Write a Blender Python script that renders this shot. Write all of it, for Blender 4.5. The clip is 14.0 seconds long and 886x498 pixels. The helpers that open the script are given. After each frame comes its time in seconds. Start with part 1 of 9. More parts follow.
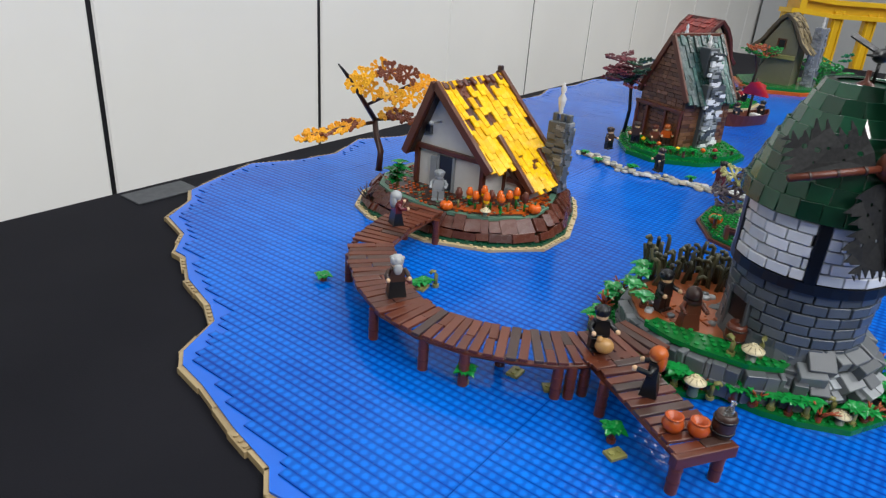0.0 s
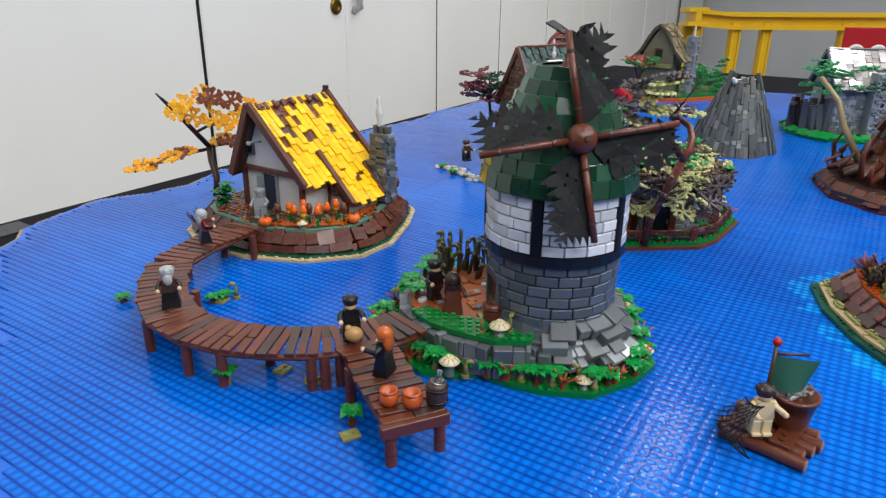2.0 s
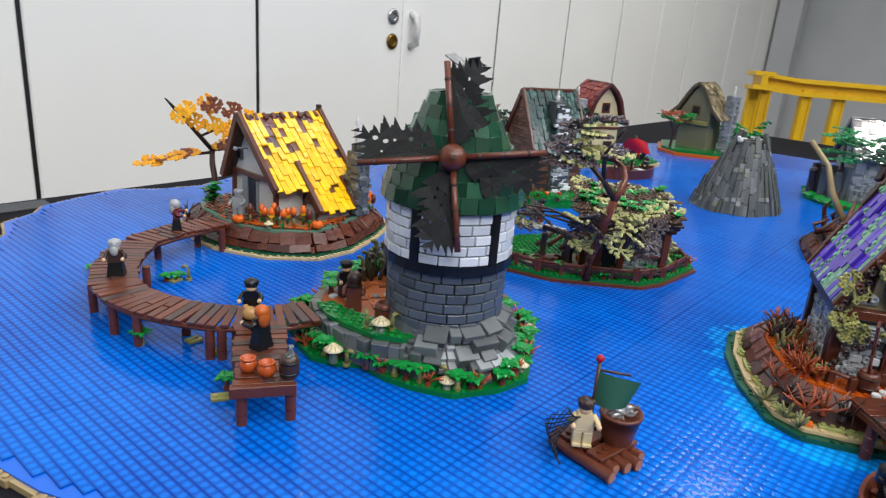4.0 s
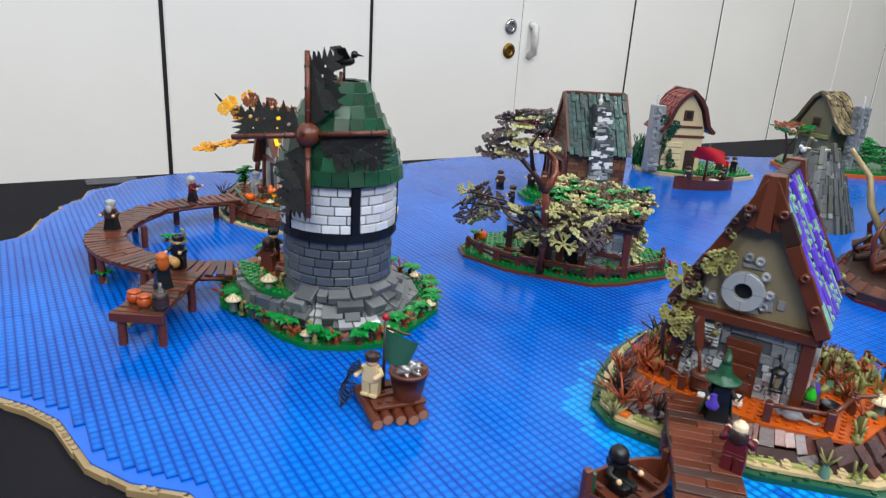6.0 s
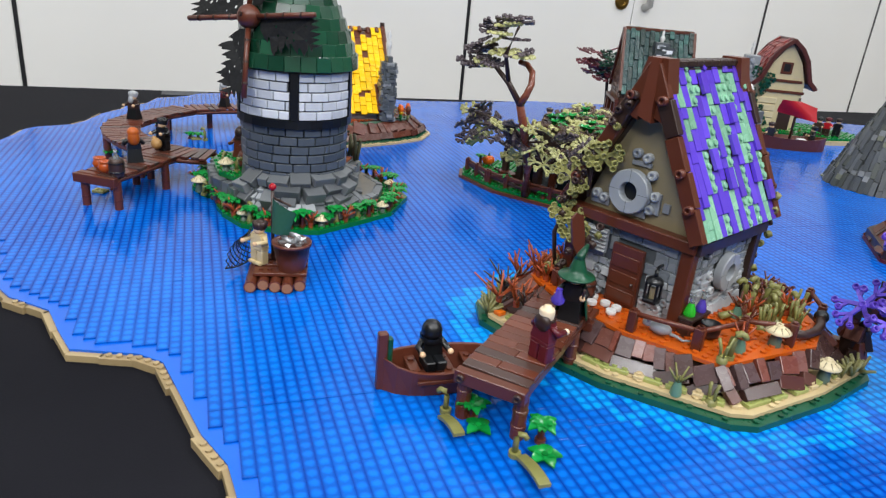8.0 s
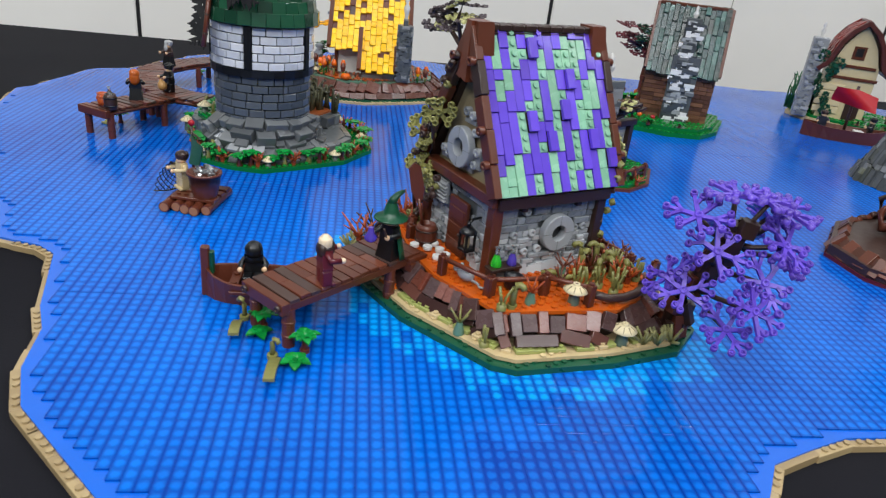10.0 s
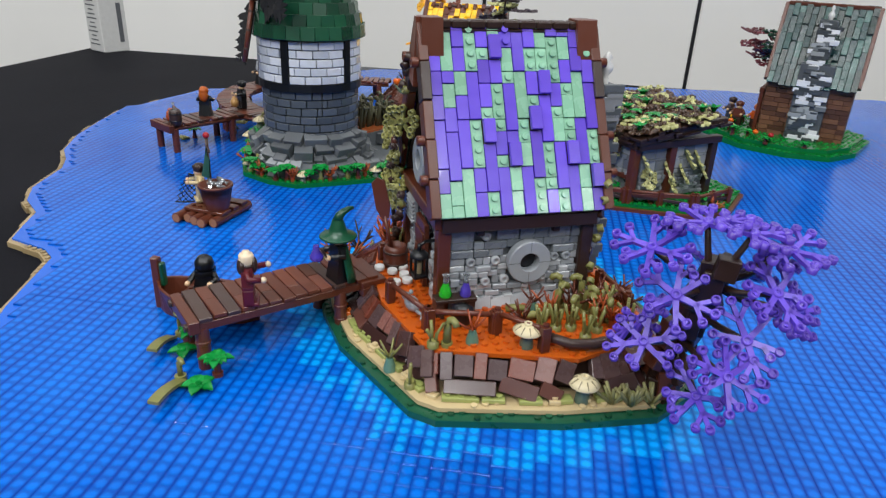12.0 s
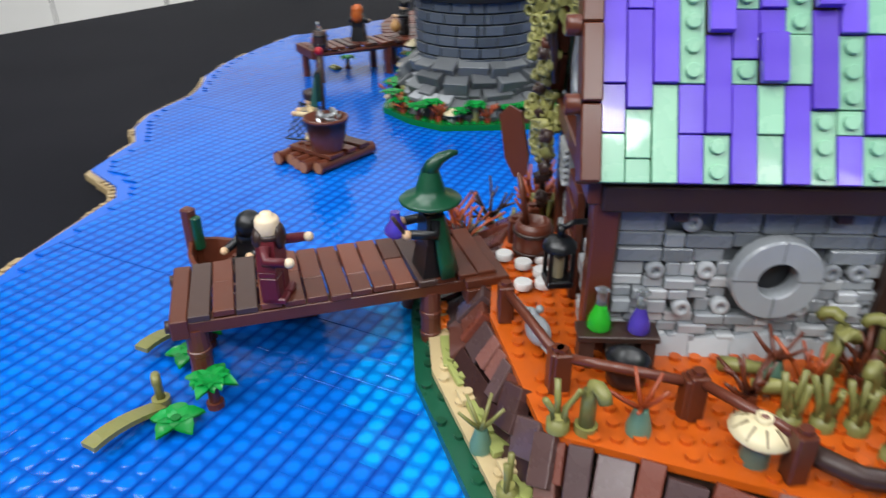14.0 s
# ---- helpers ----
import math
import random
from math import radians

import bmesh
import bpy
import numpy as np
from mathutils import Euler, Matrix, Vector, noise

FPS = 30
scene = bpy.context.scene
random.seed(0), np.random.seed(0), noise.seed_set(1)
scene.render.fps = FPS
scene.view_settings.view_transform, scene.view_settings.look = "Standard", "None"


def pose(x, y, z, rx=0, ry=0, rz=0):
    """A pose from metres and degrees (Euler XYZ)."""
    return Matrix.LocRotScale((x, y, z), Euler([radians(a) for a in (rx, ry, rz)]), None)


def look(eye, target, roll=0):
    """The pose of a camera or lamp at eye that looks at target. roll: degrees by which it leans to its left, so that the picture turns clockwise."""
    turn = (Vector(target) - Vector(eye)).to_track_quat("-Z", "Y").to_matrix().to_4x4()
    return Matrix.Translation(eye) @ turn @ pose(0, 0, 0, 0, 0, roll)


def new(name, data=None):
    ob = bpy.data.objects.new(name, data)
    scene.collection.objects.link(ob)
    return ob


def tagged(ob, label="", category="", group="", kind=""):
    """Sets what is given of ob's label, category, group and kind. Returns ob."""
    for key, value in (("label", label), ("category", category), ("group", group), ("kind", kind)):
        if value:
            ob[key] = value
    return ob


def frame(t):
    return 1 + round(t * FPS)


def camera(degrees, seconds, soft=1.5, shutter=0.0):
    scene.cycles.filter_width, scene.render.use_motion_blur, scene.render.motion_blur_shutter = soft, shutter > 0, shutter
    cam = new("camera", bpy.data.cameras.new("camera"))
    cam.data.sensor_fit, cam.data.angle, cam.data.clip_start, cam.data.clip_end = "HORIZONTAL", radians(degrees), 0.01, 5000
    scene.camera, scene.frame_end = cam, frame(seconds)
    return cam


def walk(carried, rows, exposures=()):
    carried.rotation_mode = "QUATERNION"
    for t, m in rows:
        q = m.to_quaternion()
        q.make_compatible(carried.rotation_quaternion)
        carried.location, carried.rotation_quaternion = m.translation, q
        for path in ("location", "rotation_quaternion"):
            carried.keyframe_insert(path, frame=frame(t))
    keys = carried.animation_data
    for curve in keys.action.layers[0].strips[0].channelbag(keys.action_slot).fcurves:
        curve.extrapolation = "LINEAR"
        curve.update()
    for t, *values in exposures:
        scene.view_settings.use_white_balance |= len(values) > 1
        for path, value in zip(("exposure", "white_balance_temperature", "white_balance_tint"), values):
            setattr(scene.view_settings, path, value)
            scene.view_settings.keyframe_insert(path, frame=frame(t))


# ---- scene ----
cam = camera(66.2, 14.0, 1.25, 0.35)
PATH = [
    (0, (0.306, 0.11, 0.366), (0.18, 1.927, -0.46), 4.2),
    (0.5, (0.349, 0.098, 0.366), (0.195, 1.924, -0.434), 2.8),
    (1, (0.422, 0.105, 0.354), (0.234, 1.948, -0.401), 2.1),
    (1.5, (0.475, 0.106, 0.348), (0.411, 1.962, -0.396), 1.8),
    (2, (0.51, 0.088, 0.348), (0.47, 1.951, -0.379), 0.5),
    (2.5, (0.533, 0.062, 0.343), (0.509, 1.932, -0.367), 0.6),
    (3, (0.569, 0.036, 0.345), (0.53, 1.92, -0.325), 2.9),
    (3.2, (0.582, 0.028, 0.338), (0.535, 1.918, -0.312), 3.6),
    (5.3, (0.957, 0.051, 0.363), (0.238, 1.815, -0.244), 4.1),
    (5.5, (0.987, 0.054, 0.364), (0.245, 1.808, -0.248), 4.0),
    (6, (1.046, 0.063, 0.347), (0.244, 1.787, -0.276), 3.7),
    (6.5, (1.107, 0.093, 0.307), (0.263, 1.797, -0.313), 2.9),
    (7, (1.168, 0.126, 0.295), (0.262, 1.8, -0.32), 4.5),
    (7.5, (1.227, 0.166, 0.292), (0.174, 1.721, -0.398), 4.5),
    (8, (1.266, 0.18, 0.284), (0.124, 1.65, -0.448), 5.3),
    (8.5, (1.317, 0.206, 0.286), (0.126, 1.617, -0.482), 6.8),
    (9, (1.386, 0.249, 0.307), (0.119, 1.567, -0.504), 7.3),
    (9.2, (1.415, 0.259, 0.321), (0.123, 1.545, -0.503), 7.2),
    (11.3, (1.537, 0.452, 0.272), (-0.032, 1.344, -0.59), 4.3),
    (11.5, (1.54, 0.469, 0.274), (-0.059, 1.302, -0.593), 3.8),
    (12, (1.53, 0.508, 0.291), (-0.138, 1.252, -0.524), 2.7),
    (12.5, (1.491, 0.529, 0.276), (-0.201, 1.217, -0.538), 1.6),
    (13, (1.423, 0.55, 0.248), (-0.276, 1.189, -0.591), 1.3),
    (13.5, (1.374, 0.573, 0.218), (-0.321, 1.135, -0.683), 1.2),
    (14, (1.341, 0.612, 0.207), (-0.422, 0.768, -0.725), -0.3),
]
walk(cam, [(t, look(eye, target, roll)) for t, eye, target, roll in PATH], [(0, -0.18), (3, -0.14), (5.5, -0.08), (6.5, -0.13), (8, -0.12), (9, -0.22), (11.5, -0.38), (12.5, -0.3), (14, -0.1)])

# ---- world and lights ----
UX, UY = math.cos(radians(58.6)), math.sin(radians(58.6))      # along the table
S, P, BR = 0.008, 0.0032, 0.0096                                # stud pitch, plate, brick


def on_table(a, b, z=0.0):
    """A place from metres across (a) and along (b) the table."""
    return Vector((a * UY + b * UX, -a * UX + b * UY, z))


world = bpy.data.worlds.new("hall")
scene.world = world
world.use_nodes = True
world.node_tree.nodes["Background"].inputs[0].default_value = (0.62, 0.67, 0.75, 1)
world.node_tree.nodes["Background"].inputs[1].default_value = 0.35
LAMP_POWER = 42.0


# ---- materials ----
def lin(h):
    c = [int(h[i:i + 2], 16) / 255 for i in (1, 3, 5)]
    return tuple(x / 12.92 if x < 0.04045 else ((x + 0.055) / 1.055) ** 2.4 for x in c) + (1,)


def nodes_of(name):
    m = bpy.data.materials.new(name)
    m.use_nodes = True
    nt = m.node_tree
    return m, nt, nt.nodes["Principled BSDF"]


def link(nt, a, b):
    nt.links.new(a, b)


def plastic(name, colours, rough=0.28, by="island", spread=0.08, bump=0.12, scale=90.0, metal=0.0, coat=0.0):
    """Moulded plastic: one or more colours picked at random for each piece, with faint wear and unevenness."""
    m, nt, p = nodes_of(name)
    n = nt.nodes
    if isinstance(colours, str):
        colours = [colours]
    if by == "object":
        rnd = n.new("ShaderNodeObjectInfo").outputs["Random"]
    else:
        rnd = n.new("ShaderNodeNewGeometry").outputs["Random Per Island"]
    ramp = n.new("ShaderNodeValToRGB")
    ramp.color_ramp.interpolation = "CONSTANT"
    els = ramp.color_ramp.elements
    while len(els) > 1:
        els.remove(els[-1])
    els[0].position, els[0].color = 0, lin(colours[0])
    for k, c in enumerate(colours[1:], 1):
        e = els.new(k / len(colours))
        e.color = lin(c)
    link(nt, rnd, ramp.inputs[0])
    tc = n.new("ShaderNodeTexCoord")
    no = n.new("ShaderNodeTexNoise")
    no.inputs["Scale"].default_value, no.inputs["Detail"].default_value = scale, 3
    link(nt, tc.outputs["Object"], no.inputs["Vector"])
    mul = n.new("ShaderNodeMath")
    mul.operation = "MULTIPLY"
    mul.inputs[1].default_value = 7.31
    link(nt, rnd, mul.inputs[0])
    fr = n.new("ShaderNodeMath")
    fr.operation = "FRACT"
    link(nt, mul.outputs[0], fr.inputs[0])
    mix = n.new("ShaderNodeMath")
    mix.operation = "ADD"
    link(nt, fr.outputs[0], mix.inputs[0])
    link(nt, no.outputs["Fac"], mix.inputs[1])
    rng = n.new("ShaderNodeMapRange")
    rng.inputs["From Min"].default_value, rng.inputs["From Max"].default_value = 0.3, 1.7
    rng.inputs["To Min"].default_value, rng.inputs["To Max"].default_value = 1 - 2 * spread, 1 + spread
    link(nt, mix.outputs[0], rng.inputs["Value"])
    hsv = n.new("ShaderNodeHueSaturation")
    link(nt, ramp.outputs[0], hsv.inputs["Color"])
    link(nt, rng.outputs[0], hsv.inputs["Value"])
    link(nt, hsv.outputs[0], p.inputs["Base Color"])
    rr = n.new("ShaderNodeMapRange")
    rr.inputs["To Min"].default_value, rr.inputs["To Max"].default_value = rough * 0.75, rough * 1.4
    link(nt, no.outputs["Fac"], rr.inputs["Value"])
    link(nt, rr.outputs[0], p.inputs["Roughness"])
    p.inputs["Metallic"].default_value = metal
    p.inputs["Coat Weight"].default_value = coat
    if bump:
        b = n.new("ShaderNodeBump")
        b.inputs["Strength"].default_value, b.inputs["Distance"].default_value = bump, 0.0006
        link(nt, no.outputs["Fac"], b.inputs["Height"])
        link(nt, b.outputs[0], p.inputs["Normal"])
    return m


def clear(name, colour, rough=0.05, alpha=0.55):
    m, nt, p = nodes_of(name)
    p.inputs["Base Color"].default_value = lin(colour)
    p.inputs["Roughness"].default_value = rough
    p.inputs["Transmission Weight"].default_value = alpha
    p.inputs["IOR"].default_value = 1.5
    return m


BROWN = plastic("reddish_brown", ["#5a2c1a", "#603020", "#552817"], 0.3)
BROWNS = plastic("mixed_browns", ["#5c2d1b", "#6a3826", "#4a2517", "#5c2d1b", "#43302a", "#5c2d1b"], 0.3, "object")
DBROWN = plastic("dark_brown", ["#33211a", "#3a2720", "#2d1c16"], 0.35)
TAN = plastic("tan", ["#cdb98c", "#c5b085"], 0.35)
DTAN = plastic("dark_tan", ["#857a5e", "#8e8265"], 0.4)
ORANGE = plastic("dark_orange", ["#b8500f", "#c25812"], 0.3)
PUMPKIN = plastic("bright_orange", ["#e8721b", "#e06414"], 0.25)
DGREEN = plastic("dark_green", ["#10482f", "#14523a", "#0d3e29"], 0.28)
SHINGLE = plastic("dark_green_tiles", ["#12432d", "#174c34", "#0f3a27", "#1b5238"], 0.22, "object", coat=0.3)
TEAL = plastic("dark_teal_tiles", ["#1a3a39", "#224843", "#142c28", "#2f5a53", "#1a3a39"], 0.25, "object")
GREEN = plastic("bright_green", ["#0b7c33", "#0f8a38", "#086c2b", "#138c3e"], 0.22)
SANDGREEN = plastic("sand_green", ["#6b8f78", "#5f8470"], 0.35)
OLIVE = plastic("olive", ["#8c8a4f", "#7d7c45", "#9a9858"], 0.35)
PALEOLIVE = plastic("pale_olive_leaves", ["#b7b67a", "#c3c28a", "#a09f66"], 0.35)
YELLOW = plastic("yellow_tiles", ["#fbc20c", "#fdca16", "#f5b808"], 0.25, "object")
PURPLE = plastic("purple_tiles", ["#5c3fc4", "#6446cf", "#5638b6"], 0.22, "object", coat=0.2)
MINT = plastic("sand_green_tiles", ["#7fb596", "#8abf9f", "#78ab8d"], 0.25, "object", coat=0.2)
PURPLELEAF = plastic("purple_leaves", ["#5a3fb8", "#6146c2", "#5237aa"], 0.3)
LBG = plastic("light_grey", ["#8d9194", "#969a9d", "#858a8d"], 0.3)
DBG = plastic("dark_grey", ["#54595c", "#5c6164", "#4c5154"], 0.33)
GREYBRICK = plastic("dark_grey_bricks", ["#4d545b", "#545b62", "#474e55"], 0.28, "object")
WHITEBRICK = plastic("white_bricks", ["#cfd3d8", "#d8dbdf", "#c3c8ce"], 0.18, "object", coat=0.3)
ROCKGREY = plastic("grey_slopes", ["#5d6265", "#666b6e", "#54595c", "#8a8d8f", "#5a5f62"], 0.33, "object")
GREYMIX = plastic("mixed_grey_pieces", ["#84898c", "#8f9497", "#777c80", "#9a9ea1", "#6b7074"], 0.28, "object")
MOUNT = plastic("mountain_grey", ["#55595a", "#606465", "#4b4f50", "#6c706f", "#7c7f7c", "#55595a", "#606465", "#6d6c58"], 0.35)
BLACK = plastic("black", ["#0d0f12", "#121417"], 0.3, spread=0.15)
SAIL = plastic("black_fabric_sail", ["#0f1011"], 0.75, spread=0.1, bump=0.3, scale=300)
WHITE = plastic("white", ["#d9d9d6"], 0.35)
PLASTER = plastic("white_plaster_panels", ["#c9c8c4", "#d0cfca"], 0.4)
SKIN = plastic("light_flesh", ["#d9b48c"], 0.35)
PALE = plastic("pale_head", ["#dcc8a8"], 0.35)
MAROON = plastic("dark_red", ["#5a1620"], 0.35)
RED = plastic("red", ["#b01020", "#a50d1c"], 0.35)
REDTILE = plastic("dark_red_tiles", ["#7f2a24", "#8c332b", "#742520"], 0.3, "object")
CREAM = plastic("cream_wall", ["#d2c39a", "#c9ba91"], 0.4)
WOODWALL = plastic("brown_planks", ["#6a4630", "#5a3926", "#744f38", "#4d3020"], 0.38, "object")
HAIRORANGE = plastic("dark_orange_hair", ["#b0561a"], 0.3)
GREYHAIR = plastic("grey_hair", ["#9fa2a4"], 0.4)
NAVY = plastic("very_dark_blue", ["#1a2030"], 0.4)
CORAL = plastic("rust_twigs", ["#a04a22", "#8e3d1c"], 0.35)
BRASS = plastic("brass", ["#8a6a30"], 0.3, metal=0.9, bump=0)
STEEL = plastic("steel", ["#b8babc"], 0.25, metal=0.9, bump=0)
SILVER = plastic("silver_fish", ["#b4b8bb"], 0.2, metal=0.6)
GREENGLASS = clear("green_glass", "#3be03a")
VIOLETGLASS = clear("violet_glass", "#6a55d8")
GLASS = clear("clear_glass", "#dfe8ea", alpha=0.9)
YRAIL = plastic("yellow_barrier", ["#e2b40c"], 0.4, scale=8)


def water_material(name, deep, pale, share):
    """Clear blue tiles over studded bright blue plates: paler lit studs, and shade between their rows, are painted into
    the colour under a glossy skin.
    """
    m, nt, p = nodes_of(name)
    n = nt.nodes
    tc = n.new("ShaderNodeTexCoord")
    sep = n.new("ShaderNodeSeparateXYZ")
    link(nt, tc.outputs["Object"], sep.inputs[0])

    def op(kind, a, b=None, c=None):
        q = n.new("ShaderNodeMath")
        q.operation = kind
        for k, v in enumerate((a, b, c)):
            if v is None:
                continue
            if isinstance(v, (int, float)):
                q.inputs[k].default_value = v
            else:
                link(nt, v, q.inputs[k])
        return q.outputs[0]

    def soft(value, lo, hi):
        q = n.new("ShaderNodeMapRange")
        q.interpolation_type = "SMOOTHSTEP"
        q.inputs["From Min"].default_value, q.inputs["From Max"].default_value = lo, hi
        q.inputs["To Min"].default_value, q.inputs["To Max"].default_value = 1, 0
        link(nt, value, q.inputs["Value"])
        return q.outputs[0]
    wob = n.new("ShaderNodeTexNoise")
    wob.inputs["Scale"].default_value, wob.inputs["Detail"].default_value = 190.0, 2
    link(nt, tc.outputs["Object"], wob.inputs["Vector"])
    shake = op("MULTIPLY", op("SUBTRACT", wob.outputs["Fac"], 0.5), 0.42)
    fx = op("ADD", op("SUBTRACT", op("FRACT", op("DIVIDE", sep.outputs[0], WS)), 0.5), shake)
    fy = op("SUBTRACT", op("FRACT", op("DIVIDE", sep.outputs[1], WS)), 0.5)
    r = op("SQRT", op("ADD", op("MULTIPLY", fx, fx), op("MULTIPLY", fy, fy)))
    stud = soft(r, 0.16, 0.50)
    row_light = soft(op("ABSOLUTE", fy), 0.27, 0.50)
    big = n.new("ShaderNodeTexNoise")
    big.inputs["Scale"].default_value, big.inputs["Detail"].default_value = 3.0, 3
    link(nt, tc.outputs["Object"], big.inputs["Vector"])
    isl = n.new("ShaderNodeNewGeometry").outputs["Random Per Island"]
    # stud tops paler and row gaps darker: their light and shade go into the colour
    f = op("ADD", op("ADD", op("MULTIPLY", stud, share), op("MULTIPLY", row_light, 0.24)), op("MULTIPLY", isl, 0.14))
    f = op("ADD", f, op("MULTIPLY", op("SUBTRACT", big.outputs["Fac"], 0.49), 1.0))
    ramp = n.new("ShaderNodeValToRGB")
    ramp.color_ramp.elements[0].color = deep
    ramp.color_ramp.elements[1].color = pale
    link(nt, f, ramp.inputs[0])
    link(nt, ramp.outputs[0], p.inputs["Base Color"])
    p.inputs["Roughness"].default_value = 0.11
    p.inputs["Specular IOR Level"].default_value = 0.23
    p.inputs["IOR"].default_value = 1.40
    fine = n.new("ShaderNodeTexNoise")
    fine.inputs["Scale"].default_value, fine.inputs["Detail"].default_value = 60.0, 2
    link(nt, tc.outputs["Object"], fine.inputs["Vector"])
    b = n.new("ShaderNodeBump")
    b.inputs["Strength"].default_value, b.inputs["Distance"].default_value = 0.25, 0.0011
    link(nt, op("ADD", op("MULTIPLY", fine.outputs["Fac"], 0.8), op("MULTIPLY", stud, 0.5)), b.inputs["Height"])
    link(nt, b.outputs[0], p.inputs["Normal"])
    return m


WS = 0.0090                                      # pitch of the studs under the water
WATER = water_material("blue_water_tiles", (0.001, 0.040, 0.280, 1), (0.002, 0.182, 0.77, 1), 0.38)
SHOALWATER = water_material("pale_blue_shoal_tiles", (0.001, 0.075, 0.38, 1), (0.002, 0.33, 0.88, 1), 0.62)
BASEBLUE = plastic("bright_blue_plate", ["#0b62d2"], 0.2, scale=30)


def cloth_material():
    m, nt, p = nodes_of("black_table_covering")
    n = nt.nodes
    tc = n.new("ShaderNodeTexCoord")
    no = n.new("ShaderNodeTexNoise")
    no.inputs["Scale"].default_value, no.inputs["Detail"].default_value = 5, 6
    link(nt, tc.outputs["Object"], no.inputs["Vector"])
    ramp = n.new("ShaderNodeValToRGB")
    ramp.color_ramp.elements[0].position, ramp.color_ramp.elements[0].color = 0.3, (0.0078, 0.0080, 0.0108, 1)
    ramp.color_ramp.elements[1].position, ramp.color_ramp.elements[1].color = 0.75, (0.0125, 0.0127, 0.0162, 1)
    link(nt, no.outputs["Fac"], ramp.inputs[0])
    link(nt, ramp.outputs[0], p.inputs["Base Color"])
    p.inputs["Roughness"].default_value = 0.7
    p.inputs["Specular IOR Level"].default_value = 0.06
    fine = n.new("ShaderNodeTexNoise")
    fine.inputs["Scale"].default_value = 700
    link(nt, tc.outputs["Object"], fine.inputs["Vector"])
    b = n.new("ShaderNodeBump")
    b.inputs["Strength"].default_value, b.inputs["Distance"].default_value = 0.3, 0.0008
    link(nt, fine.outputs["Fac"], b.inputs["Height"])
    link(nt, b.outputs[0], p.inputs["Normal"])
    return m


CLOTH = cloth_material()


def paint(name, a, b, rough=0.5, scale=1.5):
    m, nt, p = nodes_of(name)
    n = nt.nodes
    tc = n.new("ShaderNodeTexCoord")
    no = n.new("ShaderNodeTexNoise")
    no.inputs["Scale"].default_value, no.inputs["Detail"].default_value = scale, 8
    link(nt, tc.outputs["Object"], no.inputs["Vector"])
    ramp = n.new("ShaderNodeValToRGB")
    ramp.color_ramp.elements[0].position, ramp.color_ramp.elements[0].color = 0.3, lin(a)
    ramp.color_ramp.elements[1].position, ramp.color_ramp.elements[1].color = 0.7, lin(b)
    link(nt, no.outputs["Fac"], ramp.inputs[0])
    link(nt, ramp.outputs[0], p.inputs["Base Color"])
    p.inputs["Roughness"].default_value = rough
    b2 = n.new("ShaderNodeBump")
    b2.inputs["Strength"].default_value, b2.inputs["Distance"].default_value = 0.1, 0.002
    link(nt, no.outputs["Fac"], b2.inputs["Height"])
    link(nt, b2.outputs[0], p.inputs["Normal"])
    return m


PANEL = paint("off_white_panels", "#eae9e5", "#f1f0ec", 0.45)
GREYWALL = paint("grey_wall", "#a9acae", "#b6b8ba", 0.6)
DARKWALL = paint("dark_grey_wall", "#4d5053", "#585b5e", 0.6)
DARKSEAM = paint("black_rubber_seam", "#0b0c10", "#14151a", 0.5)
CONCRETE = paint("grey_floor", "#6d6c69", "#7c7b78", 0.7, 4)
CEIL = paint("white_ceiling", "#c8c8c6", "#d2d2d0", 0.8)


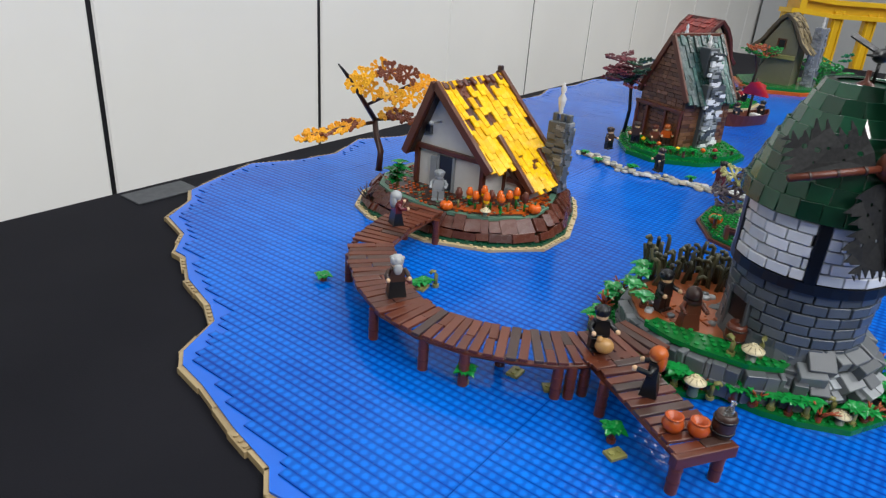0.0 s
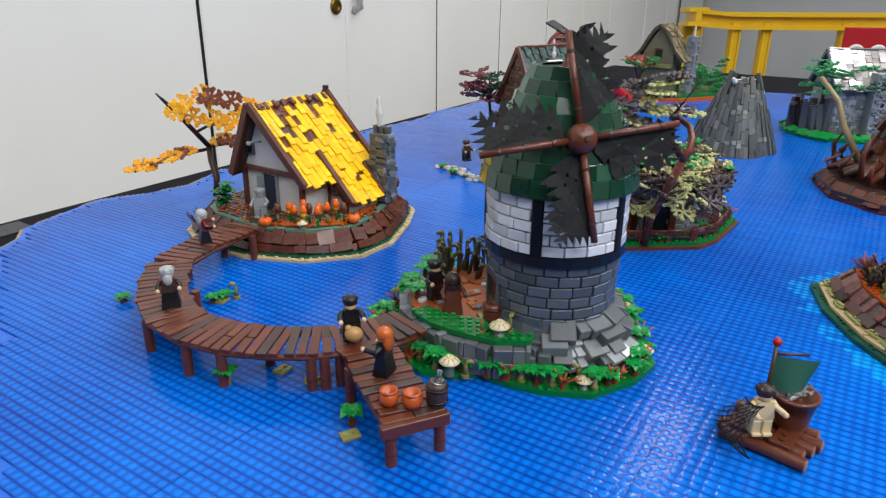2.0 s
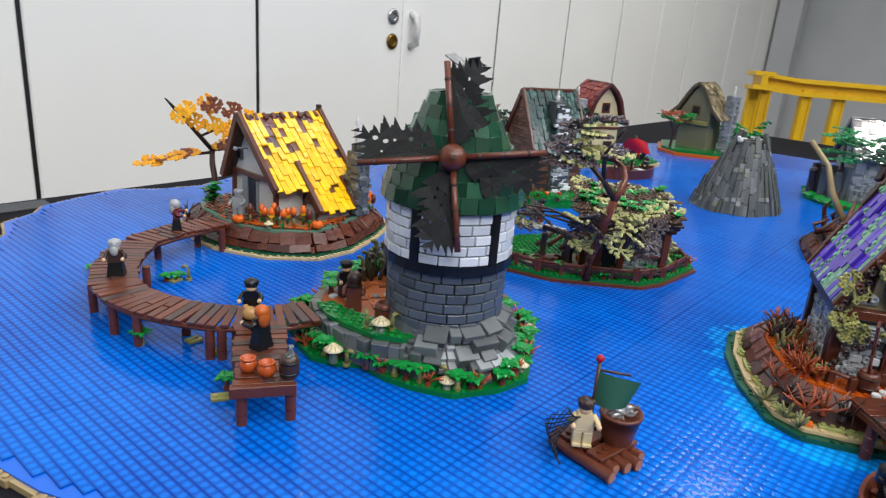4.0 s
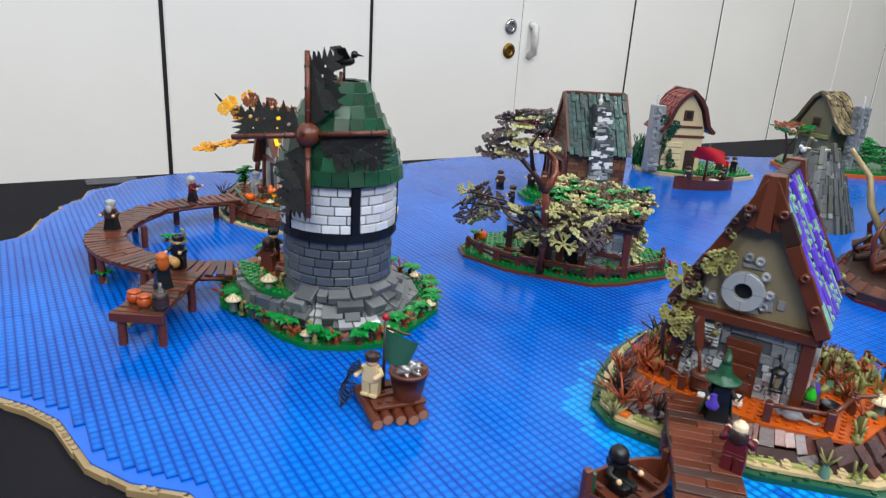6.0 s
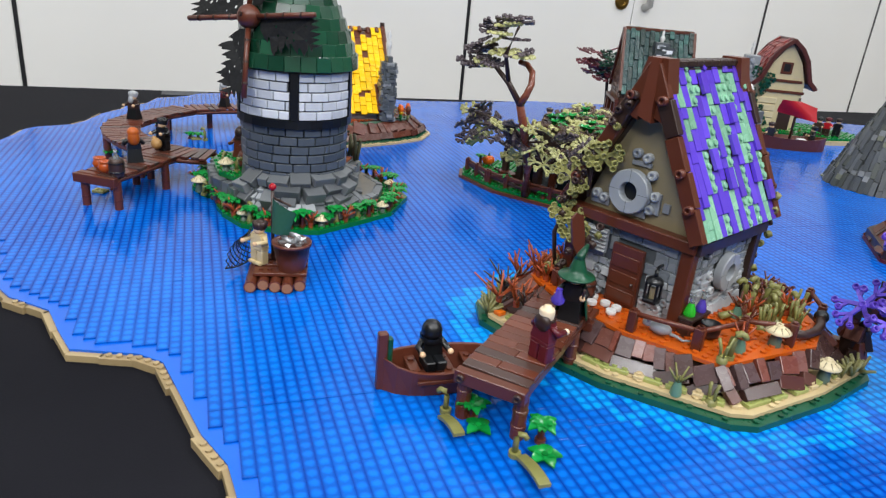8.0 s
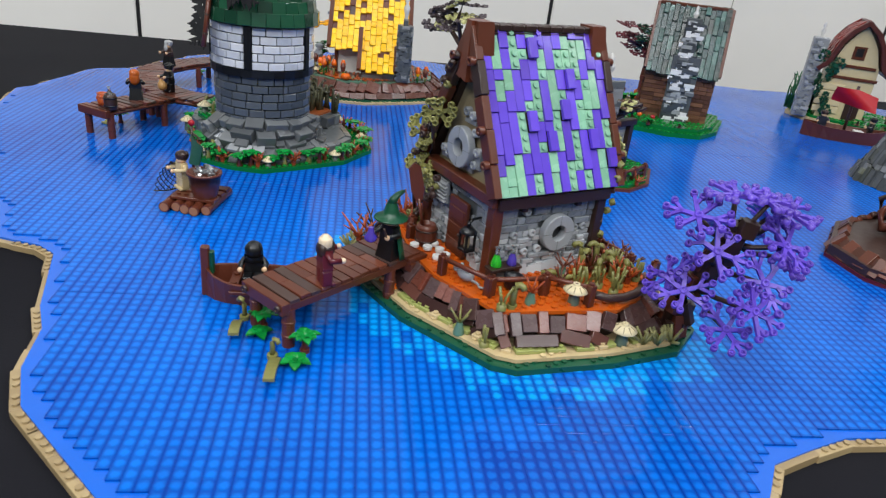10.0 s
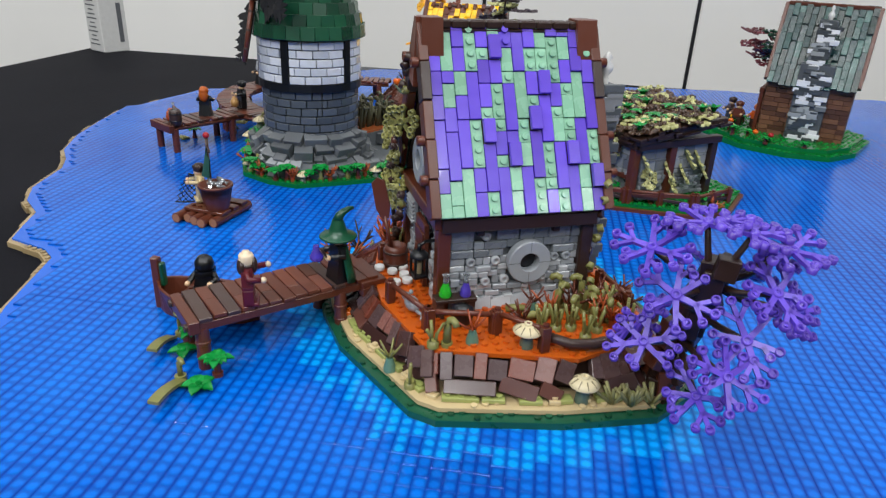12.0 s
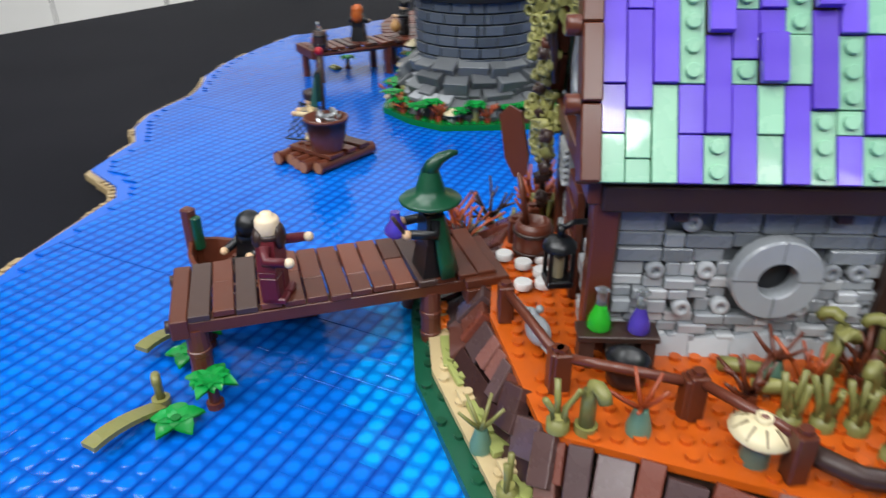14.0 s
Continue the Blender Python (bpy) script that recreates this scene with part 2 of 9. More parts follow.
# ---- mesh tools ----
class G:
    """Collects faces for one mesh."""

    def __init__(self):
        self.v, self.f, self.mi, self.sm, self.cur = [], [], [], [], 0

    def add(self, vs, fs, m=None, smooth=False):
        o = len(self.v)
        if m is not None:
            vs = [m @ Vector(p) for p in vs]
        self.v += [tuple(p) for p in vs]
        self.f += [tuple(i + o for i in f) for f in fs]
        self.mi += [self.cur] * len(fs)
        self.sm += [smooth] * len(fs)
        return self

    def box(self, c, s, m=None, b=0.0):
        """A box of size s centred on c, its edges chamfered by b."""
        hx, hy, hz = s[0] / 2, s[1] / 2, s[2] / 2
        if b <= 0:
            vs = [(c[0] + i * hx, c[1] + j * hy, c[2] + k * hz) for i in (-1, 1) for j in (-1, 1) for k in (-1, 1)]
            return self.add(vs, [(0, 1, 3, 2), (4, 6, 7, 5), (0, 4, 5, 1), (2, 3, 7, 6), (0, 2, 6, 4), (1, 5, 7, 3)], m)
        vs, ix = [], {}
        h = (hx, hy, hz)
        for i in (-1, 1):
            for j in (-1, 1):
                for k in (-1, 1):
                    for ax in range(3):
                        q = [i * (hx - b), j * (hy - b), k * (hz - b)]
                        q[ax] = (i, j, k)[ax] * h[ax]
                        ix[(i, j, k, ax)] = len(vs)
                        vs.append((c[0] + q[0], c[1] + q[1], c[2] + q[2]))
        fs = []
        R = ((-1, -1), (1, -1), (1, 1), (-1, 1))
        for ax in range(3):
            for sgn in (-1, 1):
                loop = []
                for p, q in R:
                    key = [0, 0, 0]
                    key[ax], key[(ax + 1) % 3], key[(ax + 2) % 3] = sgn, p, q
                    loop.append(ix[(*key, ax)])
                fs.append(tuple(loop if sgn > 0 else loop[::-1]))
        for ax in range(3):
            a1, a2 = (ax + 1) % 3, (ax + 2) % 3
            for p in (-1, 1):
                for q in (-1, 1):
                    k0, k1 = [0, 0, 0], [0, 0, 0]
                    k0[ax], k0[a1], k0[a2] = -1, p, q
                    k1[ax], k1[a1], k1[a2] = 1, p, q
                    loop = (ix[(*k0, a1)], ix[(*k1, a1)], ix[(*k1, a2)], ix[(*k0, a2)])
                    fs.append(loop if p * q < 0 else loop[::-1])
        for i in (-1, 1):
            for j in (-1, 1):
                for k in (-1, 1):
                    t = (ix[(i, j, k, 0)], ix[(i, j, k, 1)], ix[(i, j, k, 2)])
                    fs.append(t if i * j * k > 0 else t[::-1])
        return self.add(vs, fs, m)

    def lathe(self, prof, n=12, c=(0, 0, 0), m=None, smooth=True, cap=True):
        """A turned shape: prof is a row of (radius, height)."""
        vs, fs = [], []
        for r, z in prof:
            vs += [(c[0] + r * math.cos(2 * math.pi * k / n), c[1] + r * math.sin(2 * math.pi * k / n), c[2] + z) for k in range(n)]
        for j in range(len(prof) - 1):
            for k in range(n):
                fs.append((j * n + k, j * n + (k + 1) % n, (j + 1) * n + (k + 1) % n, (j + 1) * n + k))
        self.add(vs, fs, m, smooth)
        if cap:
            for (r, z), flip in ((prof[0], True), (prof[-1], False)):
                if r > 1e-5:
                    ring = [(c[0] + r * math.cos(2 * math.pi * k / n), c[1] + r * math.sin(2 * math.pi * k / n), c[2] + z) for k in range(n)]
                    self.add(ring[::-1] if flip else ring, [tuple(range(n))], m)
        return self

    def cyl(self, c, r, h, n=10, r2=None, m=None):
        return self.lathe([(r, 0), (r if r2 is None else r2, h)], n, c, m)

    def ball(self, c, r, n=10, k=6, m=None):
        rx, ry, rz = (r, r, r) if isinstance(r, (int, float)) else r
        mm = Matrix.Translation(c) @ Matrix.Diagonal((rx, ry, rz, 1))
        if m is not None:
            mm = m @ mm
        return self.lathe([(max(math.sin(math.pi * j / k), 1e-4), -math.cos(math.pi * j / k)) for j in range(k + 1)], n, m=mm, cap=False)

    def prism(self, poly, z0, z1, m=None, inset=0.0):
        """An upright slab over a plan; the top drawn in by inset."""
        if sum(a[0] * b[1] - b[0] * a[1] for a, b in zip(poly, poly[1:] + poly[:1])) < 0:
            poly = poly[::-1]
        n = len(poly)
        top = shrink(poly, inset) if inset else poly
        vs = [(x, y, z0) for x, y in poly] + [(x, y, z1) for x, y in top]
        fs = [tuple(range(n))[::-1], tuple(range(n, 2 * n))] + [(i, (i + 1) % n, n + (i + 1) % n, n + i) for i in range(n)]
        return self.add(vs, fs, m)

    def tube(self, pts, r, n=6, r2=None, m=None):
        pts = [Vector(p) for p in pts]
        r2 = r if r2 is None else r2
        vs, fs = [], []
        for i, p in enumerate(pts):
            d = (pts[min(i + 1, len(pts) - 1)] - pts[max(i - 1, 0)]).normalized()
            side = d.cross(Vector((0, 0, 1)) if abs(d.z) < 0.95 else Vector((1, 0, 0))).normalized()
            up = side.cross(d)
            rr = r + (r2 - r) * i / (len(pts) - 1)
            vs += [p + rr * (math.cos(2 * math.pi * k / n) * side + math.sin(2 * math.pi * k / n) * up) for k in range(n)]
        for j in range(len(pts) - 1):
            for k in range(n):
                fs.append((j * n + k, (j + 1) * n + k, (j + 1) * n + (k + 1) % n, j * n + (k + 1) % n))
        fs.append(tuple(range(n)))
        fs.append(tuple(range(len(pts) * n - n, len(pts) * n))[::-1])
        return self.add(vs, fs, m, True)

    def stud(self, x, y, z, n=8, m=None):
        return self.lathe([(0.0024, 0), (0.0024, 0.0017)], n, (x, y, z), m, cap=False).add(
            [(x + 0.0024 * math.cos(2 * math.pi * k / n), y + 0.0024 * math.sin(2 * math.pi * k / n), z + 0.0017) for k in range(n)], [tuple(range(n))], m)

    def mesh(self, name, mats):
        me = bpy.data.meshes.new(name)
        me.from_pydata(self.v, [], self.f)
        for q in (mats if isinstance(mats, (list, tuple)) else [mats]):
            me.materials.append(q)
        me.polygons.foreach_set("material_index", self.mi)
        me.polygons.foreach_set("use_smooth", self.sm)
        me.update()
        return me


def shrink(poly, d):
    """The plan drawn in by d."""
    if sum(a[0] * b[1] - b[0] * a[1] for a, b in zip(poly, poly[1:] + poly[:1])) < 0:
        poly = poly[::-1]
    out = []
    for i, p in enumerate(poly):
        a, b = Vector(poly[i - 1]), Vector(poly[(i + 1) % len(poly)])
        p = Vector(p)
        e1, e2 = (p - a).normalized(), (b - p).normalized()
        n1, n2 = Vector((-e1.y, e1.x)), Vector((-e2.y, e2.x))
        q = n1 + n2
        q = q / max(q.length_squared / 2, 0.5)
        out.append((p.x + q.x * d, p.y + q.y * d))
    return out


def inside(poly, x, y):
    hit = False
    for (x0, y0), (x1, y1) in zip(poly, poly[1:] + poly[:1]):
        if (y0 > y) != (y1 > y) and x < (x1 - x0) * (y - y0) / (y1 - y0) + x0:
            hit = not hit
    return hit


def part(name, g, material, parent, label="", m=None, kind=""):
    ob = new(name, g if isinstance(g, bpy.types.Mesh) else g.mesh(name, material))
    ob.parent = parent
    if m is not None:
        ob.matrix_basis = m
    return tagged(ob, label, kind=kind)


def thing(name, label, category, m=None, group="", kind=""):
    e = new(name)
    e.empty_display_size = 0.01
    if m is not None:
        e.matrix_basis = m
    return tagged(e, label, category, group, kind)


def solid(name, g, material, label, category, m=None, group="", kind=""):
    """A thing that is one mesh."""
    ob = new(name, g.mesh(name, material))
    if m is not None:
        ob.matrix_basis = m
    return tagged(ob, label, category, group, kind)


def turn(x, y, z=0.0, rz=0.0):
    return pose(x, y, z, 0, 0, rz)


def along(p, d, up=(0, 0, 1)):
    """A pose at p whose z axis points along d."""
    return Matrix.Translation(p) @ Vector(d).to_track_quat("Z", "Y").to_matrix().to_4x4()


def grid_studs(g, poly, z, keep=1.0, margin=0.003, rz=0.0, seed=1, avoid=()):
    rnd = random.Random(seed)
    inner = shrink(poly, margin)
    ca, sa = math.cos(radians(rz)), math.sin(radians(rz))
    loc = [(x * ca + y * sa, -x * sa + y * ca) for x, y in inner]
    x0, x1 = min(p[0] for p in loc), max(p[0] for p in loc)
    y0, y1 = min(p[1] for p in loc), max(p[1] for p in loc)
    for i in range(int(x0 / S), int(x1 / S) + 1):
        for j in range(int(y0 / S), int(y1 / S) + 1):
            lx, ly = (i + 0.5) * S, (j + 0.5) * S
            x, y = lx * ca - ly * sa, lx * sa + ly * ca
            if inside(inner, x, y) and rnd.random() < keep and not any(inside(a, x, y) for a in avoid):
                g.stud(x, y, z)


# ---- structure: hall, table, water ----
TABLE_ROT = -31.4
wall_dir = Vector((0.5, 0.866, 0)).normalized()
wall_n = Vector((0.866, -0.5, 0))
WALL0 = Vector((-0.244, 2.134, 0))
FLOOR_Z, CEIL_Z = -0.76, 2.9


def wall_pose(s, z=0.0, out=0.0):
    p = WALL0 + wall_dir * s + wall_n * out
    return Matrix.Translation((p.x, p.y, z)) @ pose(0, 0, 0, 0, 0, 60.0)


def slab(name, m, s, c, mat, label, cat):
    return solid(name, G().box(c, s), mat, label, cat, m, kind="structure")


slab("floor", turn(0.5, 2, FLOOR_Z, 60), (16, 14, 0.1), (0, 0, -0.05), CONCRETE, "grey hall floor under the display table", "floor")
slab("ceiling", turn(0.5, 2, CEIL_Z, 60), (16, 14, 0.1), (0, 0, 0.05), CEIL, "white hall ceiling with light panels", "ceiling")
wall_west = thing("wall_west", "off-white partition wall of tall panels with black joints", "wall", wall_pose(0), kind="structure")
# panels from joint to joint, joints recessed
JOINTS = [-4.78, -4.10, -3.42, -2.74, -2.05, -1.354, -0.670, 0.010, 0.675, 1.312, 1.935, 2.55, 3.13, 3.68, 4.6, 5.3, 5.8]
THIN = (0.675, 3.13)
part("core", G().box((0.5, 0.08, 1.07), (10.7, 0.05, 3.66)), DARKSEAM, wall_west)
for a, b in zip(JOINTS, JOINTS[1:]):
    ga = 0.0010 if a in THIN else 0.006
    gb = 0.0010 if b in THIN else 0.006
    part("panel", G().box(((a + ga + b - gb) / 2, 0.03, 1.07), (b - a - ga - gb, 0.05, 3.66), b=0.004), PANEL, wall_west)
for a in JOINTS[1:-1]:
    part("joint_strip", G().box((a, 0.032, 1.07), (0.0024 if a in THIN else 0.0136, 0.045, 3.66)), DARKSEAM, wall_west)
# the south wall is unseen, coloured dark to dim what the water mirrors
for nm, rz, dist in (("wall_north", 0, 6.0), ("unseen_wall_south", 0, -4.8), ("wall_east", 0, 0)):
    if nm == "wall_east":
        slab(nm, wall_pose(0.6, 1.07, 7.5), (10.7, 0.1, 3.66), (0, 0, 0), GREYWALL, "plain grey hall wall", "wall")
    else:
        slab(nm, wall_pose(dist, 1.07, 3.7), (0.1, 7.6, 3.66), (0, 0, 0), GREYWALL if nm == "wall_north" else DARKWALL, "plain grey hall wall", "wall")

# door furniture on the wall
lock_set = thing("door_lock", "round brass lock and steel lock with a white pull handle", "door lock", wall_pose(0.0))
for z, mt in ((0.270, BRASS), (0.360, STEEL)):
    part("lock_disc", G().lathe([(0.001, 0.0), (0.028, 0.0), (0.030, 0.003), (0.026, 0.008), (0.012, 0.010), (0.010, 0.006)], 20, m=pose(0.617, 0.005, z, 90, 0, 0)), mt, lock_set)
part("pull_handle", G().tube([(0.722, 0.005, 0.255), (0.722, -0.024, 0.265), (0.722, -0.028, 0.315), (0.722, -0.024, 0.365), (0.722, 0.005, 0.375)], 0.015, 8), WHITE, lock_set, "white plastic pull handle")

# table
TOP = -0.0096
table = thing("display_table", "long display table under a black covering", "table", pose(0, 0, 0, 0, 0, TABLE_ROT))
TA0, TA1, TB0, TB1 = -0.745, 1.7, -0.010, 3.62
part("table_top", G().box(((TA0 + TA1) / 2, (TB0 + TB1) / 2, TOP - 0.015), (TA1 - TA0, TB1 - TB0, 0.03), b=0.004), CLOTH, table)
part("skirt", G().box(((TA0 + TA1) / 2, (TB0 + TB1) / 2, (TOP - 0.03 + FLOOR_Z) / 2), (TA1 - TA0 - 0.06, TB1 - TB0 - 0.06, TOP - 0.03 - FLOOR_Z)), CLOTH, table)

COAST = [(1.059, .343), (1.014, .350), (.967, .371), (.930, .376), (.836, .403), (.812, .395), (.773, .362), (.735, .369), (.70, .377),
         (.655, .363), (.608, .364), (.534, .391), (.491, .393), (.442, .387), (.36, .40), (.27, .43), (.169, .47), (.161, .494), (.12, .531),
         (.071, .582), (.042, .607), (.033, .628), (.039, .686), (.021, .717), (-.025, .767), (-.054, .822), (-.072, .834), (-.084, .885),
         (-.128, .933), (-.127, 1.001), (-.144, 1.04), (-.125, 1.12), (-.105, 1.189), (-.04, 1.23), (.016, 1.291), (.035, 1.396), (.116, 1.450),
         (.20, 1.60), (.27, 1.80), (.411, 1.99), (.44, 2.10), (.52, 2.19), (.589, 2.325), (.70, 2.36), (.865, 2.42), (1.1, 2.60), (1.4, 2.66), (1.70, 2.52),
         (1.95, 2.2), (1.9, 1.8), (1.75, 1.4), (1.6, 1.15), (1.45, .95), (1.379, .826), (1.371, .79), (1.364, .748), (1.385, .70), (1.38, .60),
         (1.30, .47), (1.17, .365)]
solid("water_base", G().prism(COAST, TOP + 0.0002, -0.0014), BASEBLUE, "bright blue base plates under the water tiles", "water", kind="structure")


def to_grid(x, y):
    return x * UY - y * UX, x * UX + y * UY


COAST_L = [to_grid(x, y) for x, y in COAST]
water = thing("water", "sea of glossy clear blue tiles laid in strips over studs", "water", pose(0, 0, 0, 0, 0, TABLE_ROT), kind="structure")
rw = random.Random(5)
near_tiles, far_v, far_f = [], [], []
PISLE = [(.927, .728), (.938, .66), (.962, .634), (1.031, .622), (1.088, .621), (1.183, .643), (1.199, .656), (1.231, .735), (1.247, .80), (1.232, .846), (1.168, .884), (1.03, .902), (.95, .87), (.930, .80)]
SHOAL = shrink(PISLE, -0.026)                    # shallow water round the purple house's island


def water_piece(a0, a1, b, z, seam=0.0):
    h, c = 0.0040, 0.00012
    x0, x1, y0, y1 = a0 + seam, a1, b + 0.00002, b + WS
    o = len(far_v)
    for xx0, xx1, yy0, yy1, zz in ((x0, x1, y0, y1, z - h), (x0, x1, y0, y1, z - c), (x0 + c, x1 - c, y0 + c, y1 - c, z)):
        far_v.extend(((xx0, yy0, zz), (xx1, yy0, zz), (xx1, yy1, zz), (xx0, yy1, zz)))
    for k in range(2):
        far_f.extend([(o + 4 * k + i, o + 4 * k + (i + 1) % 4, o + 4 * k + 4 + (i + 1) % 4, o + 4 * k + 4 + i) for i in range(4)])
    far_f.append((o + 8, o + 9, o + 10, o + 11))


inner = shrink(COAST_L, 0.006)
b_lo, b_hi = min(p[1] for p in inner), max(p[1] for p in inner)
pale_faces = []
for row in range(int(b_lo / WS), int(b_hi / WS) + 1):
    bb = row * WS
    xs = []
    for yy in (bb + 0.001, bb + WS - 0.001):
        cr = []
        for (x0, y0), (x1, y1) in zip(inner, inner[1:] + inner[:1]):
            if (y0 > yy) != (y1 > yy):
                cr.append((x1 - x0) * (yy - y0) / (y1 - y0) + x0)
        xs.append(sorted(cr))
    if len(xs[0]) != len(xs[1]):
        continue
    for k in range(0, len(xs[0]) - 1, 2):
        i0 = math.ceil(max(xs[0][k], xs[1][k]) / WS)
        i1 = math.floor(min(xs[0][k + 1], xs[1][k + 1]) / WS)
        i = i0 + (0 if row % 3 else 1)
        while i < i1:
            step = min(rw.choice((4, 6, 8, 8, 8, 12, 16)), i1 - i, 32 - i % 32)
            head = on_table((i + 0.5) * WS, bb + WS / 2)
            shoal = inside(SHOAL, head.x, head.y)
            if shoal or inside(shrink(SHOAL, -0.05), head.x, head.y):
                step = min(step, rw.choice((1, 2, 2)))
            a0, a1 = i * WS, (i + step) * WS
            z = rw.gauss(0, 0.00005)
            mid = on_table((a0 + a1) / 2, bb + WS / 2)
            seam = 0.0005 if i % 32 == 0 else 0.0
            if not shoal and abs(mid.x - 1.17) < 0.10 and abs(mid.y - 0.56) < 0.075 and len(near_tiles) < 290:
                near_tiles.append((a0, step, bb, z))
            else:
                water_piece(a0, a1, bb, z, seam)
                pale_faces.extend([int(shoal and (step < 2 or rw.random() < .9))] * 9)
            i += step
me = bpy.data.meshes.new("water_tiles")
me.from_pydata(far_v, [], far_f)
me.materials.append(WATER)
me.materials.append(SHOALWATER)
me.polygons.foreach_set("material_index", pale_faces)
part("water_tiles", me, WATER, water, kind="stuff")
tile_mesh = {}
for a0, step, bb, z in near_tiles:
    if step not in tile_mesh:
        far_v, far_f = [], []
        water_piece(0, step * WS, 0, 0)
        tm = bpy.data.meshes.new("water_tile")
        tm.from_pydata(far_v, [], far_f)
        tm.materials.append(WATER)
        tile_mesh[step] = tm
    part("water_tile", tile_mesh[step], WATER, water, m=Matrix.Translation((a0, bb, z)))

# sandy rim of the coast
shore = thing("shore_rim", "tan stepped plates with studs edging the blue water", "shore", kind="structure")
g = G()
rs = random.Random(9)
for (x0, y0), (x1, y1) in zip(COAST, COAST[1:] + COAST[:1]):
    a, b = Vector((x0, y0)), Vector((x1, y1))
    d = b - a
    L = d.length
    nrm = Vector((-d.y, d.x)).normalized()      # outward on this winding
    n = max(1, round(L / 0.03))
    for k in range(n):
        w = rs.choice((0.005, 0.0065, 0.0078, 0.0078))
        c = a + d * ((k + 0.5) / n) + nrm * (w / 2 - 0.001)
        m = Matrix.Translation((c.x, c.y, TOP)) @ Matrix.Rotation(math.atan2(d.y, d.x), 4, "Z")
        h = rs.choice((0.0060, 0.0064, 0.0067))
        g.box((0, 0, h / 2), (L / n + 0.002, w, h), m, 0.0003)
        if w > 0.0075:
            for q in range(int(L / n / S)):
                g.stud((q + 0.5) * S - L / n / 2, 0, h, m=m)
part("tan_plates", g, plastic("shore_tan", ["#a4906a", "#988460"], 0.4), shore, kind="stuff")

# unseen ceiling light panels; the s = -3.0 row is added to light fronts
for i, (s, out) in enumerate([(s, o) for s in (-3.0, -1.0, 1.0, 3.0) for o in (0.9, 2.7, 4.5)]):
    mp = wall_pose(s, CEIL_Z - 0.06, out)
    fixture = thing("unseen_ceiling_light", "unseen long white fluorescent ceiling light", "ceiling light", mp, "ceiling lights")
    part("housing", G().box((0, 0, 0.035), (1.3, 0.34, 0.05), b=0.006), WHITE, fixture)
    lamp_data = bpy.data.lights.new("tube_light", "AREA")
    lamp_data.shape, lamp_data.size, lamp_data.size_y = "RECTANGLE", 1.2, 0.28
    # strength set lamp by lamp to balance fronts, wall and water
    lamp_data.energy, lamp_data.color = LAMP_POWER * {0.9: 0.75 if s > 0 else 0.24, 2.7: 0.80, 4.5: 2.0}[out] * {-3.0: 1.35, -1.0: 0.9, 1.0: 0.85, 3.0: 0.40}[s], (0.975, 0.985, 1.0)
    lamp = new("tube_light", lamp_data)
    lamp.parent = fixture


# ---- kinds of things ----
def spray(g, m, r, arms=6, knob=0.0026, rnd=None, lift=0.0, fat=1.0):
    """A flat branched leaf element: arms with side twigs that end in round knobs."""
    t = r * 0.075
    for k in range(arms):
        a = 2 * math.pi * k / arms + (rnd.uniform(-0.12, 0.12) if rnd else 0)
        L = r * (0.82 if k % 2 else 1.0)
        q = m @ Matrix.Rotation(a, 4, "Z") @ Matrix.Rotation(-lift, 4, "Y")
        g.box((L / 2, 0, 0), (L, r * 0.10 * fat, t * 1.6 * fat), q)
        g.lathe([(knob, -knob * 0.5), (knob, knob * 0.6), (knob * 0.62, knob * 0.6), (knob * 0.55, -knob * 0.3)], 9, (L, 0, 0), q)
        for sgn in (-1, 1):
            qq = q @ Matrix.Translation((L * 0.55, 0, 0)) @ Matrix.Rotation(sgn * 0.85, 4, "Z")
            l2 = L * (0.42 if (k + (sgn > 0)) % 2 else 0.32)
            g.box((l2 / 2, 0, 0), (l2, r * 0.085 * fat, t * 1.5 * fat), qq)
            g.lathe([(knob, -knob * 0.5), (knob, knob * 0.6), (knob * 0.62, knob * 0.6), (knob * 0.55, -knob * 0.3)], 9, (l2, 0, 0), qq)
    g.lathe([(knob * 1.1, 0), (knob * 1.1, knob * 0.9), (knob * 0.6, knob * 0.9), (knob * 0.5, knob * 0.4)], 8, m=m)


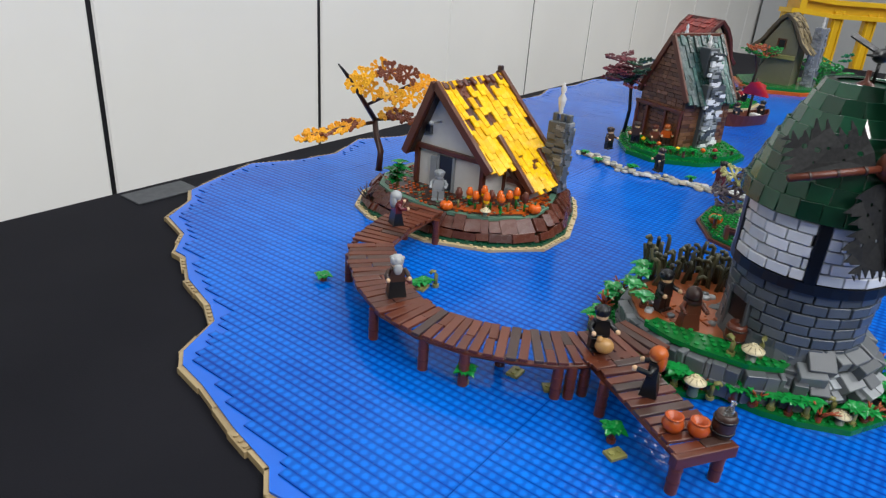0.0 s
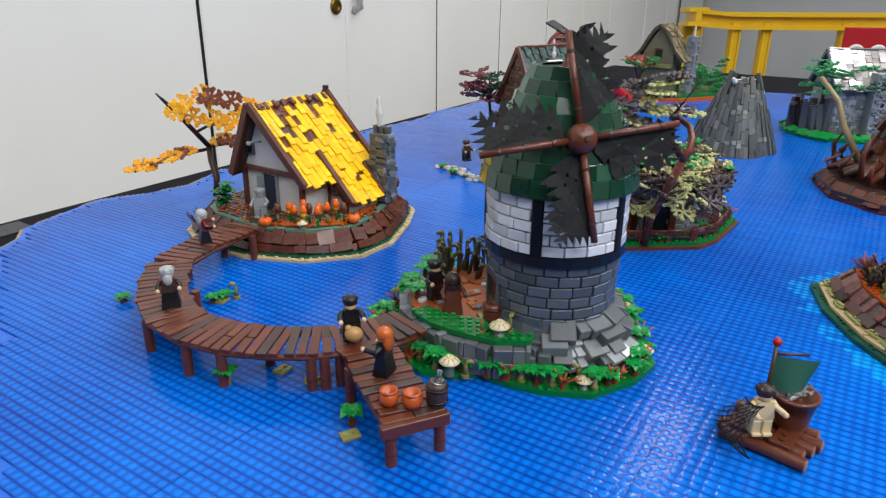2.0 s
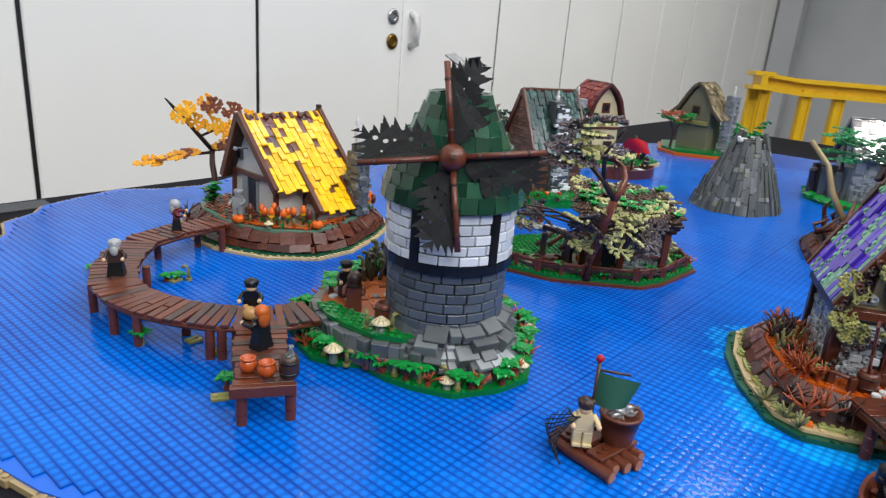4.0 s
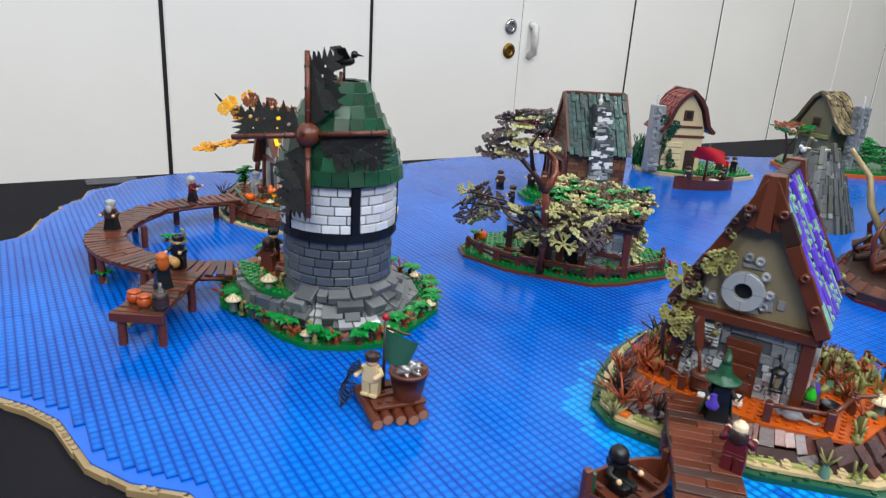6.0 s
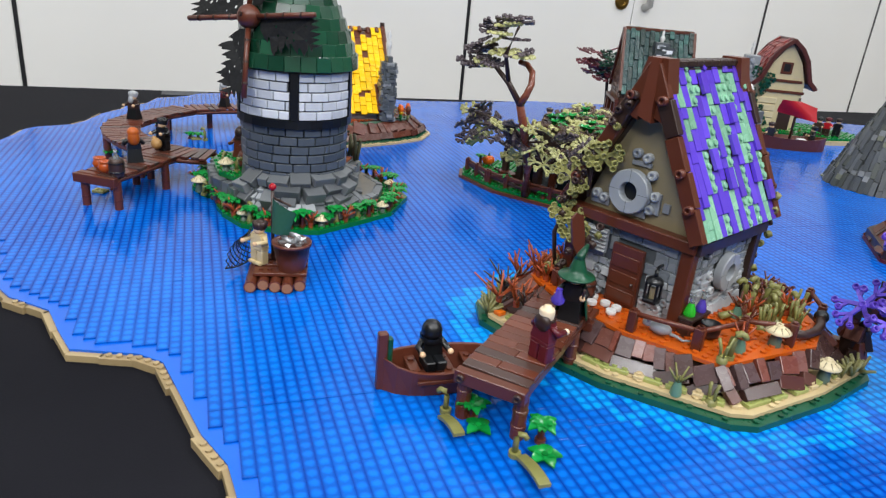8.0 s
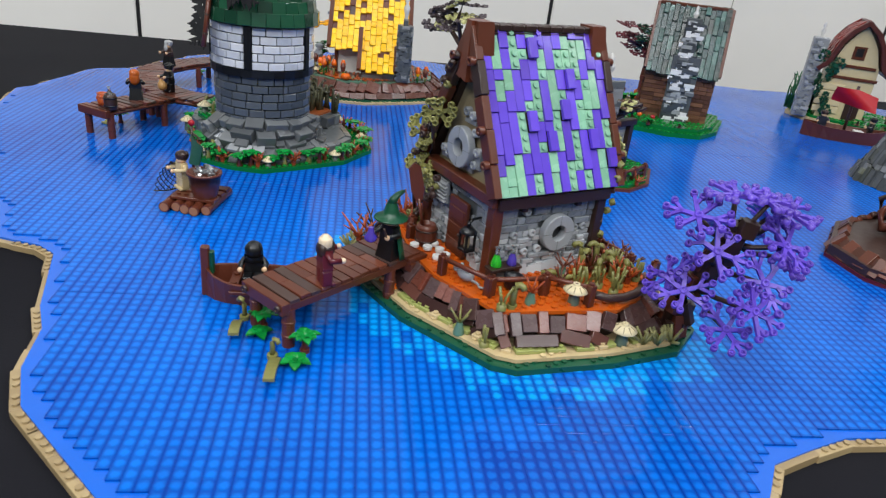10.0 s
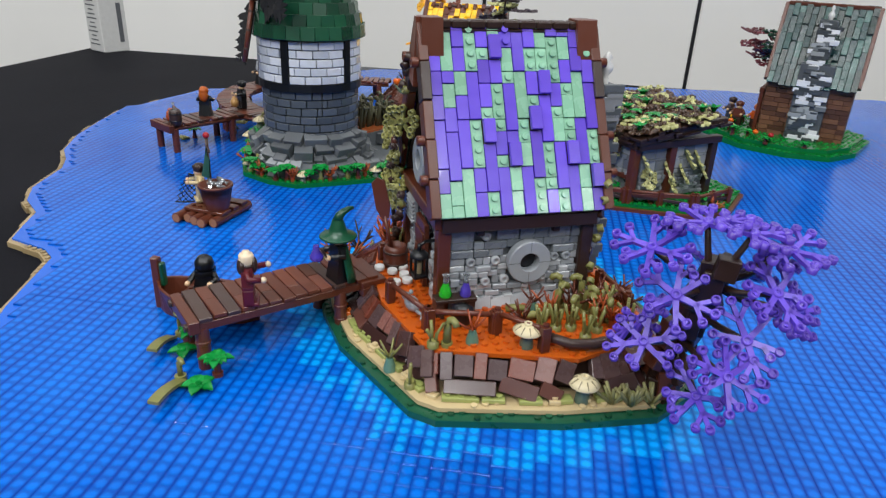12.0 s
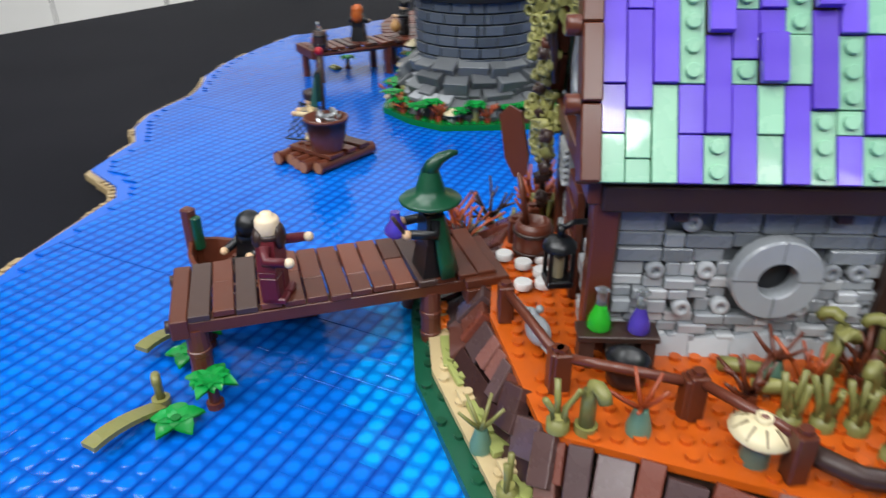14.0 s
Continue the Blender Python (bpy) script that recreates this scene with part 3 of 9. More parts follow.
def leaf_spray(r, seed, knob=.0031, g=None, base=None):
    """A flat branched leaf element: six arms of unequal length, forked at their ends, with hollow round knobs."""
    q = random.Random(seed)
    g = G() if g is None else g
    base = Matrix() if base is None else base
    th, wide = knob * .84, knob * .68
    ring = [(knob, -knob * .5), (knob, knob * .75), (knob * .60, knob * .75), (knob * .55, -knob * .2)]
    for k, (share, forks) in enumerate(((1.0, 2), (.78, 1), (.90, 1), (1.0, 2), (.74, 1), (.92, 1))):
        L = r * share
        m = base @ Matrix.Rotation(math.pi * k / 3 + q.uniform(-.1, .1), 4, "Z") @ Matrix.Rotation(-.10, 4, "Y")
        g.add([(0, -wide, -th / 2), (L * .95, -wide * .67, -th / 2), (L * .95, wide * .67, -th / 2), (0, wide, -th / 2), (0, -wide, th / 2), (L * .95, -wide * .67, th / 2), (L * .95, wide * .67, th / 2), (0, wide, th / 2)],
              [(0, 3, 2, 1), (4, 5, 6, 7), (0, 1, 5, 4), (1, 2, 6, 5), (2, 3, 7, 6), (3, 0, 4, 7)], m)
        g.lathe(ring, 10, (L, 0, 0), m)
        for sgn in ((1, -1) if forks == 2 else ((1,) if k % 2 else (-1,))):
            mm = m @ Matrix.Translation((L * .50, 0, 0)) @ Matrix.Rotation(sgn * .75, 4, "Z")
            l2 = L * (.48 if forks == 2 else .40)
            g.box((l2 / 2, 0, 0), (l2, wide * 1.34, th), mm)
            g.lathe(ring, 10, (l2, 0, 0), mm)
    g.lathe([(knob * 1.1, 0), (knob * 1.1, knob), (knob * .6, knob), (knob * .5, knob * .4)], 10, m=base)
    return g


def leaf(g, m, L, W):
    """One pointed leaf, slightly cupped, growing along x."""
    n = 4
    vs, fs = [], []
    for s, z0 in ((1, 0.0006), (-1, -0.0004)):
        for i in range(n + 1):
            f = i / n
            w = W / 2 * math.sin(math.pi * min(0.12 + 0.88 * f, 1.0)) ** 0.7 if i < n else 0.0004
            z = z0 + L * (0.25 * f - 0.45 * f * f)
            vs += [(L * f, -w, z + w * 0.25), (L * f, 0, z), (L * f, w, z + w * 0.25)]
    k = 3 * (n + 1)
    for i in range(n):
        for j in range(2):
            a = 3 * i + j
            fs.append((a, a + 3, a + 4, a + 1))
            fs.append((k + a, k + a + 1, k + a + 4, k + a + 3))
    g.add(vs, fs, m, True)


def sprout_mesh(g, m, r, h, rnd, leaves=4):
    g.tube([(0, 0, 0), (0, 0, h)], 0.0016, 6, m=m)
    a0 = rnd.uniform(0, 6.28)
    for k in range(leaves):
        leaf(g, m @ Matrix.Translation((0, 0, h)) @ Matrix.Rotation(a0 + 2 * math.pi * k / leaves, 4, "Z") @ Matrix.Rotation(-0.22, 4, "Y"), r, r * 0.62)
        for sgn in (-1, 1):
            leaf(g, m @ Matrix.Translation((0, 0, h)) @ Matrix.Rotation(a0 + 2 * math.pi * k / leaves, 4, "Z") @ Matrix.Rotation(-0.22, 4, "Y") @ Matrix.Translation((r * .30, 0, .0004)) @ Matrix.Rotation(sgn * .95, 4, "Z"), r * .52, r * .40)


def sprout(x, y, z, r=0.010, h=0.009, seed=0, label="bright green lobed plastic leaf on a short stalk", group="leafy sprouts"):
    rnd = random.Random(seed)
    t = thing("leafy_plant", label, "plant", turn(x, y, z), group)
    g = G()
    sprout_mesh(g, Matrix(), r, h, rnd)
    part("leaves", g, GREEN, t)
    part("stalk", G().cyl((0, 0, 0), 0.0039, 0.0032, 10).cyl((0, 0, 0), 0.0026, h * 0.9, 8), BROWN if seed % 3 else OLIVE, t)
    return t


def groundleaf(g, x, y, z, r, rnd):
    m = Matrix.Translation((x, y, z)) @ Matrix.Rotation(rnd.uniform(0, 6.28), 4, "Z")
    n = rnd.choice((4, 5))
    for k in range(n):
        leaf(g, m @ Matrix.Rotation(2 * math.pi * k / n, 4, "Z") @ Matrix.Rotation(-0.2, 4, "Y"), r, r * 0.8)
    g.cyl((0, 0, -0.002), 0.0022, 0.0045, 8, m=m)


def twigs(x, y, z, r, seed, mat=CORAL, n=6, label="rust-coloured plastic twigs growing from the ground"):
    rnd = random.Random(seed)
    g = G()
    g.cyl((0, 0, 0), 0.003, 0.006, 8)
    for k in range(n):
        a = 2 * math.pi * k / n + rnd.uniform(-0.3, 0.3)
        e = rnd.uniform(0.4, 1.2)
        L = r * rnd.uniform(0.7, 1.1)
        d = Vector((math.cos(a) * math.cos(e), math.sin(a) * math.cos(e), math.sin(e)))
        p1 = Vector((0, 0, 0.005)) + d * L * 0.55
        p2 = p1 + (d + Vector((rnd.uniform(-.4, .4), rnd.uniform(-.4, .4), 0.2))) * L * 0.45
        g.tube([(0, 0, 0.004), p1, p2], 0.0013, 5, 0.0007)
        p3 = p1 + (d + Vector((rnd.uniform(-.7, .7), rnd.uniform(-.7, .7), 0))) * L * 0.35
        g.tube([p1, p3], 0.001, 5, 0.0006)
    return solid("twig_plant", g, mat, label, "plant", turn(x, y, z), "twig plants")


STEMGREEN = plastic("dull_green_stems", ["#56685a"], 0.35)
CREAMCAP = plastic("cream_caps", ["#d8cba4"], 0.35)


def mushroom(x, y, z, s=1.0, tall=0.0):
    t = thing("mushroom", "cream mushroom cap on a dull green stem", "mushroom", turn(x, y, z + tall), "mushrooms")
    part("stem", G().lathe([(0.0046 * s, -tall), (0.0044 * s, 0), (0.0036 * s, 0.0095 * s)], 12), STEMGREEN, t)
    cap_ = part("cap", G().lathe([(0.0030 * s, 0.0085 * s), (0.0090 * s, 0.0092 * s), (0.0095 * s, 0.0101 * s), (0.0070 * s, 0.0122 * s), (0.0040 * s, 0.0138 * s), (0.0002, 0.0142 * s)], 18), CREAMCAP, t)
    part("cap_stud", G().lathe([(0.0026 * s, 0.0134 * s), (0.0026 * s, 0.0156 * s), (0.0015 * s, 0.0156 * s), (0.0014 * s, 0.0144 * s)], 10), CREAMCAP, cap_)
    for k in range(9):
        part("rib", G().box((0.0064 * s, 0, 0.0122 * s), (0.0052 * s, 0.0007 * s, 0.0008 * s), Matrix.Rotation(0.698 * k + 0.4, 4, "Z") @ Matrix.Translation((0.0064 * s, 0, 0.0122 * s)) @ Matrix.Rotation(0.66, 4, "Y") @ Matrix.Translation((-0.0064 * s, 0, -0.0122 * s))), DTAN, cap_)
    return t


def barrel(x, y, z, r=0.0085, h=0.0175, mat=BROWN, label="small brown plastic barrel with hoops", lean=0.0):
    t = thing("barrel", label, "barrel", pose(x, y, z, lean), "barrels")
    prof = [(r * 0.82, 0), (r * 0.95, h * 0.2), (r * 1.0, h * 0.5), (r * 0.95, h * 0.8), (r * 0.82, h), (r * 0.68, h), (r * 0.68, h - 0.003), (0.0003, h - 0.003)]
    part("cask", G().lathe(prof, 16), mat, t)
    for f in (0.25, 0.75):
        part("hoop", G().lathe([(r * 0.95, h * f - 0.0009), (r * 1.03, h * f - 0.0009), (r * 1.03, h * f + 0.0009), (r * 0.95, h * f + 0.0009)], 16, cap=False), DBROWN if mat is BROWN else BLACK, t)
    return t


CLAY = plastic("clay_orange", ["#bd551d", "#b04c18"], 0.28)


def pot(x, y, z):
    t = thing("pot", "round dark orange clay-coloured pot with a rim", "pot", turn(x, y, z), "pots")
    part("bowl", G().lathe([(0.004, 0), (0.0072, 0.003), (0.0085, 0.007), (0.0068, 0.0112), (0.0058, 0.012)], 16, cap=False).cyl((0, 0, 0), 0.004, 0.001, 12), CLAY, t)
    part("rim", G().lathe([(0.0058, 0.0118), (0.0072, 0.0124), (0.0072, 0.014), (0.0056, 0.014), (0.0052, 0.006), (0.0003, 0.004)], 16, cap=False), CLAY, t)
    return t


def pumpkin(x, y, z, r=0.008):
    t = thing("pumpkin", "small ribbed orange pumpkin with a green stalk", "pumpkin", turn(x, y, z), "pumpkins")
    n, k = 32, 8
    vs = []
    for j in range(k + 1):
        th = math.pi * j / k
        for i in range(n):
            a = 2 * math.pi * i / n
            rr_ = r * max(math.sin(th), 0.02) * (1 - 0.13 * (1 - abs(math.sin(4 * a))) ** 2)
            vs.append((rr_ * math.cos(a), rr_ * math.sin(a), r * 0.82 - r * 0.82 * math.cos(th) - 0.22 * r * max(0, -math.cos(th)) ** 6))
    fs = [(j * n + i, j * n + (i + 1) % n, (j + 1) * n + (i + 1) % n, (j + 1) * n + i) for j in range(k) for i in range(n)]
    part("flesh", G().add(vs, fs, smooth=True), PUMPKIN, t)
    part("stalk", G().tube([(0, 0, r * 1.35), (0.0006, 0, r * 1.9)], 0.0013, 6), DGREEN, t)
    return t


def figure(x, y, z, rz, torso=BLACK, legs=BLACK, head=SKIN, hair=None, style="", beard=None, robe=False, cape=None, seated=False, label="", arm=0.5):
    """A plain toy figure that faces its own -y side."""
    mats, g = [], G()

    def use(mt):
        if mt not in mats:
            mats.append(mt)
        g.cur = mats.index(mt)
    dz = -0.0085 if seated else 0.0
    use(legs)
    if robe:
        g.add([(-.0085, -.0065, 0), (.0085, -.0065, 0), (.0085, .0065, 0), (-.0085, .0065, 0), (-.0068, -.004, .015), (.0068, -.004, .015), (.0068, .004, .015), (-.0068, .004, .015)],
              [(0, 3, 2, 1), (4, 5, 6, 7), (0, 1, 5, 4), (1, 2, 6, 5), (2, 3, 7, 6), (3, 0, 4, 7)])
    elif seated:
        for s in (-1, 1):
            g.box((s * .004, -.006, .0035), (.0072, .016, .007), b=.0008)
    else:
        for s in (-1, 1):
            g.box((s * .004, 0, .0062), (.0073, .0078, .0124), b=.0008)
            g.box((s * .004, -.0015, .0014), (.0073, .010, .0028), b=.0006)
        g.box((0, 0, .0135), (.0152, .0078, .003), b=.0005)
    use(torso)
    zt = .015 + dz
    g.add([(-.0077, -.0039, zt), (.0077, -.0039, zt), (.0077, .0039, zt), (-.0077, .0039, zt), (-.0056, -.0037, zt + .0128), (.0056, -.0037, zt + .0128), (.0056, .0037, zt + .0128), (-.0056, .0037, zt + .0128)],
          [(0, 3, 2, 1), (4, 5, 6, 7), (0, 1, 5, 4), (1, 2, 6, 5), (2, 3, 7, 6), (3, 0, 4, 7)])
    ends = []
    for s in (-1, 1):
        e = arm if s > 0 else arm * 0.6
        p0 = Vector((s * .0062, 0, zt + .0108))
        p1 = Vector((s * .0098, -.001, zt + .0062))
        p2 = Vector((s * .0094, -.0085 * (0.5 + e), zt + .002 + 0.007 * e))
        g.tube([p0, p1, p2], .0026, 8, .0021)
        ends.append(p2)
    use(head if head is not BLACK else SKIN)
    for p2 in ends:
        g.ball(p2 + Vector((0, -.0016, 0)), .0022, 8, 5)
    use(head)
    zh = zt + .0128
    g.lathe([(.0028, 0), (.0042, .0008), (.0050, .0020), (.0050, .0072), (.0043, .0084), (.0024, .0087), (.0024, .0103), (.0001, .0103)], 14, (0, 0, zh))
    if hair is not None:
        use(hair)
        if style == "hat":
            g.lathe([(.0050, .0060), (.0128, .0052), (.0136, .0062), (.0128, .0070), (.0068, .0088), (.0060, .0120), (.0046, .0165), (.0038, .0190)], 18, (0, 0, zh))
            g.tube([(0, 0, zh + .0180), (0.0006, .0010, zh + .0215), (0.0016, .0040, zh + .0245), (0.0020, .0085, zh + .0262), (.0020, .0115, zh + .0262)], .0040, 9, .0010)
            use(DBROWN)
            g.tube([ends[1] + Vector((0, -.002, 0)), ends[1] + Vector((.002, -.008, .010))], .0009, 6)
            use(VIOLETGLASS)
            g.lathe([(.0030, 0), (.0048, .0015), (.0052, .0040), (.0026, .0080), (.0022, .0120)], 12, ends[0] + Vector((.002, -.005, -.006)))
        elif style == "hood":
            g.ball((0, .0008, zh + .0048), (.0072, .0076, .0078), 14, 9)
            g.lathe([(.0066, -.0032), (.0079, -.0026), (.0074, .0010)], 14, (0, .0006, zh), cap=False)
            g.box((0, .004, zh - .0005), (.0135, .006, .007), b=.0015)
        elif style == "long":
            g.ball((0, .0010, zh + .0062), (.0066, .0068, .0062), 12, 7)
            g.ball((0, .0042, zh + .0002), (.0066, .0038, .0085), 10, 6)
        else:
            g.ball((0, .0008, zh + .0066), (.0064, .0066, .0058), 12, 7)
            for k in range(7):
                a = k * 0.9
                g.ball((.0048 * math.cos(a), .001 + .0046 * math.sin(a), zh + .0085), .0024, 7, 4)
    if beard is not None:
        use(beard)
        g.ball((0, -.0045, zh + .0002), (.0042, .0026, .0058), 10, 6)
        if style == "bald":
            g.ball((0, .0030, zh - .0006), (.0066, .0036, .0062), 12, 7)
            g.ball((0, -.0004, zh + .0006), (.0062, .0058, .0026), 12, 6)
    if cape is not None:
        use(cape)
        rows_ = []
        for j in range(5):
            f = j / 4
            half, back, fwd = .0075 + .0052 * f, .0052 + .0056 * f, .0020 - .0045 * f
            zc = (zt + .0125) * (1 - f) + .0006 * f
            rows_.append([(-half, -fwd * .5, zc), (-half * .96, back * .62, zc), (-half * .5, back, zc), (half * .5, back, zc), (half * .96, back * .62, zc), (half, -fwd * .5, zc)])
        vs = [p for r_ in rows_ for p in r_] + [(p[0] * .93, p[1] - .0008, p[2]) for r_ in rows_ for p in r_]
        fs = []
        for j in range(4):
            for i in range(5):
                q0 = j * 6 + i
                fs += [(q0, q0 + 6, q0 + 7, q0 + 1), (30 + q0 + 1, 30 + q0 + 7, 30 + q0 + 6, 30 + q0)]
            fs += [(j * 6, 30 + j * 6, 36 + j * 6, j * 6 + 6), (j * 6 + 5, j * 6 + 11, 41 + j * 6, 35 + j * 6)]
        fs += [(24 + i, 54 + i, 55 + i, 25 + i) for i in range(5)]
        g.add(vs, fs, smooth=True)
    return solid("toy_figure", g, mats, label, "toy figure", turn(x, y, z, rz) @ Matrix.Scale(1.1, 4), "toy figures")


def boxmesh(name, s, mat, b=0.0004, c=(0, 0, 0)):
    return G().box(c, s, b=b).mesh(name, mat)


MESHES = {}


def piece(name, size, mat, parent, m, b=0.0004):
    """One brick, tile or plank: equal sizes share a mesh."""
    key = (name, tuple(round(q, 5) for q in size), mat.name)
    if key not in MESHES:
        MESHES[key] = boxmesh(name, size, mat, b)
    return part(name, MESHES[key], mat, parent, m=m)


def slope_ring(parent, outer, inner_, z0, z1, mat, seed, skip=None, name="slope_brick", wide=(0.008, 0.012, 0.016)):
    """Sloping bricks round a terrace, from the outer plan at z0 up to the inner one at z1."""
    rnd = random.Random(seed)
    for i in range(len(outer)):
        a, b = Vector(outer[i]), Vector(outer[(i + 1) % len(outer)])
        c, d = Vector(inner_[i]), Vector(inner_[(i + 1) % len(outer)])
        L = (b - a).length
        pos = 0.0
        while pos < L - 0.003:
            w = min(rnd.choice(wide), L - pos)
            f = (pos + w / 2) / L
            p, q = a.lerp(b, f), c.lerp(d, f)
            pos += w
            if skip and skip(p.x, p.y):
                continue
            up = Vector((q.x - p.x, q.y - p.y, z1 - z0))
            ln = up.length * rnd.uniform(0.75, 1.0)
            e = (b - a).normalized()
            ex = Vector((e.x, e.y, 0))
            ey = up.normalized()
            ez = ex.cross(ey).normalized()
            ex = ey.cross(ez)
            sgn = 1 if ez.z > 0 else -1
            mid = Vector((p.x, p.y, z0)).lerp(Vector((q.x, q.y, z1)), rnd.uniform(0.42, 0.56)) + ez * sgn * rnd.uniform(-0.002, 0.0035)
            m = Matrix(((ex.x, ey.x, ez.x, mid.x), (ex.y, ey.y, ez.y, mid.y), (ex.z, ey.z, ez.z, mid.z), (0, 0, 0, 1)))
            m = m @ pose(0, 0, 0, rnd.uniform(-6, 6), rnd.uniform(-4, 4), rnd.uniform(-2, 2))
            piece(name, (round(w - 0.0004, 4), round(ln, 3), 0.0064), mat, parent, m)


def fence(x0, y0, x1, y1, z, n=2, h=0.014, label="short brown post-and-rail fence on the island", sag=0.0, low=False):
    t = thing("fence", label, "fence", None, "fences")
    a, b = Vector((x0, y0, z)), Vector((x1, y1, z))
    for k in range(n):
        p = a.lerp(b, k / (n - 1))
        part("post", G().box((0, 0, h / 2), (0.0068, 0.0068, h), b=0.0006).stud(0, 0, h), BROWN, t, m=Matrix.Translation(p))
    zz = Vector((0, 0, h * 0.86))
    if low:
        for f in (0.45, 0.70):
            q = Vector((0, 0, h * f))
            part("rail", G().box((0, 0, 0), ((b - a).length, 0.0035, 0.0042), b=0.0005), DBROWN if f < .5 else BROWN, t, m=Matrix.Translation((a + b) / 2 + q) @ Matrix.Rotation(math.atan2(b.y - a.y, b.x - a.x), 4, "Z") @ pose(0, 0, 0, 0, 4 if f < .5 else -3))
    part("rail", G().tube([a + zz, (a + b) / 2 + zz - Vector((0, 0, sag)), b + zz], 0.0021, 7), BROWN, t)
    return t


# ---- the purple-roofed house and its island ----
PTOP = [(.965, .730), (.972, .695), (.995, .682), (1.040, .664), (1.085, .656), (1.155, .663), (1.165, .671), (1.207, .758), (1.202, .796), (1.172, .838), (1.125, .850), (1.03, .862), (.985, .845), (.966, .79)]
LIME = plastic("olive_green_plates", ["#9ea55f", "#939b55"], 0.35)
isle = thing("purple_house_island", "small island of tan, brown and dark orange plates", "island")
part("green_base", G().prism(PISLE, -0.004, 0.0052), DGREEN, isle)
g = G()
grid_studs(g, PISLE, 0.0052, 0.8, 0.002, -8, 2, [shrink(PISLE, 0.009)])
part("base_studs", g, DGREEN, isle, kind="stuff")
mid = shrink(PISLE, 0.008)
part("sand_layer", G().prism(mid, 0.0062, 0.0094), TAN, isle)
part("shadow_gap", G().prism(shrink(PISLE, 0.010), 0.005, 0.0064), DGREEN, isle)
g = G()
grid_studs(g, mid, 0.0094, 0.55, 0.002, -8, 12, [shrink(mid, 0.010)])
part("sand_studs", g, TAN, isle, kind="stuff")
rnd = random.Random(3)
ring_in = shrink(PISLE, 0.019)
for i in range(len(mid)):
    a, b = Vector(mid[i]), Vector(mid[(i + 1) % len(mid)])
    c, d = Vector(ring_in[i]), Vector(ring_in[(i + 1) % len(mid)])
    L = (b - a).length
    for k in range(int(L / 0.014)):
        f = (k + rnd.random()) / max(1, int(L / 0.014))
        p = a.lerp(b, f).lerp(c.lerp(d, f), rnd.uniform(0.75, 1.0))
        ang = math.atan2(b.y - a.y, b.x - a.x)
        mt_ = (LIME, TAN, LIME, PUMPKIN, LIME)[rnd.randrange(5)]
        q = G()
        mm = Matrix.Translation((p.x, p.y, 0.0092 + rnd.uniform(0, 0.0012))) @ Matrix.Rotation(ang, 4, "Z")
        n = rnd.choice((2, 2, 3)) if mt_ is LIME else 1
        q.box((0, 0, 0.0014), (n * S, S, 0.0032), b=0.0003)
        for s in range(n):
            if rnd.random() < 0.75:
                q.stud((s - (n - 1) / 2) * S, 0, 0.0030)
        part("plate", q, mt_, isle, m=mm)
part("rock_core", G().prism(shrink(PTOP, 0.004), 0.005, 0.0325, inset=0.0), DBROWN, isle)
PMID = [((a[0] + b[0]) / 2, (a[1] + b[1]) / 2) for a, b in zip(shrink(PISLE, 0.014), PTOP)]
DARKSLOPE = plastic("dark_brown_slopes", ["#3b2522", "#47302c", "#54302a", "#3b2522", "#5f3a31"], 0.22, "object")
TOPSLOPE = plastic("brown_slope_tiles", ["#5e3429", "#4a3330", "#7b5148", "#4f3c3b", "#7d4a3c", "#6a3527", "#5b4644"], 0.26, "object")
hollow = lambda x, y: math.hypot(x - 1.219, y - .756) < .012
slope_ring(isle, shrink(PISLE, 0.019), shrink(PMID, 0.003), 0.010, 0.020, DARKSLOPE, 4, hollow, wide=(0.018, 0.027, 0.036, 0.009))
slope_ring(isle, shrink(PMID, 0.001), shrink(PTOP, 0.002), 0.019, 0.0335, TOPSLOPE, 14, hollow, wide=(0.009, 0.009, 0.0135, 0.018))
part("orange_plate", G().prism(PTOP, 0.0330, 0.0362), ORANGE, isle)
PH = turn(1.0562, .696, 0, -8.0)
house_plan = [tuple((PH @ Vector((x, y, 0)))[:2]) for x, y in ((-.060, .003), (.060, .003), (.060, .122), (-.060, .122))]
g = G()
grid_studs(g, PTOP, 0.0362, 0.92, 0.003, -8, 6, [house_plan])
part("orange_studs", g, ORANGE, isle, kind="stuff")

house = thing("purple_roofed_house", "steep little stone house with a purple and sand-green tiled roof", "house", PH)
HW, HR, HE, HL = 0.065, 0.239, 0.114, 0.128       # half width, ridge, eave, length
part("wall_core", G().box((0, 0.064, 0.072), (0.104, 0.108, 0.074)), DBG, house)
# gable fill
tri = [(-0.054, HE - 0.004), (0.054, HE - 0.004), (0.008, 0.222), (-0.008, 0.222)]
for y0, y1 in ((0.010, 0.016), (0.110, 0.116)):
    n = len(tri)
    gg = G().add([(x, y0, z) for x, z in tri] + [(x, y1, z) for x, z in tri], [tuple(range(n)), tuple(range(2 * n - 1, n - 1, -1))] + [(i, i + n, (i + 1) % n + n, (i + 1) % n) for i in range(n)])
    part("gable_panel", gg, DTAN, house)
STONELO = plastic("light_grey_stones", ["#9a9fa3", "#a9adb0", "#8d9296", "#b3b7b9"], 0.22, "object")
STONEHI = plastic("mid_grey_stones", ["#70767b", "#7a8085", "#686e73", "#848a8e"], 0.25, "object")


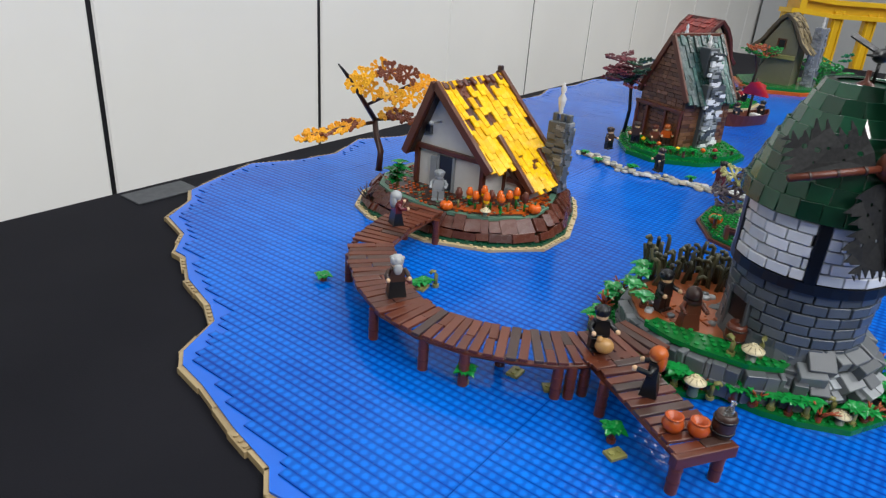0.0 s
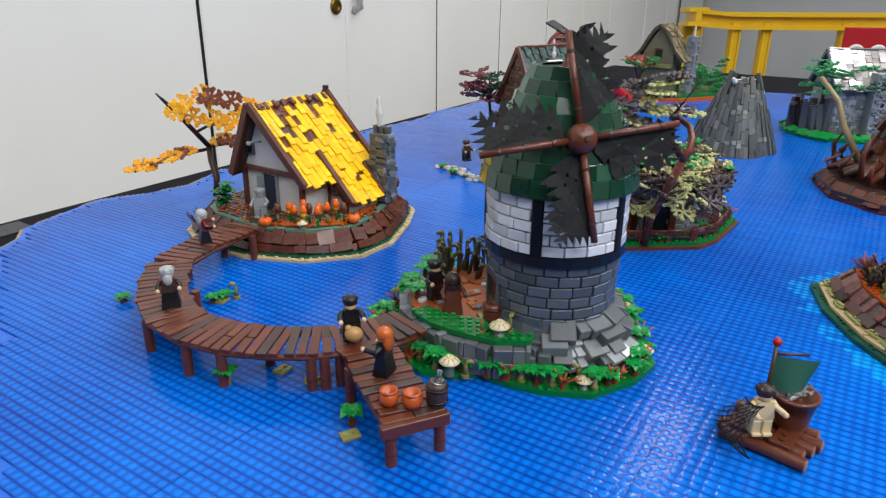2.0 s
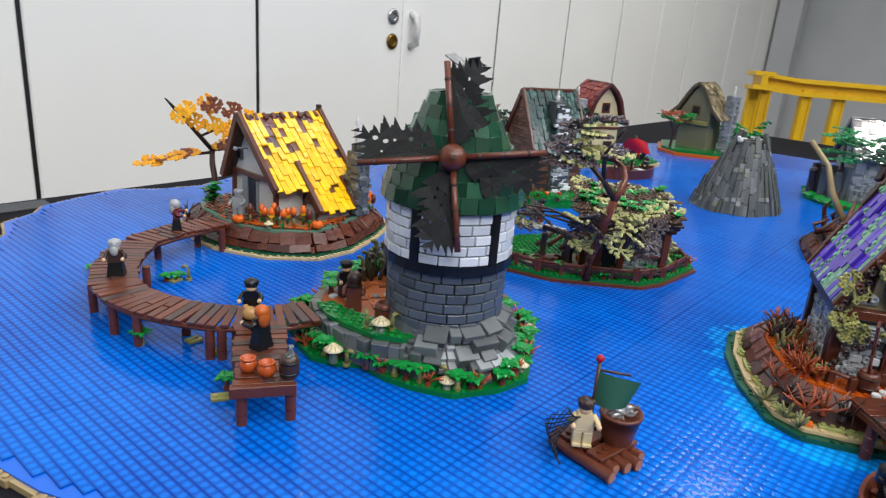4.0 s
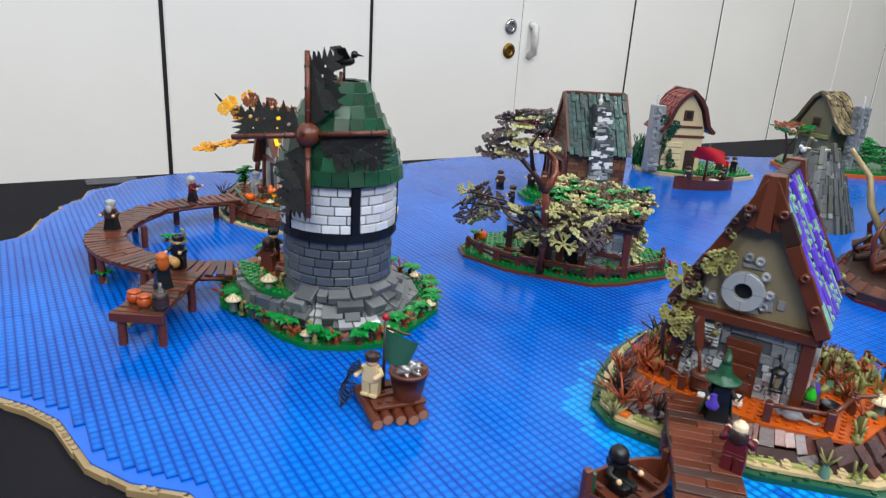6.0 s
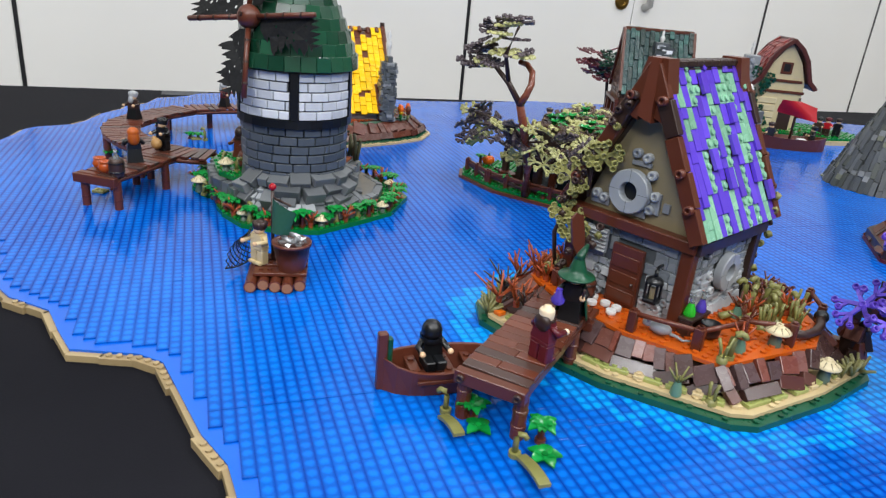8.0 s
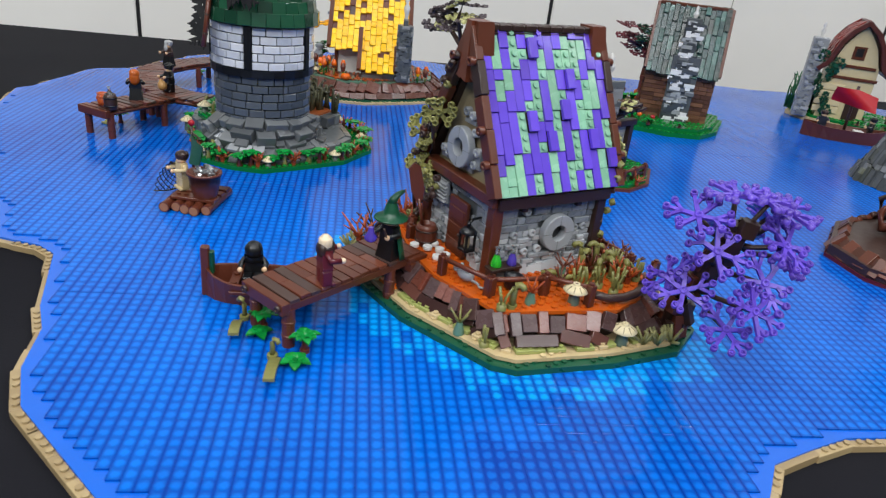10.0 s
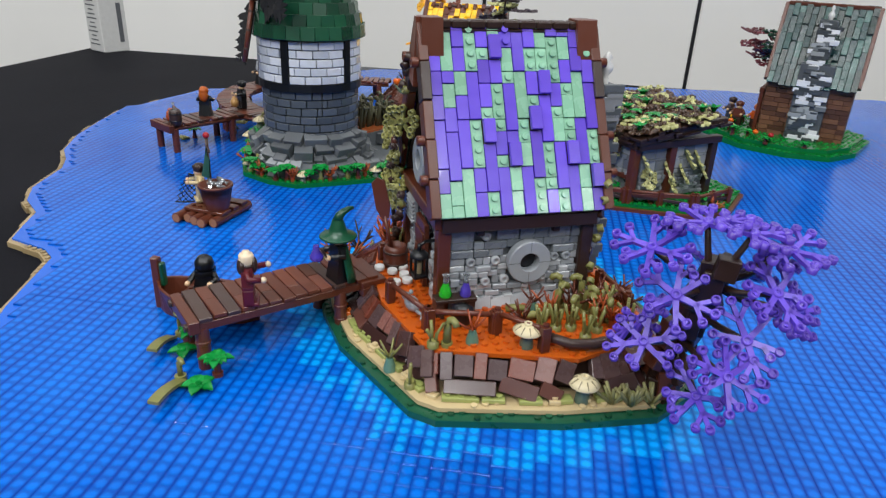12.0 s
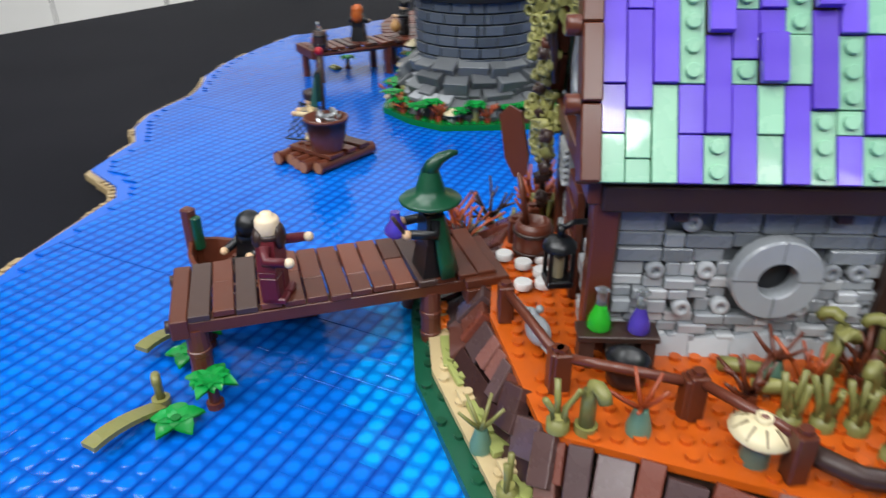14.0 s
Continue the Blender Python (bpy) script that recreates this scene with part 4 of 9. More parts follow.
# greebled stone walls: smooth plates above, round and stepped stones below
def stones(parent, m, w, h, holes, seed, hi=None, lo=None, split=0.5):
    r = random.Random(seed)
    z = 0.0
    while z < h - 0.003:
        upper_ = z > h * split
        hh = r.choice((0.0048, 0.0064, 0.0080) if not upper_ else (0.0036, 0.0064, 0.0096, 0.0128))
        hh = min(hh, h - z)
        x = -w / 2
        while x < w / 2 - 0.002:
            ww = min(r.choice((0.006, 0.008, 0.008, 0.012) if not upper_ else (0.008, 0.012, 0.018, 0.022)), w / 2 - x)
            cx, cz = x + ww / 2, z + hh / 2
            x += ww
            if any(abs(cx - hx) < hw and abs(cz - hz) < hv for hx, hz, hw, hv in holes):
                continue
            mt_ = (hi if upper_ else lo) or GREYMIX
            d = r.choice((0.003, 0.0034, 0.0045) if upper_ else (0.003, 0.0048, 0.0068, 0.004))
            mm = m @ Matrix.Translation((cx, -d / 2, cz))
            if r.random() < (0.30 if not upper_ else 0.06) and hh > 0.005:
                key = ("round_stone", round(d, 4), mt_.name)
                if key not in MESHES:
                    MESHES[key] = G().lathe([(0.0037, 0), (0.0037, d + 0.001), (0.0032, d + 0.0014), (0.0015, d + 0.0014), (0.0014, d)], 12, m=pose(0, d / 2, 0, 90, 0, 0)).mesh("round_stone", mt_)
                part("round_stone", MESHES[key], mt_, parent, m=mm)
            else:
                piece("stone", (round(ww - 0.0003, 4), d, round(hh - 0.0003, 4)), mt_, parent, mm, 0.0006)
        z += hh


side = Matrix.Translation((0.052, 0.064, 0.036)) @ Matrix.Rotation(radians(90), 4, "Z")
stones(house, side, 0.104, 0.070, [(0.008, 0.036, 0.015, 0.015)], 31, STONEHI, STONELO, 0.58)
left_side = Matrix.Translation((-0.052, 0.064, 0.036)) @ Matrix.Rotation(radians(-90), 4, "Z")
stones(house, left_side, 0.104, 0.070, [], 32, STONEHI, STONELO)
front = Matrix.Translation((0, 0.010, 0.036))
stones(house, front, 0.104, 0.070, [(0.004, 0.026, 0.017, 0.034)], 33, STONEHI, STONELO)
for k in range(6):                                           # leaning foot stones along the side
    part("foot_stone", G().add([(-.0082, -.0025, 0), (.0082, -.0025, 0), (.0082, .0, .0085 + .002 * (k % 2)), (-.0082, .0, .0070), (-.0082, .005, 0), (.0082, .005, 0), (.0082, .005, .0085 + .002 * (k % 2)), (-.0082, .005, .0070)],
                                [(0, 1, 2, 3), (7, 6, 5, 4), (0, 4, 5, 1), (1, 5, 6, 2), (2, 6, 7, 3), (3, 7, 4, 0)]), STONELO, house, m=Matrix.Translation((.0585, .020 + .0168 * k, .0362)) @ Matrix.Rotation(radians(90), 4, "Z"))


def ring_window(parent, m, r):
    w = part("round_window", G().lathe([(r, -0.001), (r, 0.0052), (r - 0.0008, 0.006), (r * 0.46, 0.006), (r * 0.43, 0.0052), (r * 0.43, -0.003)], 40, cap=False, smooth=False), STONELO, parent, "light grey round window frame", m)
    # black disc in place of the shade inside the hole
    part("dark_opening", G().cyl((0, 0, -0.0032), r * 0.45, 0.0012, 20), BLACK, w)
    g = G()
    for k in range(4):
        a = math.pi * k / 2
        g.box((r * 0.72 * math.cos(a), r * 0.72 * math.sin(a), 0.0058), (r * 0.56 if k % 2 == 0 else .0004, 0.0004 if k % 2 == 0 else r * .56, 0.0006))
    part("joint", g, DBG, w)


ring_window(house, Matrix.Translation((-0.0065, 0.0058, 0.1365)) @ pose(0, 0, 0, 90, 0, 0), 0.0185)
ring_window(house, Matrix.Translation((0.0568, 0.0735, 0.0735)) @ Matrix.Rotation(radians(90), 4, "Z") @ pose(0, 0, 0, 90, 0, 0), 0.0172)
# loose round stones on the gable
for x, z in ((-0.008, 0.168), (0.002, 0.166), (0.009, 0.153), (0.015, 0.137), (0.012, 0.125), (-0.032, 0.124), (-0.040, 0.126)):
    part("gable_stud", G().lathe([(0.0040, 0), (0.0040, 0.005), (0.0016, 0.005), (0.0015, 0.003)], 12), STONELO, house, m=Matrix.Translation((x, 0.010, z)) @ pose(0, 0, 0, 90, 0, 0))
for x, z, w, h in ((-0.003, 0.160, 0.018, 0.004), (0.014, 0.131, 0.012, 0.018), (-0.036, 0.121, 0.018, 0.008), (0.026, 0.130, 0.006, 0.008), (-0.004, 0.119, 0.026, 0.006)):
    part("gable_stone", G().box((x, 0.0090, z), (w, 0.003, h), b=0.0004), LBG, house)
# timber
part("lintel_beam", G().box((0, 0.004, 0.1085), (0.122, 0.012, 0.0095), b=0.0008), BROWN, house)
part("lintel_beam", G().box((0, 0.121, 0.1085), (0.122, 0.012, 0.0095), b=0.0008), BROWN, house)
for x in (-0.055, 0.055):
    for y in (0.006, 0.120):
        part("corner_post", G().box((x, y, 0.071), (0.011, 0.010, 0.072), b=0.0008), BROWN if y < .1 else DBROWN, house)
for x in (-0.060, 0.060):
    part("eave_beam", G().box((x * .97, 0.064, 0.1075), (0.012, 0.122, 0.0105), b=0.0008), DBROWN, house)
for y in (.034, .094):
    part("eave_bracket", G().box((0.0565, y, 0.0995), (0.006, 0.006, 0.006), b=0.0006), DBROWN, house)
door = part("door", G().box((0.004, 0.003, 0.064), (0.030, 0.004, 0.054), b=0.0005), BROWN, house, "reddish-brown plank door")
for k in range(3):
    part("door_board", G().box((0.004, 0.0006, 0.046 + 0.0155 * k), (0.026, 0.0014, 0.0115), b=0.0006), BROWN, door)
part("door_handle", G().ball((0.014, -0.001, 0.060), 0.0018, 8, 5), DBROWN, door)
vent = part("slatted_vent", G().box((-0.030, 0.003, 0.088), (0.024, 0.003, 0.021), b=0.0004), LBG, house)
for k in range(6):
    part("slat", G().box((0, 0, 0), (0.0235, 0.0034, 0.0014), b=0.0003), STONELO, vent, m=Matrix.Translation((-0.030, 0.0005, 0.0795 + 0.0034 * k)) @ pose(0, 0, 0, 25))
# roof
slope_len = math.hypot(HW, HR - HE)
ang = math.degrees(math.atan2(HR - HE, HW))


def roof_side(sgn):
    """Pose with x along the eave, y up the slope, z out of the roof; starts at the front or back eave corner."""
    if sgn > 0:
        return Matrix.Translation((HW, 0, HE)) @ Matrix.Rotation(radians(90), 4, "Z") @ Matrix.Rotation(radians(ang), 4, "X")
    return Matrix.Translation((-HW, HL, HE)) @ Matrix.Rotation(radians(-90), 4, "Z") @ Matrix.Rotation(radians(ang), 4, "X")


TU, cw = slope_len / 16, HL / 14                     # tile unit up the slope, column width


def studded(length, mat, nm="roof_tile"):
    key = ("studtile", length, mat.name)
    if key not in MESHES:
        g = G().box((0, 0, 0), (cw - 0.0003, length * TU - 0.0003, 0.0036), b=0.0003)
        for k in range(length):
            g.lathe([(0.0027, 0), (0.0027, 0.0018), (0.0024, 0.0020)], 12, (0, (k - (length - 1) / 2) * TU, 0.0017), smooth=False)
        MESHES[key] = g.mesh(nm, mat)
    return MESHES[key]


# tiles of each column from the ridge down: P purple, R raised purple, Q studded purple, M sand green, S studded sand green
COLUMNS = ["M2P2P2P2P4P2M2", "M4P1M2P2P4M2M1", "P2P2M2P2P4M4", "S4P4S4P2P2", "P2S1P2P2S1R2P4S2", "M1R2P2S3S1P2S1P4", "Q2M2S1P4P1R2M2M2",
           "P4M4S2M2P4", "P2S2P2S1R2P4S3", "M2S2R2P4S3S1P2", "P1S4P2S1M2P4S2", "P1M2P2S1M2S1S1R2P4", "P2P2M4P4M2M2", "S3P2P4S3R2P2"]
rr = random.Random(77)
for sgn in (1, -1):
    rm = roof_side(sgn)
    roof = part("roof", G().box((HL / 2, slope_len / 2, -0.0035), (HL - 0.006, slope_len, 0.006)), DBROWN, house, "tiled roof slope in purple and sand green", rm)
    for c in range(14):
        text = COLUMNS[c if sgn > 0 else (c * 5 + 3) % 14]
        y = 16
        for kind_, n in zip(text[::2], (int(q) for q in text[1::2])):
            y -= n
            lift = {"P": rr.choice((.0012, .0012, .0018)), "R": .0052, "Q": .0012, "M": rr.choice((.0008, .0014)), "S": .0006}[kind_]
            mm = Matrix.Translation(((c + 0.5) * cw, (y + n / 2) * TU, lift)) @ pose(0, 0, 0, -1.6 + rr.uniform(-.5, .5) - (1.2 if n == 4 else 0), rr.uniform(-.5, .5))
            mat_ = MINT if kind_ in "MS" else PURPLE
            if kind_ in "QS":
                part("roof_tile", studded(n, mat_), mat_, roof, m=mm)
            else:
                piece("roof_tile", (round(cw - 0.0003, 5), round(n * TU - 0.0003, 5), 0.0036), mat_, roof, mm, 0.0003)
    for yy in (-0.003, HL + 0.003):
        xx = yy if sgn > 0 else HL - yy
        for k in range(5):
            l = slope_len / 5
            part("verge_board", G().box((xx, (k + 0.5) * l, -0.001 + (k % 2) * 0.001), (0.0075, l - 0.0006, 0.012), b=0.0006), BROWN if k != 3 else DBROWN, house, m=rm)
        for k in (1, 2, 4):
            part("peg", G().lathe([(0.0038, 0), (0.0038, 0.005), (0.0018, 0.005), (0.0017, 0.003)], 10), BROWN, house, m=rm @ Matrix.Translation((xx - 0.004 * (1 if xx < 0.05 else -1), k * slope_len / 5, 0.001)) @ pose(0, 0, 0, 0, -90 if xx < 0.05 else 90))
for k in range(9):
    part("ridge_tile", G().box((0, 0.006 + (k + 0.5) * 0.0131, HR + 0.001), (0.012, 0.0127, 0.006), b=0.0012), DBROWN, house)
g = G()
for x0, x1, t0, t1, y0 in ((-0.0185, -0.007, -0.0085, -0.0035, -0.0055), (-0.0065, 0.0065, -0.0034, 0.0034, -0.0085), (0.007, 0.0185, 0.0035, 0.0085, -0.0055)):
    g.add([(x0, y0, 0.200), (x1, y0, 0.196), (x1, 0.012, 0.196), (x0, 0.012, 0.200), (t0, y0 + 0.002, 0.2445), (t1, y0 + 0.002, 0.2445), (t1, 0.012, 0.2445), (t0, 0.012, 0.2445)],
          [(0, 3, 2, 1), (4, 5, 6, 7), (0, 1, 5, 4), (1, 2, 6, 5), (2, 3, 7, 6), (3, 0, 4, 7)])
part("peak_cap", g, BROWN, house)
part("peak_cap", g.mesh("peak_cap", BROWN), BROWN, house, m=Matrix.Translation((0, HL, 0)) @ Matrix.Rotation(math.pi, 4, "Z"))
stack = part("chimney", G().box((0.008, HL + 0.016, 0.118), (0.026, 0.018, 0.160), b=0.0015), DBG, house, "grey stone chimney stack")
rch = random.Random(90)
for k in range(34):
    piece("chimney_stone", (.004, rch.choice((.010, .014, .018)), .0074), ROCKGREY, stack, Matrix.Translation((.0215, HL + .016 + rch.uniform(-.004, .004), .044 + .0046 * k)))
part("smoke", G().lathe([(0.0025, 0), (0.003, 0.006), (0.0018, 0.008), (0.0048, 0.012), (0.0052, 0.016), (0.002, 0.019), (0.0038, 0.022), (0.001, 0.026)], 12), WHITE, house, "white smoke puff element", Matrix.Translation((0.010, HL + 0.016, 0.196)))
# vines on the gable
g = G()
rv = random.Random(8)
for x, z, r in ((-0.030, 0.162, 0.0140), (-0.056, 0.138, 0.0150), (-0.058, 0.104, 0.0135), (-0.046, 0.092, .012)):
    leaf_spray(r * 1.05, int(x * 5000) % 97, .0029, g, Matrix.Translation((x, -0.007 + rv.uniform(-.002, .002), z)) @ pose(0, 0, 0, 80 + rv.uniform(-15, 15), rv.uniform(-25, 25), rv.uniform(0, 60)))
part("vine", g, OLIVE, house, "olive vine leaves on the gable")
for q in ((-.028, .174, -.040, .124), (-.040, .154, -.062, .098), (-.058, .114, -.064, .052)):
    part("vine_stem", G().tube([(q[0], -.004, q[1]), ((q[0] + q[2]) / 2 - .006, -.008, (q[1] + q[3]) / 2), (q[2], -.005, q[3])], .0024, 6, .0018), DBROWN, house)
for k in range(34):
    u = rv.random()
    part("vine_knob", G().lathe([(0.0033, 0), (0.0033, 0.0045), (0.0015, 0.0045), (0.0014, 0.002)], 8), DBROWN if k % 5 else OLIVE, house, m=Matrix.Translation((-0.012 - 0.056 * (1 - u) + rv.uniform(-.006, .006), -0.004 - 0.005 * rv.random(), 0.100 + 0.120 * u if k % 3 else 0.045 + .06 * u)) @ pose(0, 0, 0, 90 + rv.uniform(-40, 40), rv.uniform(-50, 50)))
for k in range(9):                                           # knobs of the creeper at the back corner
    part("vine_knob", G().lathe([(0.0033, 0), (0.0033, 0.0045), (0.0015, 0.0045), (0.0014, 0.002)], 8), OLIVE if k % 3 else DBROWN, house, m=Matrix.Translation((.060 + rv.uniform(-.003, .006), .127 + rv.uniform(-.003, .004), .045 + .011 * k)) @ pose(0, 0, 0, rv.uniform(20, 160), rv.uniform(20, 160)))

# things on the terrace
zt = 0.0362
bar = barrel(1.031, .6865, zt, 0.0105, 0.021)
pd = thing("paddle", "brown wooden-look oar standing in the barrel", "oar", pose(1.029, .684, zt + 0.014, -3, -12, 62))
part("shaft", G().tube([(0, 0, 0), (0, 0, 0.032)], 0.0016, 7), BROWN, pd)
part("blade", G().add([(-.0030, -.0012, .030), (.0030, -.0012, .030), (.0062, -.0012, .040), (.0056, -.0012, .062), (0, -.0012, .066), (-.0056, -.0012, .062), (-.0062, -.0012, .040),
                       (-.0030, .0012, .030), (.0030, .0012, .030), (.0062, .0012, .040), (.0056, .0012, .062), (0, .0012, .066), (-.0056, .0012, .062), (-.0062, .0012, .040)],
                      [tuple(range(7)), tuple(range(13, 6, -1))] + [(i, i + 7, (i + 1) % 7 + 7, (i + 1) % 7) for i in range(7)]), BROWN, pd)
for x, y, a in ((1.0345, .671, 0), (1.0445, .679, 10), (1.0645, .685, 20), (1.0645, .675, 5), (1.040, .690, 30), (1.0535, .6865, 60)):
    solid("stepping_stone", G().lathe([(0.0042, 0), (0.0044, 0.0005), (0.0044, 0.0032), (0.0041, 0.0036)], 16), WHITE, "white round tile laid as a stepping stone", "stepping stone", turn(x, y, zt + 0.0017, a), "stepping stones")
mushroom(1.181, .731, zt, 1.12, .002)
mushroom(1.2185, .7565, 0.0095, 1.15, .003)
lant = thing("lantern", "small black lantern hanging beside the door", "lantern", turn(1.0925, .6835, .0565) @ Matrix.Diagonal((1.45, 1.45, 1.45, 1)))
part("cage", G().box((0, 0, 0.0012), (0.008, 0.008, 0.0024), b=0.0005).lathe([(.0052, .0118), (.0052, .0132), (.0030, .0152), (.0016, .0156)], 8).tube([(0, 0, 0.015), (0, 0, 0.019)], 0.0012, 6), BLACK, lant)
for x in (-.0032, .0032):
    for y in (-.0032, .0032):
        part("bar", G().box((x, y, 0.007), (0.0012, 0.0012, 0.012)), BLACK, lant)
part("bracket", G().tube([(0, 0, 0.018), (-0.001, 0.004, 0.0195), (-0.001, 0.012, 0.0195)], 0.0009, 6), BLACK, lant)
part("candle", G().cyl((0, 0, 0.002), 0.0017, 0.007, 8), DTAN, lant)
for x, y, mt, nm, s in ((1.1217, .6936, GREENGLASS, "green", 1.0), (1.1255, .7085, VIOLETGLASS, "violet", 0.9)):
    fl = thing("potion_flask", f"small flask of {nm} liquid with a clear neck", "flask", turn(x, y, zt + 0.0164), "potion flasks")
    part("bulb", G().lathe([(0.0046 * s, 0), (0.0052 * s, 0.0012), (0.0040 * s, 0.0060), (0.0024 * s, 0.0100), (0.0022, 0.0110)], 16), mt, fl)
    part("neck", G().lathe([(0.0022, 0.0110), (0.0019, 0.0135), (0.0019, 0.0165), (0.0030, 0.0175)], 12), GLASS, fl)
shelf = thing("low_bench", "low dark brown bench under the flasks", "bench", turn(1.1240, .7005, zt, -8))
part("seat", G().box((0, 0, 0.0150), (0.012, 0.032, 0.0028), b=0.0004), DBROWN, shelf)
for y in (-0.012, 0.012):
    part("leg", G().box((0, y, 0.0068), (0.009, 0.006, 0.0136)), DBROWN, shelf)
kettle = thing("cauldron", "small black cauldron on the orange ground", "cauldron", turn(1.1385, .7005, zt))
part("bowl", G().lathe([(0.003, 0), (0.0074, 0.003), (0.0082, 0.0085), (0.0074, 0.012), (0.0086, 0.0132), (0.0074, 0.0136), (0.0064, 0.010), (0.0002, 0.009)], 18), BLACK, kettle)
rat = G().ball((0, 0, 0.0050), (0.0085, 0.0048, 0.0050), 12, 8).ball((-0.0095, 0, 0.0060), (0.0042, 0.0032, 0.0030), 10, 6)
rat.ball((-0.008, 0.0028, 0.0093), 0.0018, 8, 5).ball((-0.008, -0.0028, 0.0093), 0.0018, 8, 5)
rat.tube([(0.007, 0, 0.003), (0.012, 0.002, 0.0015), (0.017, -0.001, 0.0015), (0.022, 0.002, 0.002)], 0.0013, 7, 0.0008)
solid("toy_rat", rat, LBG, "light grey plastic rat with a curled tail", "toy rat", turn(1.1085, .6725, zt + .0015, 4) @ Matrix.Diagonal((1.1, 1.1, 1.1, 1)))
fence(1.089, .662, 1.138, .673, zt, 2, 0.0185)
fence(1.139, .6745, 1.158, .717, zt, 2, 0.0185)
fence(1.1585, .7185, 1.190, .7395, zt, 2, 0.0200)
arc = thing("bent_log", "dark brown bent log bordering the plant bed", "log", None)
part("log", G().tube([(1.188, .7435, .046), (1.197, .757, .0425), (1.2015, .772, .0420), (1.202, .787, .0425), (1.199, .800, .044)], .0036, 9, .0040), DBROWN, arc)
part("knob", G().ball((1.199, .802, .0445), .0062, 12, 8), BLACK, arc)
fence(1.197, .812, 1.180, .842, zt, 2, 0.0150)
fence(1.015, .680, .985, .705, zt, 3, 0.0150)


def reed(x, y, z, s, stems=3, h=.019):
    t = thing("reed", "olive green reeds on a round base", "plant", turn(x, y, z), "reeds")
    r = random.Random(s)
    part("base", G().lathe([(.0043, 0), (.0043, .0042), (.0030, .0046), (.0028, .0060)], 12), OLIVE, t)
    for k in range(stems):
        a = 6.28 * k / stems + s
        d = Vector((math.cos(a), math.sin(a), 0))
        part("stalk", G().tube([d * .002 + Vector((0, 0, .003)), d * r.uniform(.002, .004) + Vector((0, 0, h * .55)), d * r.uniform(.003, .008) + Vector((0, 0, h * r.uniform(.85, 1.1)))], .0013, 7), OLIVE, t)
    return t


def curl(x, y, z, a, h=.013, r=.0022):
    t = thing("curled_stalk", "olive stalk bent over at the top", "plant", turn(x, y, z, a), "curled stalks")
    part("base", G().cyl((0, 0, 0), 0.0042, 0.0034, 12), OLIVE, t)
    part("stalk", G().tube([(0, 0, 0.003), (0, 0, h * .8), (.0004, 0, h), (0.0018, 0, h + .0032), (0.0046, 0, h + .0046), (.0074, 0, h + .0036), (0.0086, 0, h + .0010)], r, 9, r * .85), OLIVE, t)
    return t


def potted_twig(x, y, z, s, mat):
    t = thing("twig_cone", "rust-coloured twigs growing from a sand-green cone", "plant", turn(x, y, z), "twig cones")
    r = random.Random(s)
    part("cone", G().lathe([(0.0046, 0), (0.0046, 0.003), (0.0024, 0.0110)], 12), SANDGREEN, t)
    for k in range(5):
        a = 6.28 * k / 5 + s
        d = Vector((math.cos(a) * .75, math.sin(a) * .75, r.uniform(.35, 1.1))).normalized()
        p = Vector((0, 0, .0105))
        part("twig", G().tube([p, p + d * .007, p + d * .014 + Vector((0, 0, .001))], .0011, 6, .0007), mat, t)
    return t


reed(1.1598, .6688, zt, 1)
fence(1.118, .836, 1.158, .834, zt)
curl(1.1618, .6785, zt, 20, .018, .0030)
potted_twig(1.1640, .6970, zt, 2, CORAL)
potted_twig(1.1420, .7580, zt, 3, BROWN)
for k, (x, y, h) in enumerate(((1.138, .785, .022), (1.160, .7845, .017), (1.153, .7985, .019), (1.147, .776, .020), (1.166, .797, .015), (1.143, .800, .022), (1.170, .808, .016))):
    curl(x, y, zt, 75 * k + 230, h, .0028)
for k, (x, y) in enumerate(((1.165, .752), (1.180, .791), (1.171, .774), (1.186, .777), (1.158, .812), (1.178, .818), (1.150, .822), (1.168, .763))):
    reed(x, y, zt, 10 + k, 4, .020)
for k, (x, y) in enumerate(((1.150, .767), (1.155, .742), (1.148, .788), (1.172, .799), (1.160, .830), (1.140, .815), (1.178, .806), (1.155, .808), (1.143, .838))):
    twigs(x, y, zt, .018, 820 + k, BROWN if k % 3 else CORAL, 6)
g = G()
for q in (((1.133, .741), (1.139, .747), (1.137, .754), (1.143, .760)), ((1.148, .747), (1.152, .753), (1.150, .760), (1.155, .765))):
    g.tube([(x, y, zt + .0035 + .003 * (i % 2)) for i, (x, y) in enumerate(q)], .0034, 8, .0022)
solid("olive_creeper", g, OLIVE, "low olive creeper winding over the orange plate", "plants", kind="stuff")
potted_twig(1.1395, .6445, 0.009, 5, OLIVE)
reed(1.1640, .6510, 0.009, 31, 2, .020)
for x, y, s in ((.975, .70, 8), (.958, .675, 9), (.968, .652, 10), (.985, .655, 11), (1.0, .648, 12), (.955, .705, 13)):
    twigs(x, y, zt if s == 8 else 0.020, 0.026, s, CORAL if s % 3 else DBROWN, 7)
west = []
rk_ = random.Random(62)
while len(west) < 26:
    x, y = rk_.uniform(.968, 1.006), rk_.uniform(.690, .885)
    if not inside(shrink(PTOP, .005), x, y) or inside(shrink(house_plan, -.005), x, y):
        continue
    if west and min((Vector((x, y)) - Vector(q)).length for q in west) < .009:
        continue
    west.append((x, y))
    k = len(west)
    if k % 3:
        twigs(x, y, zt, rk_.uniform(.014, .022), 900 + k, DBROWN if k % 2 else CORAL, 7)
    else:
        reed(x, y, zt, k)
g = G()
rv = random.Random(18)
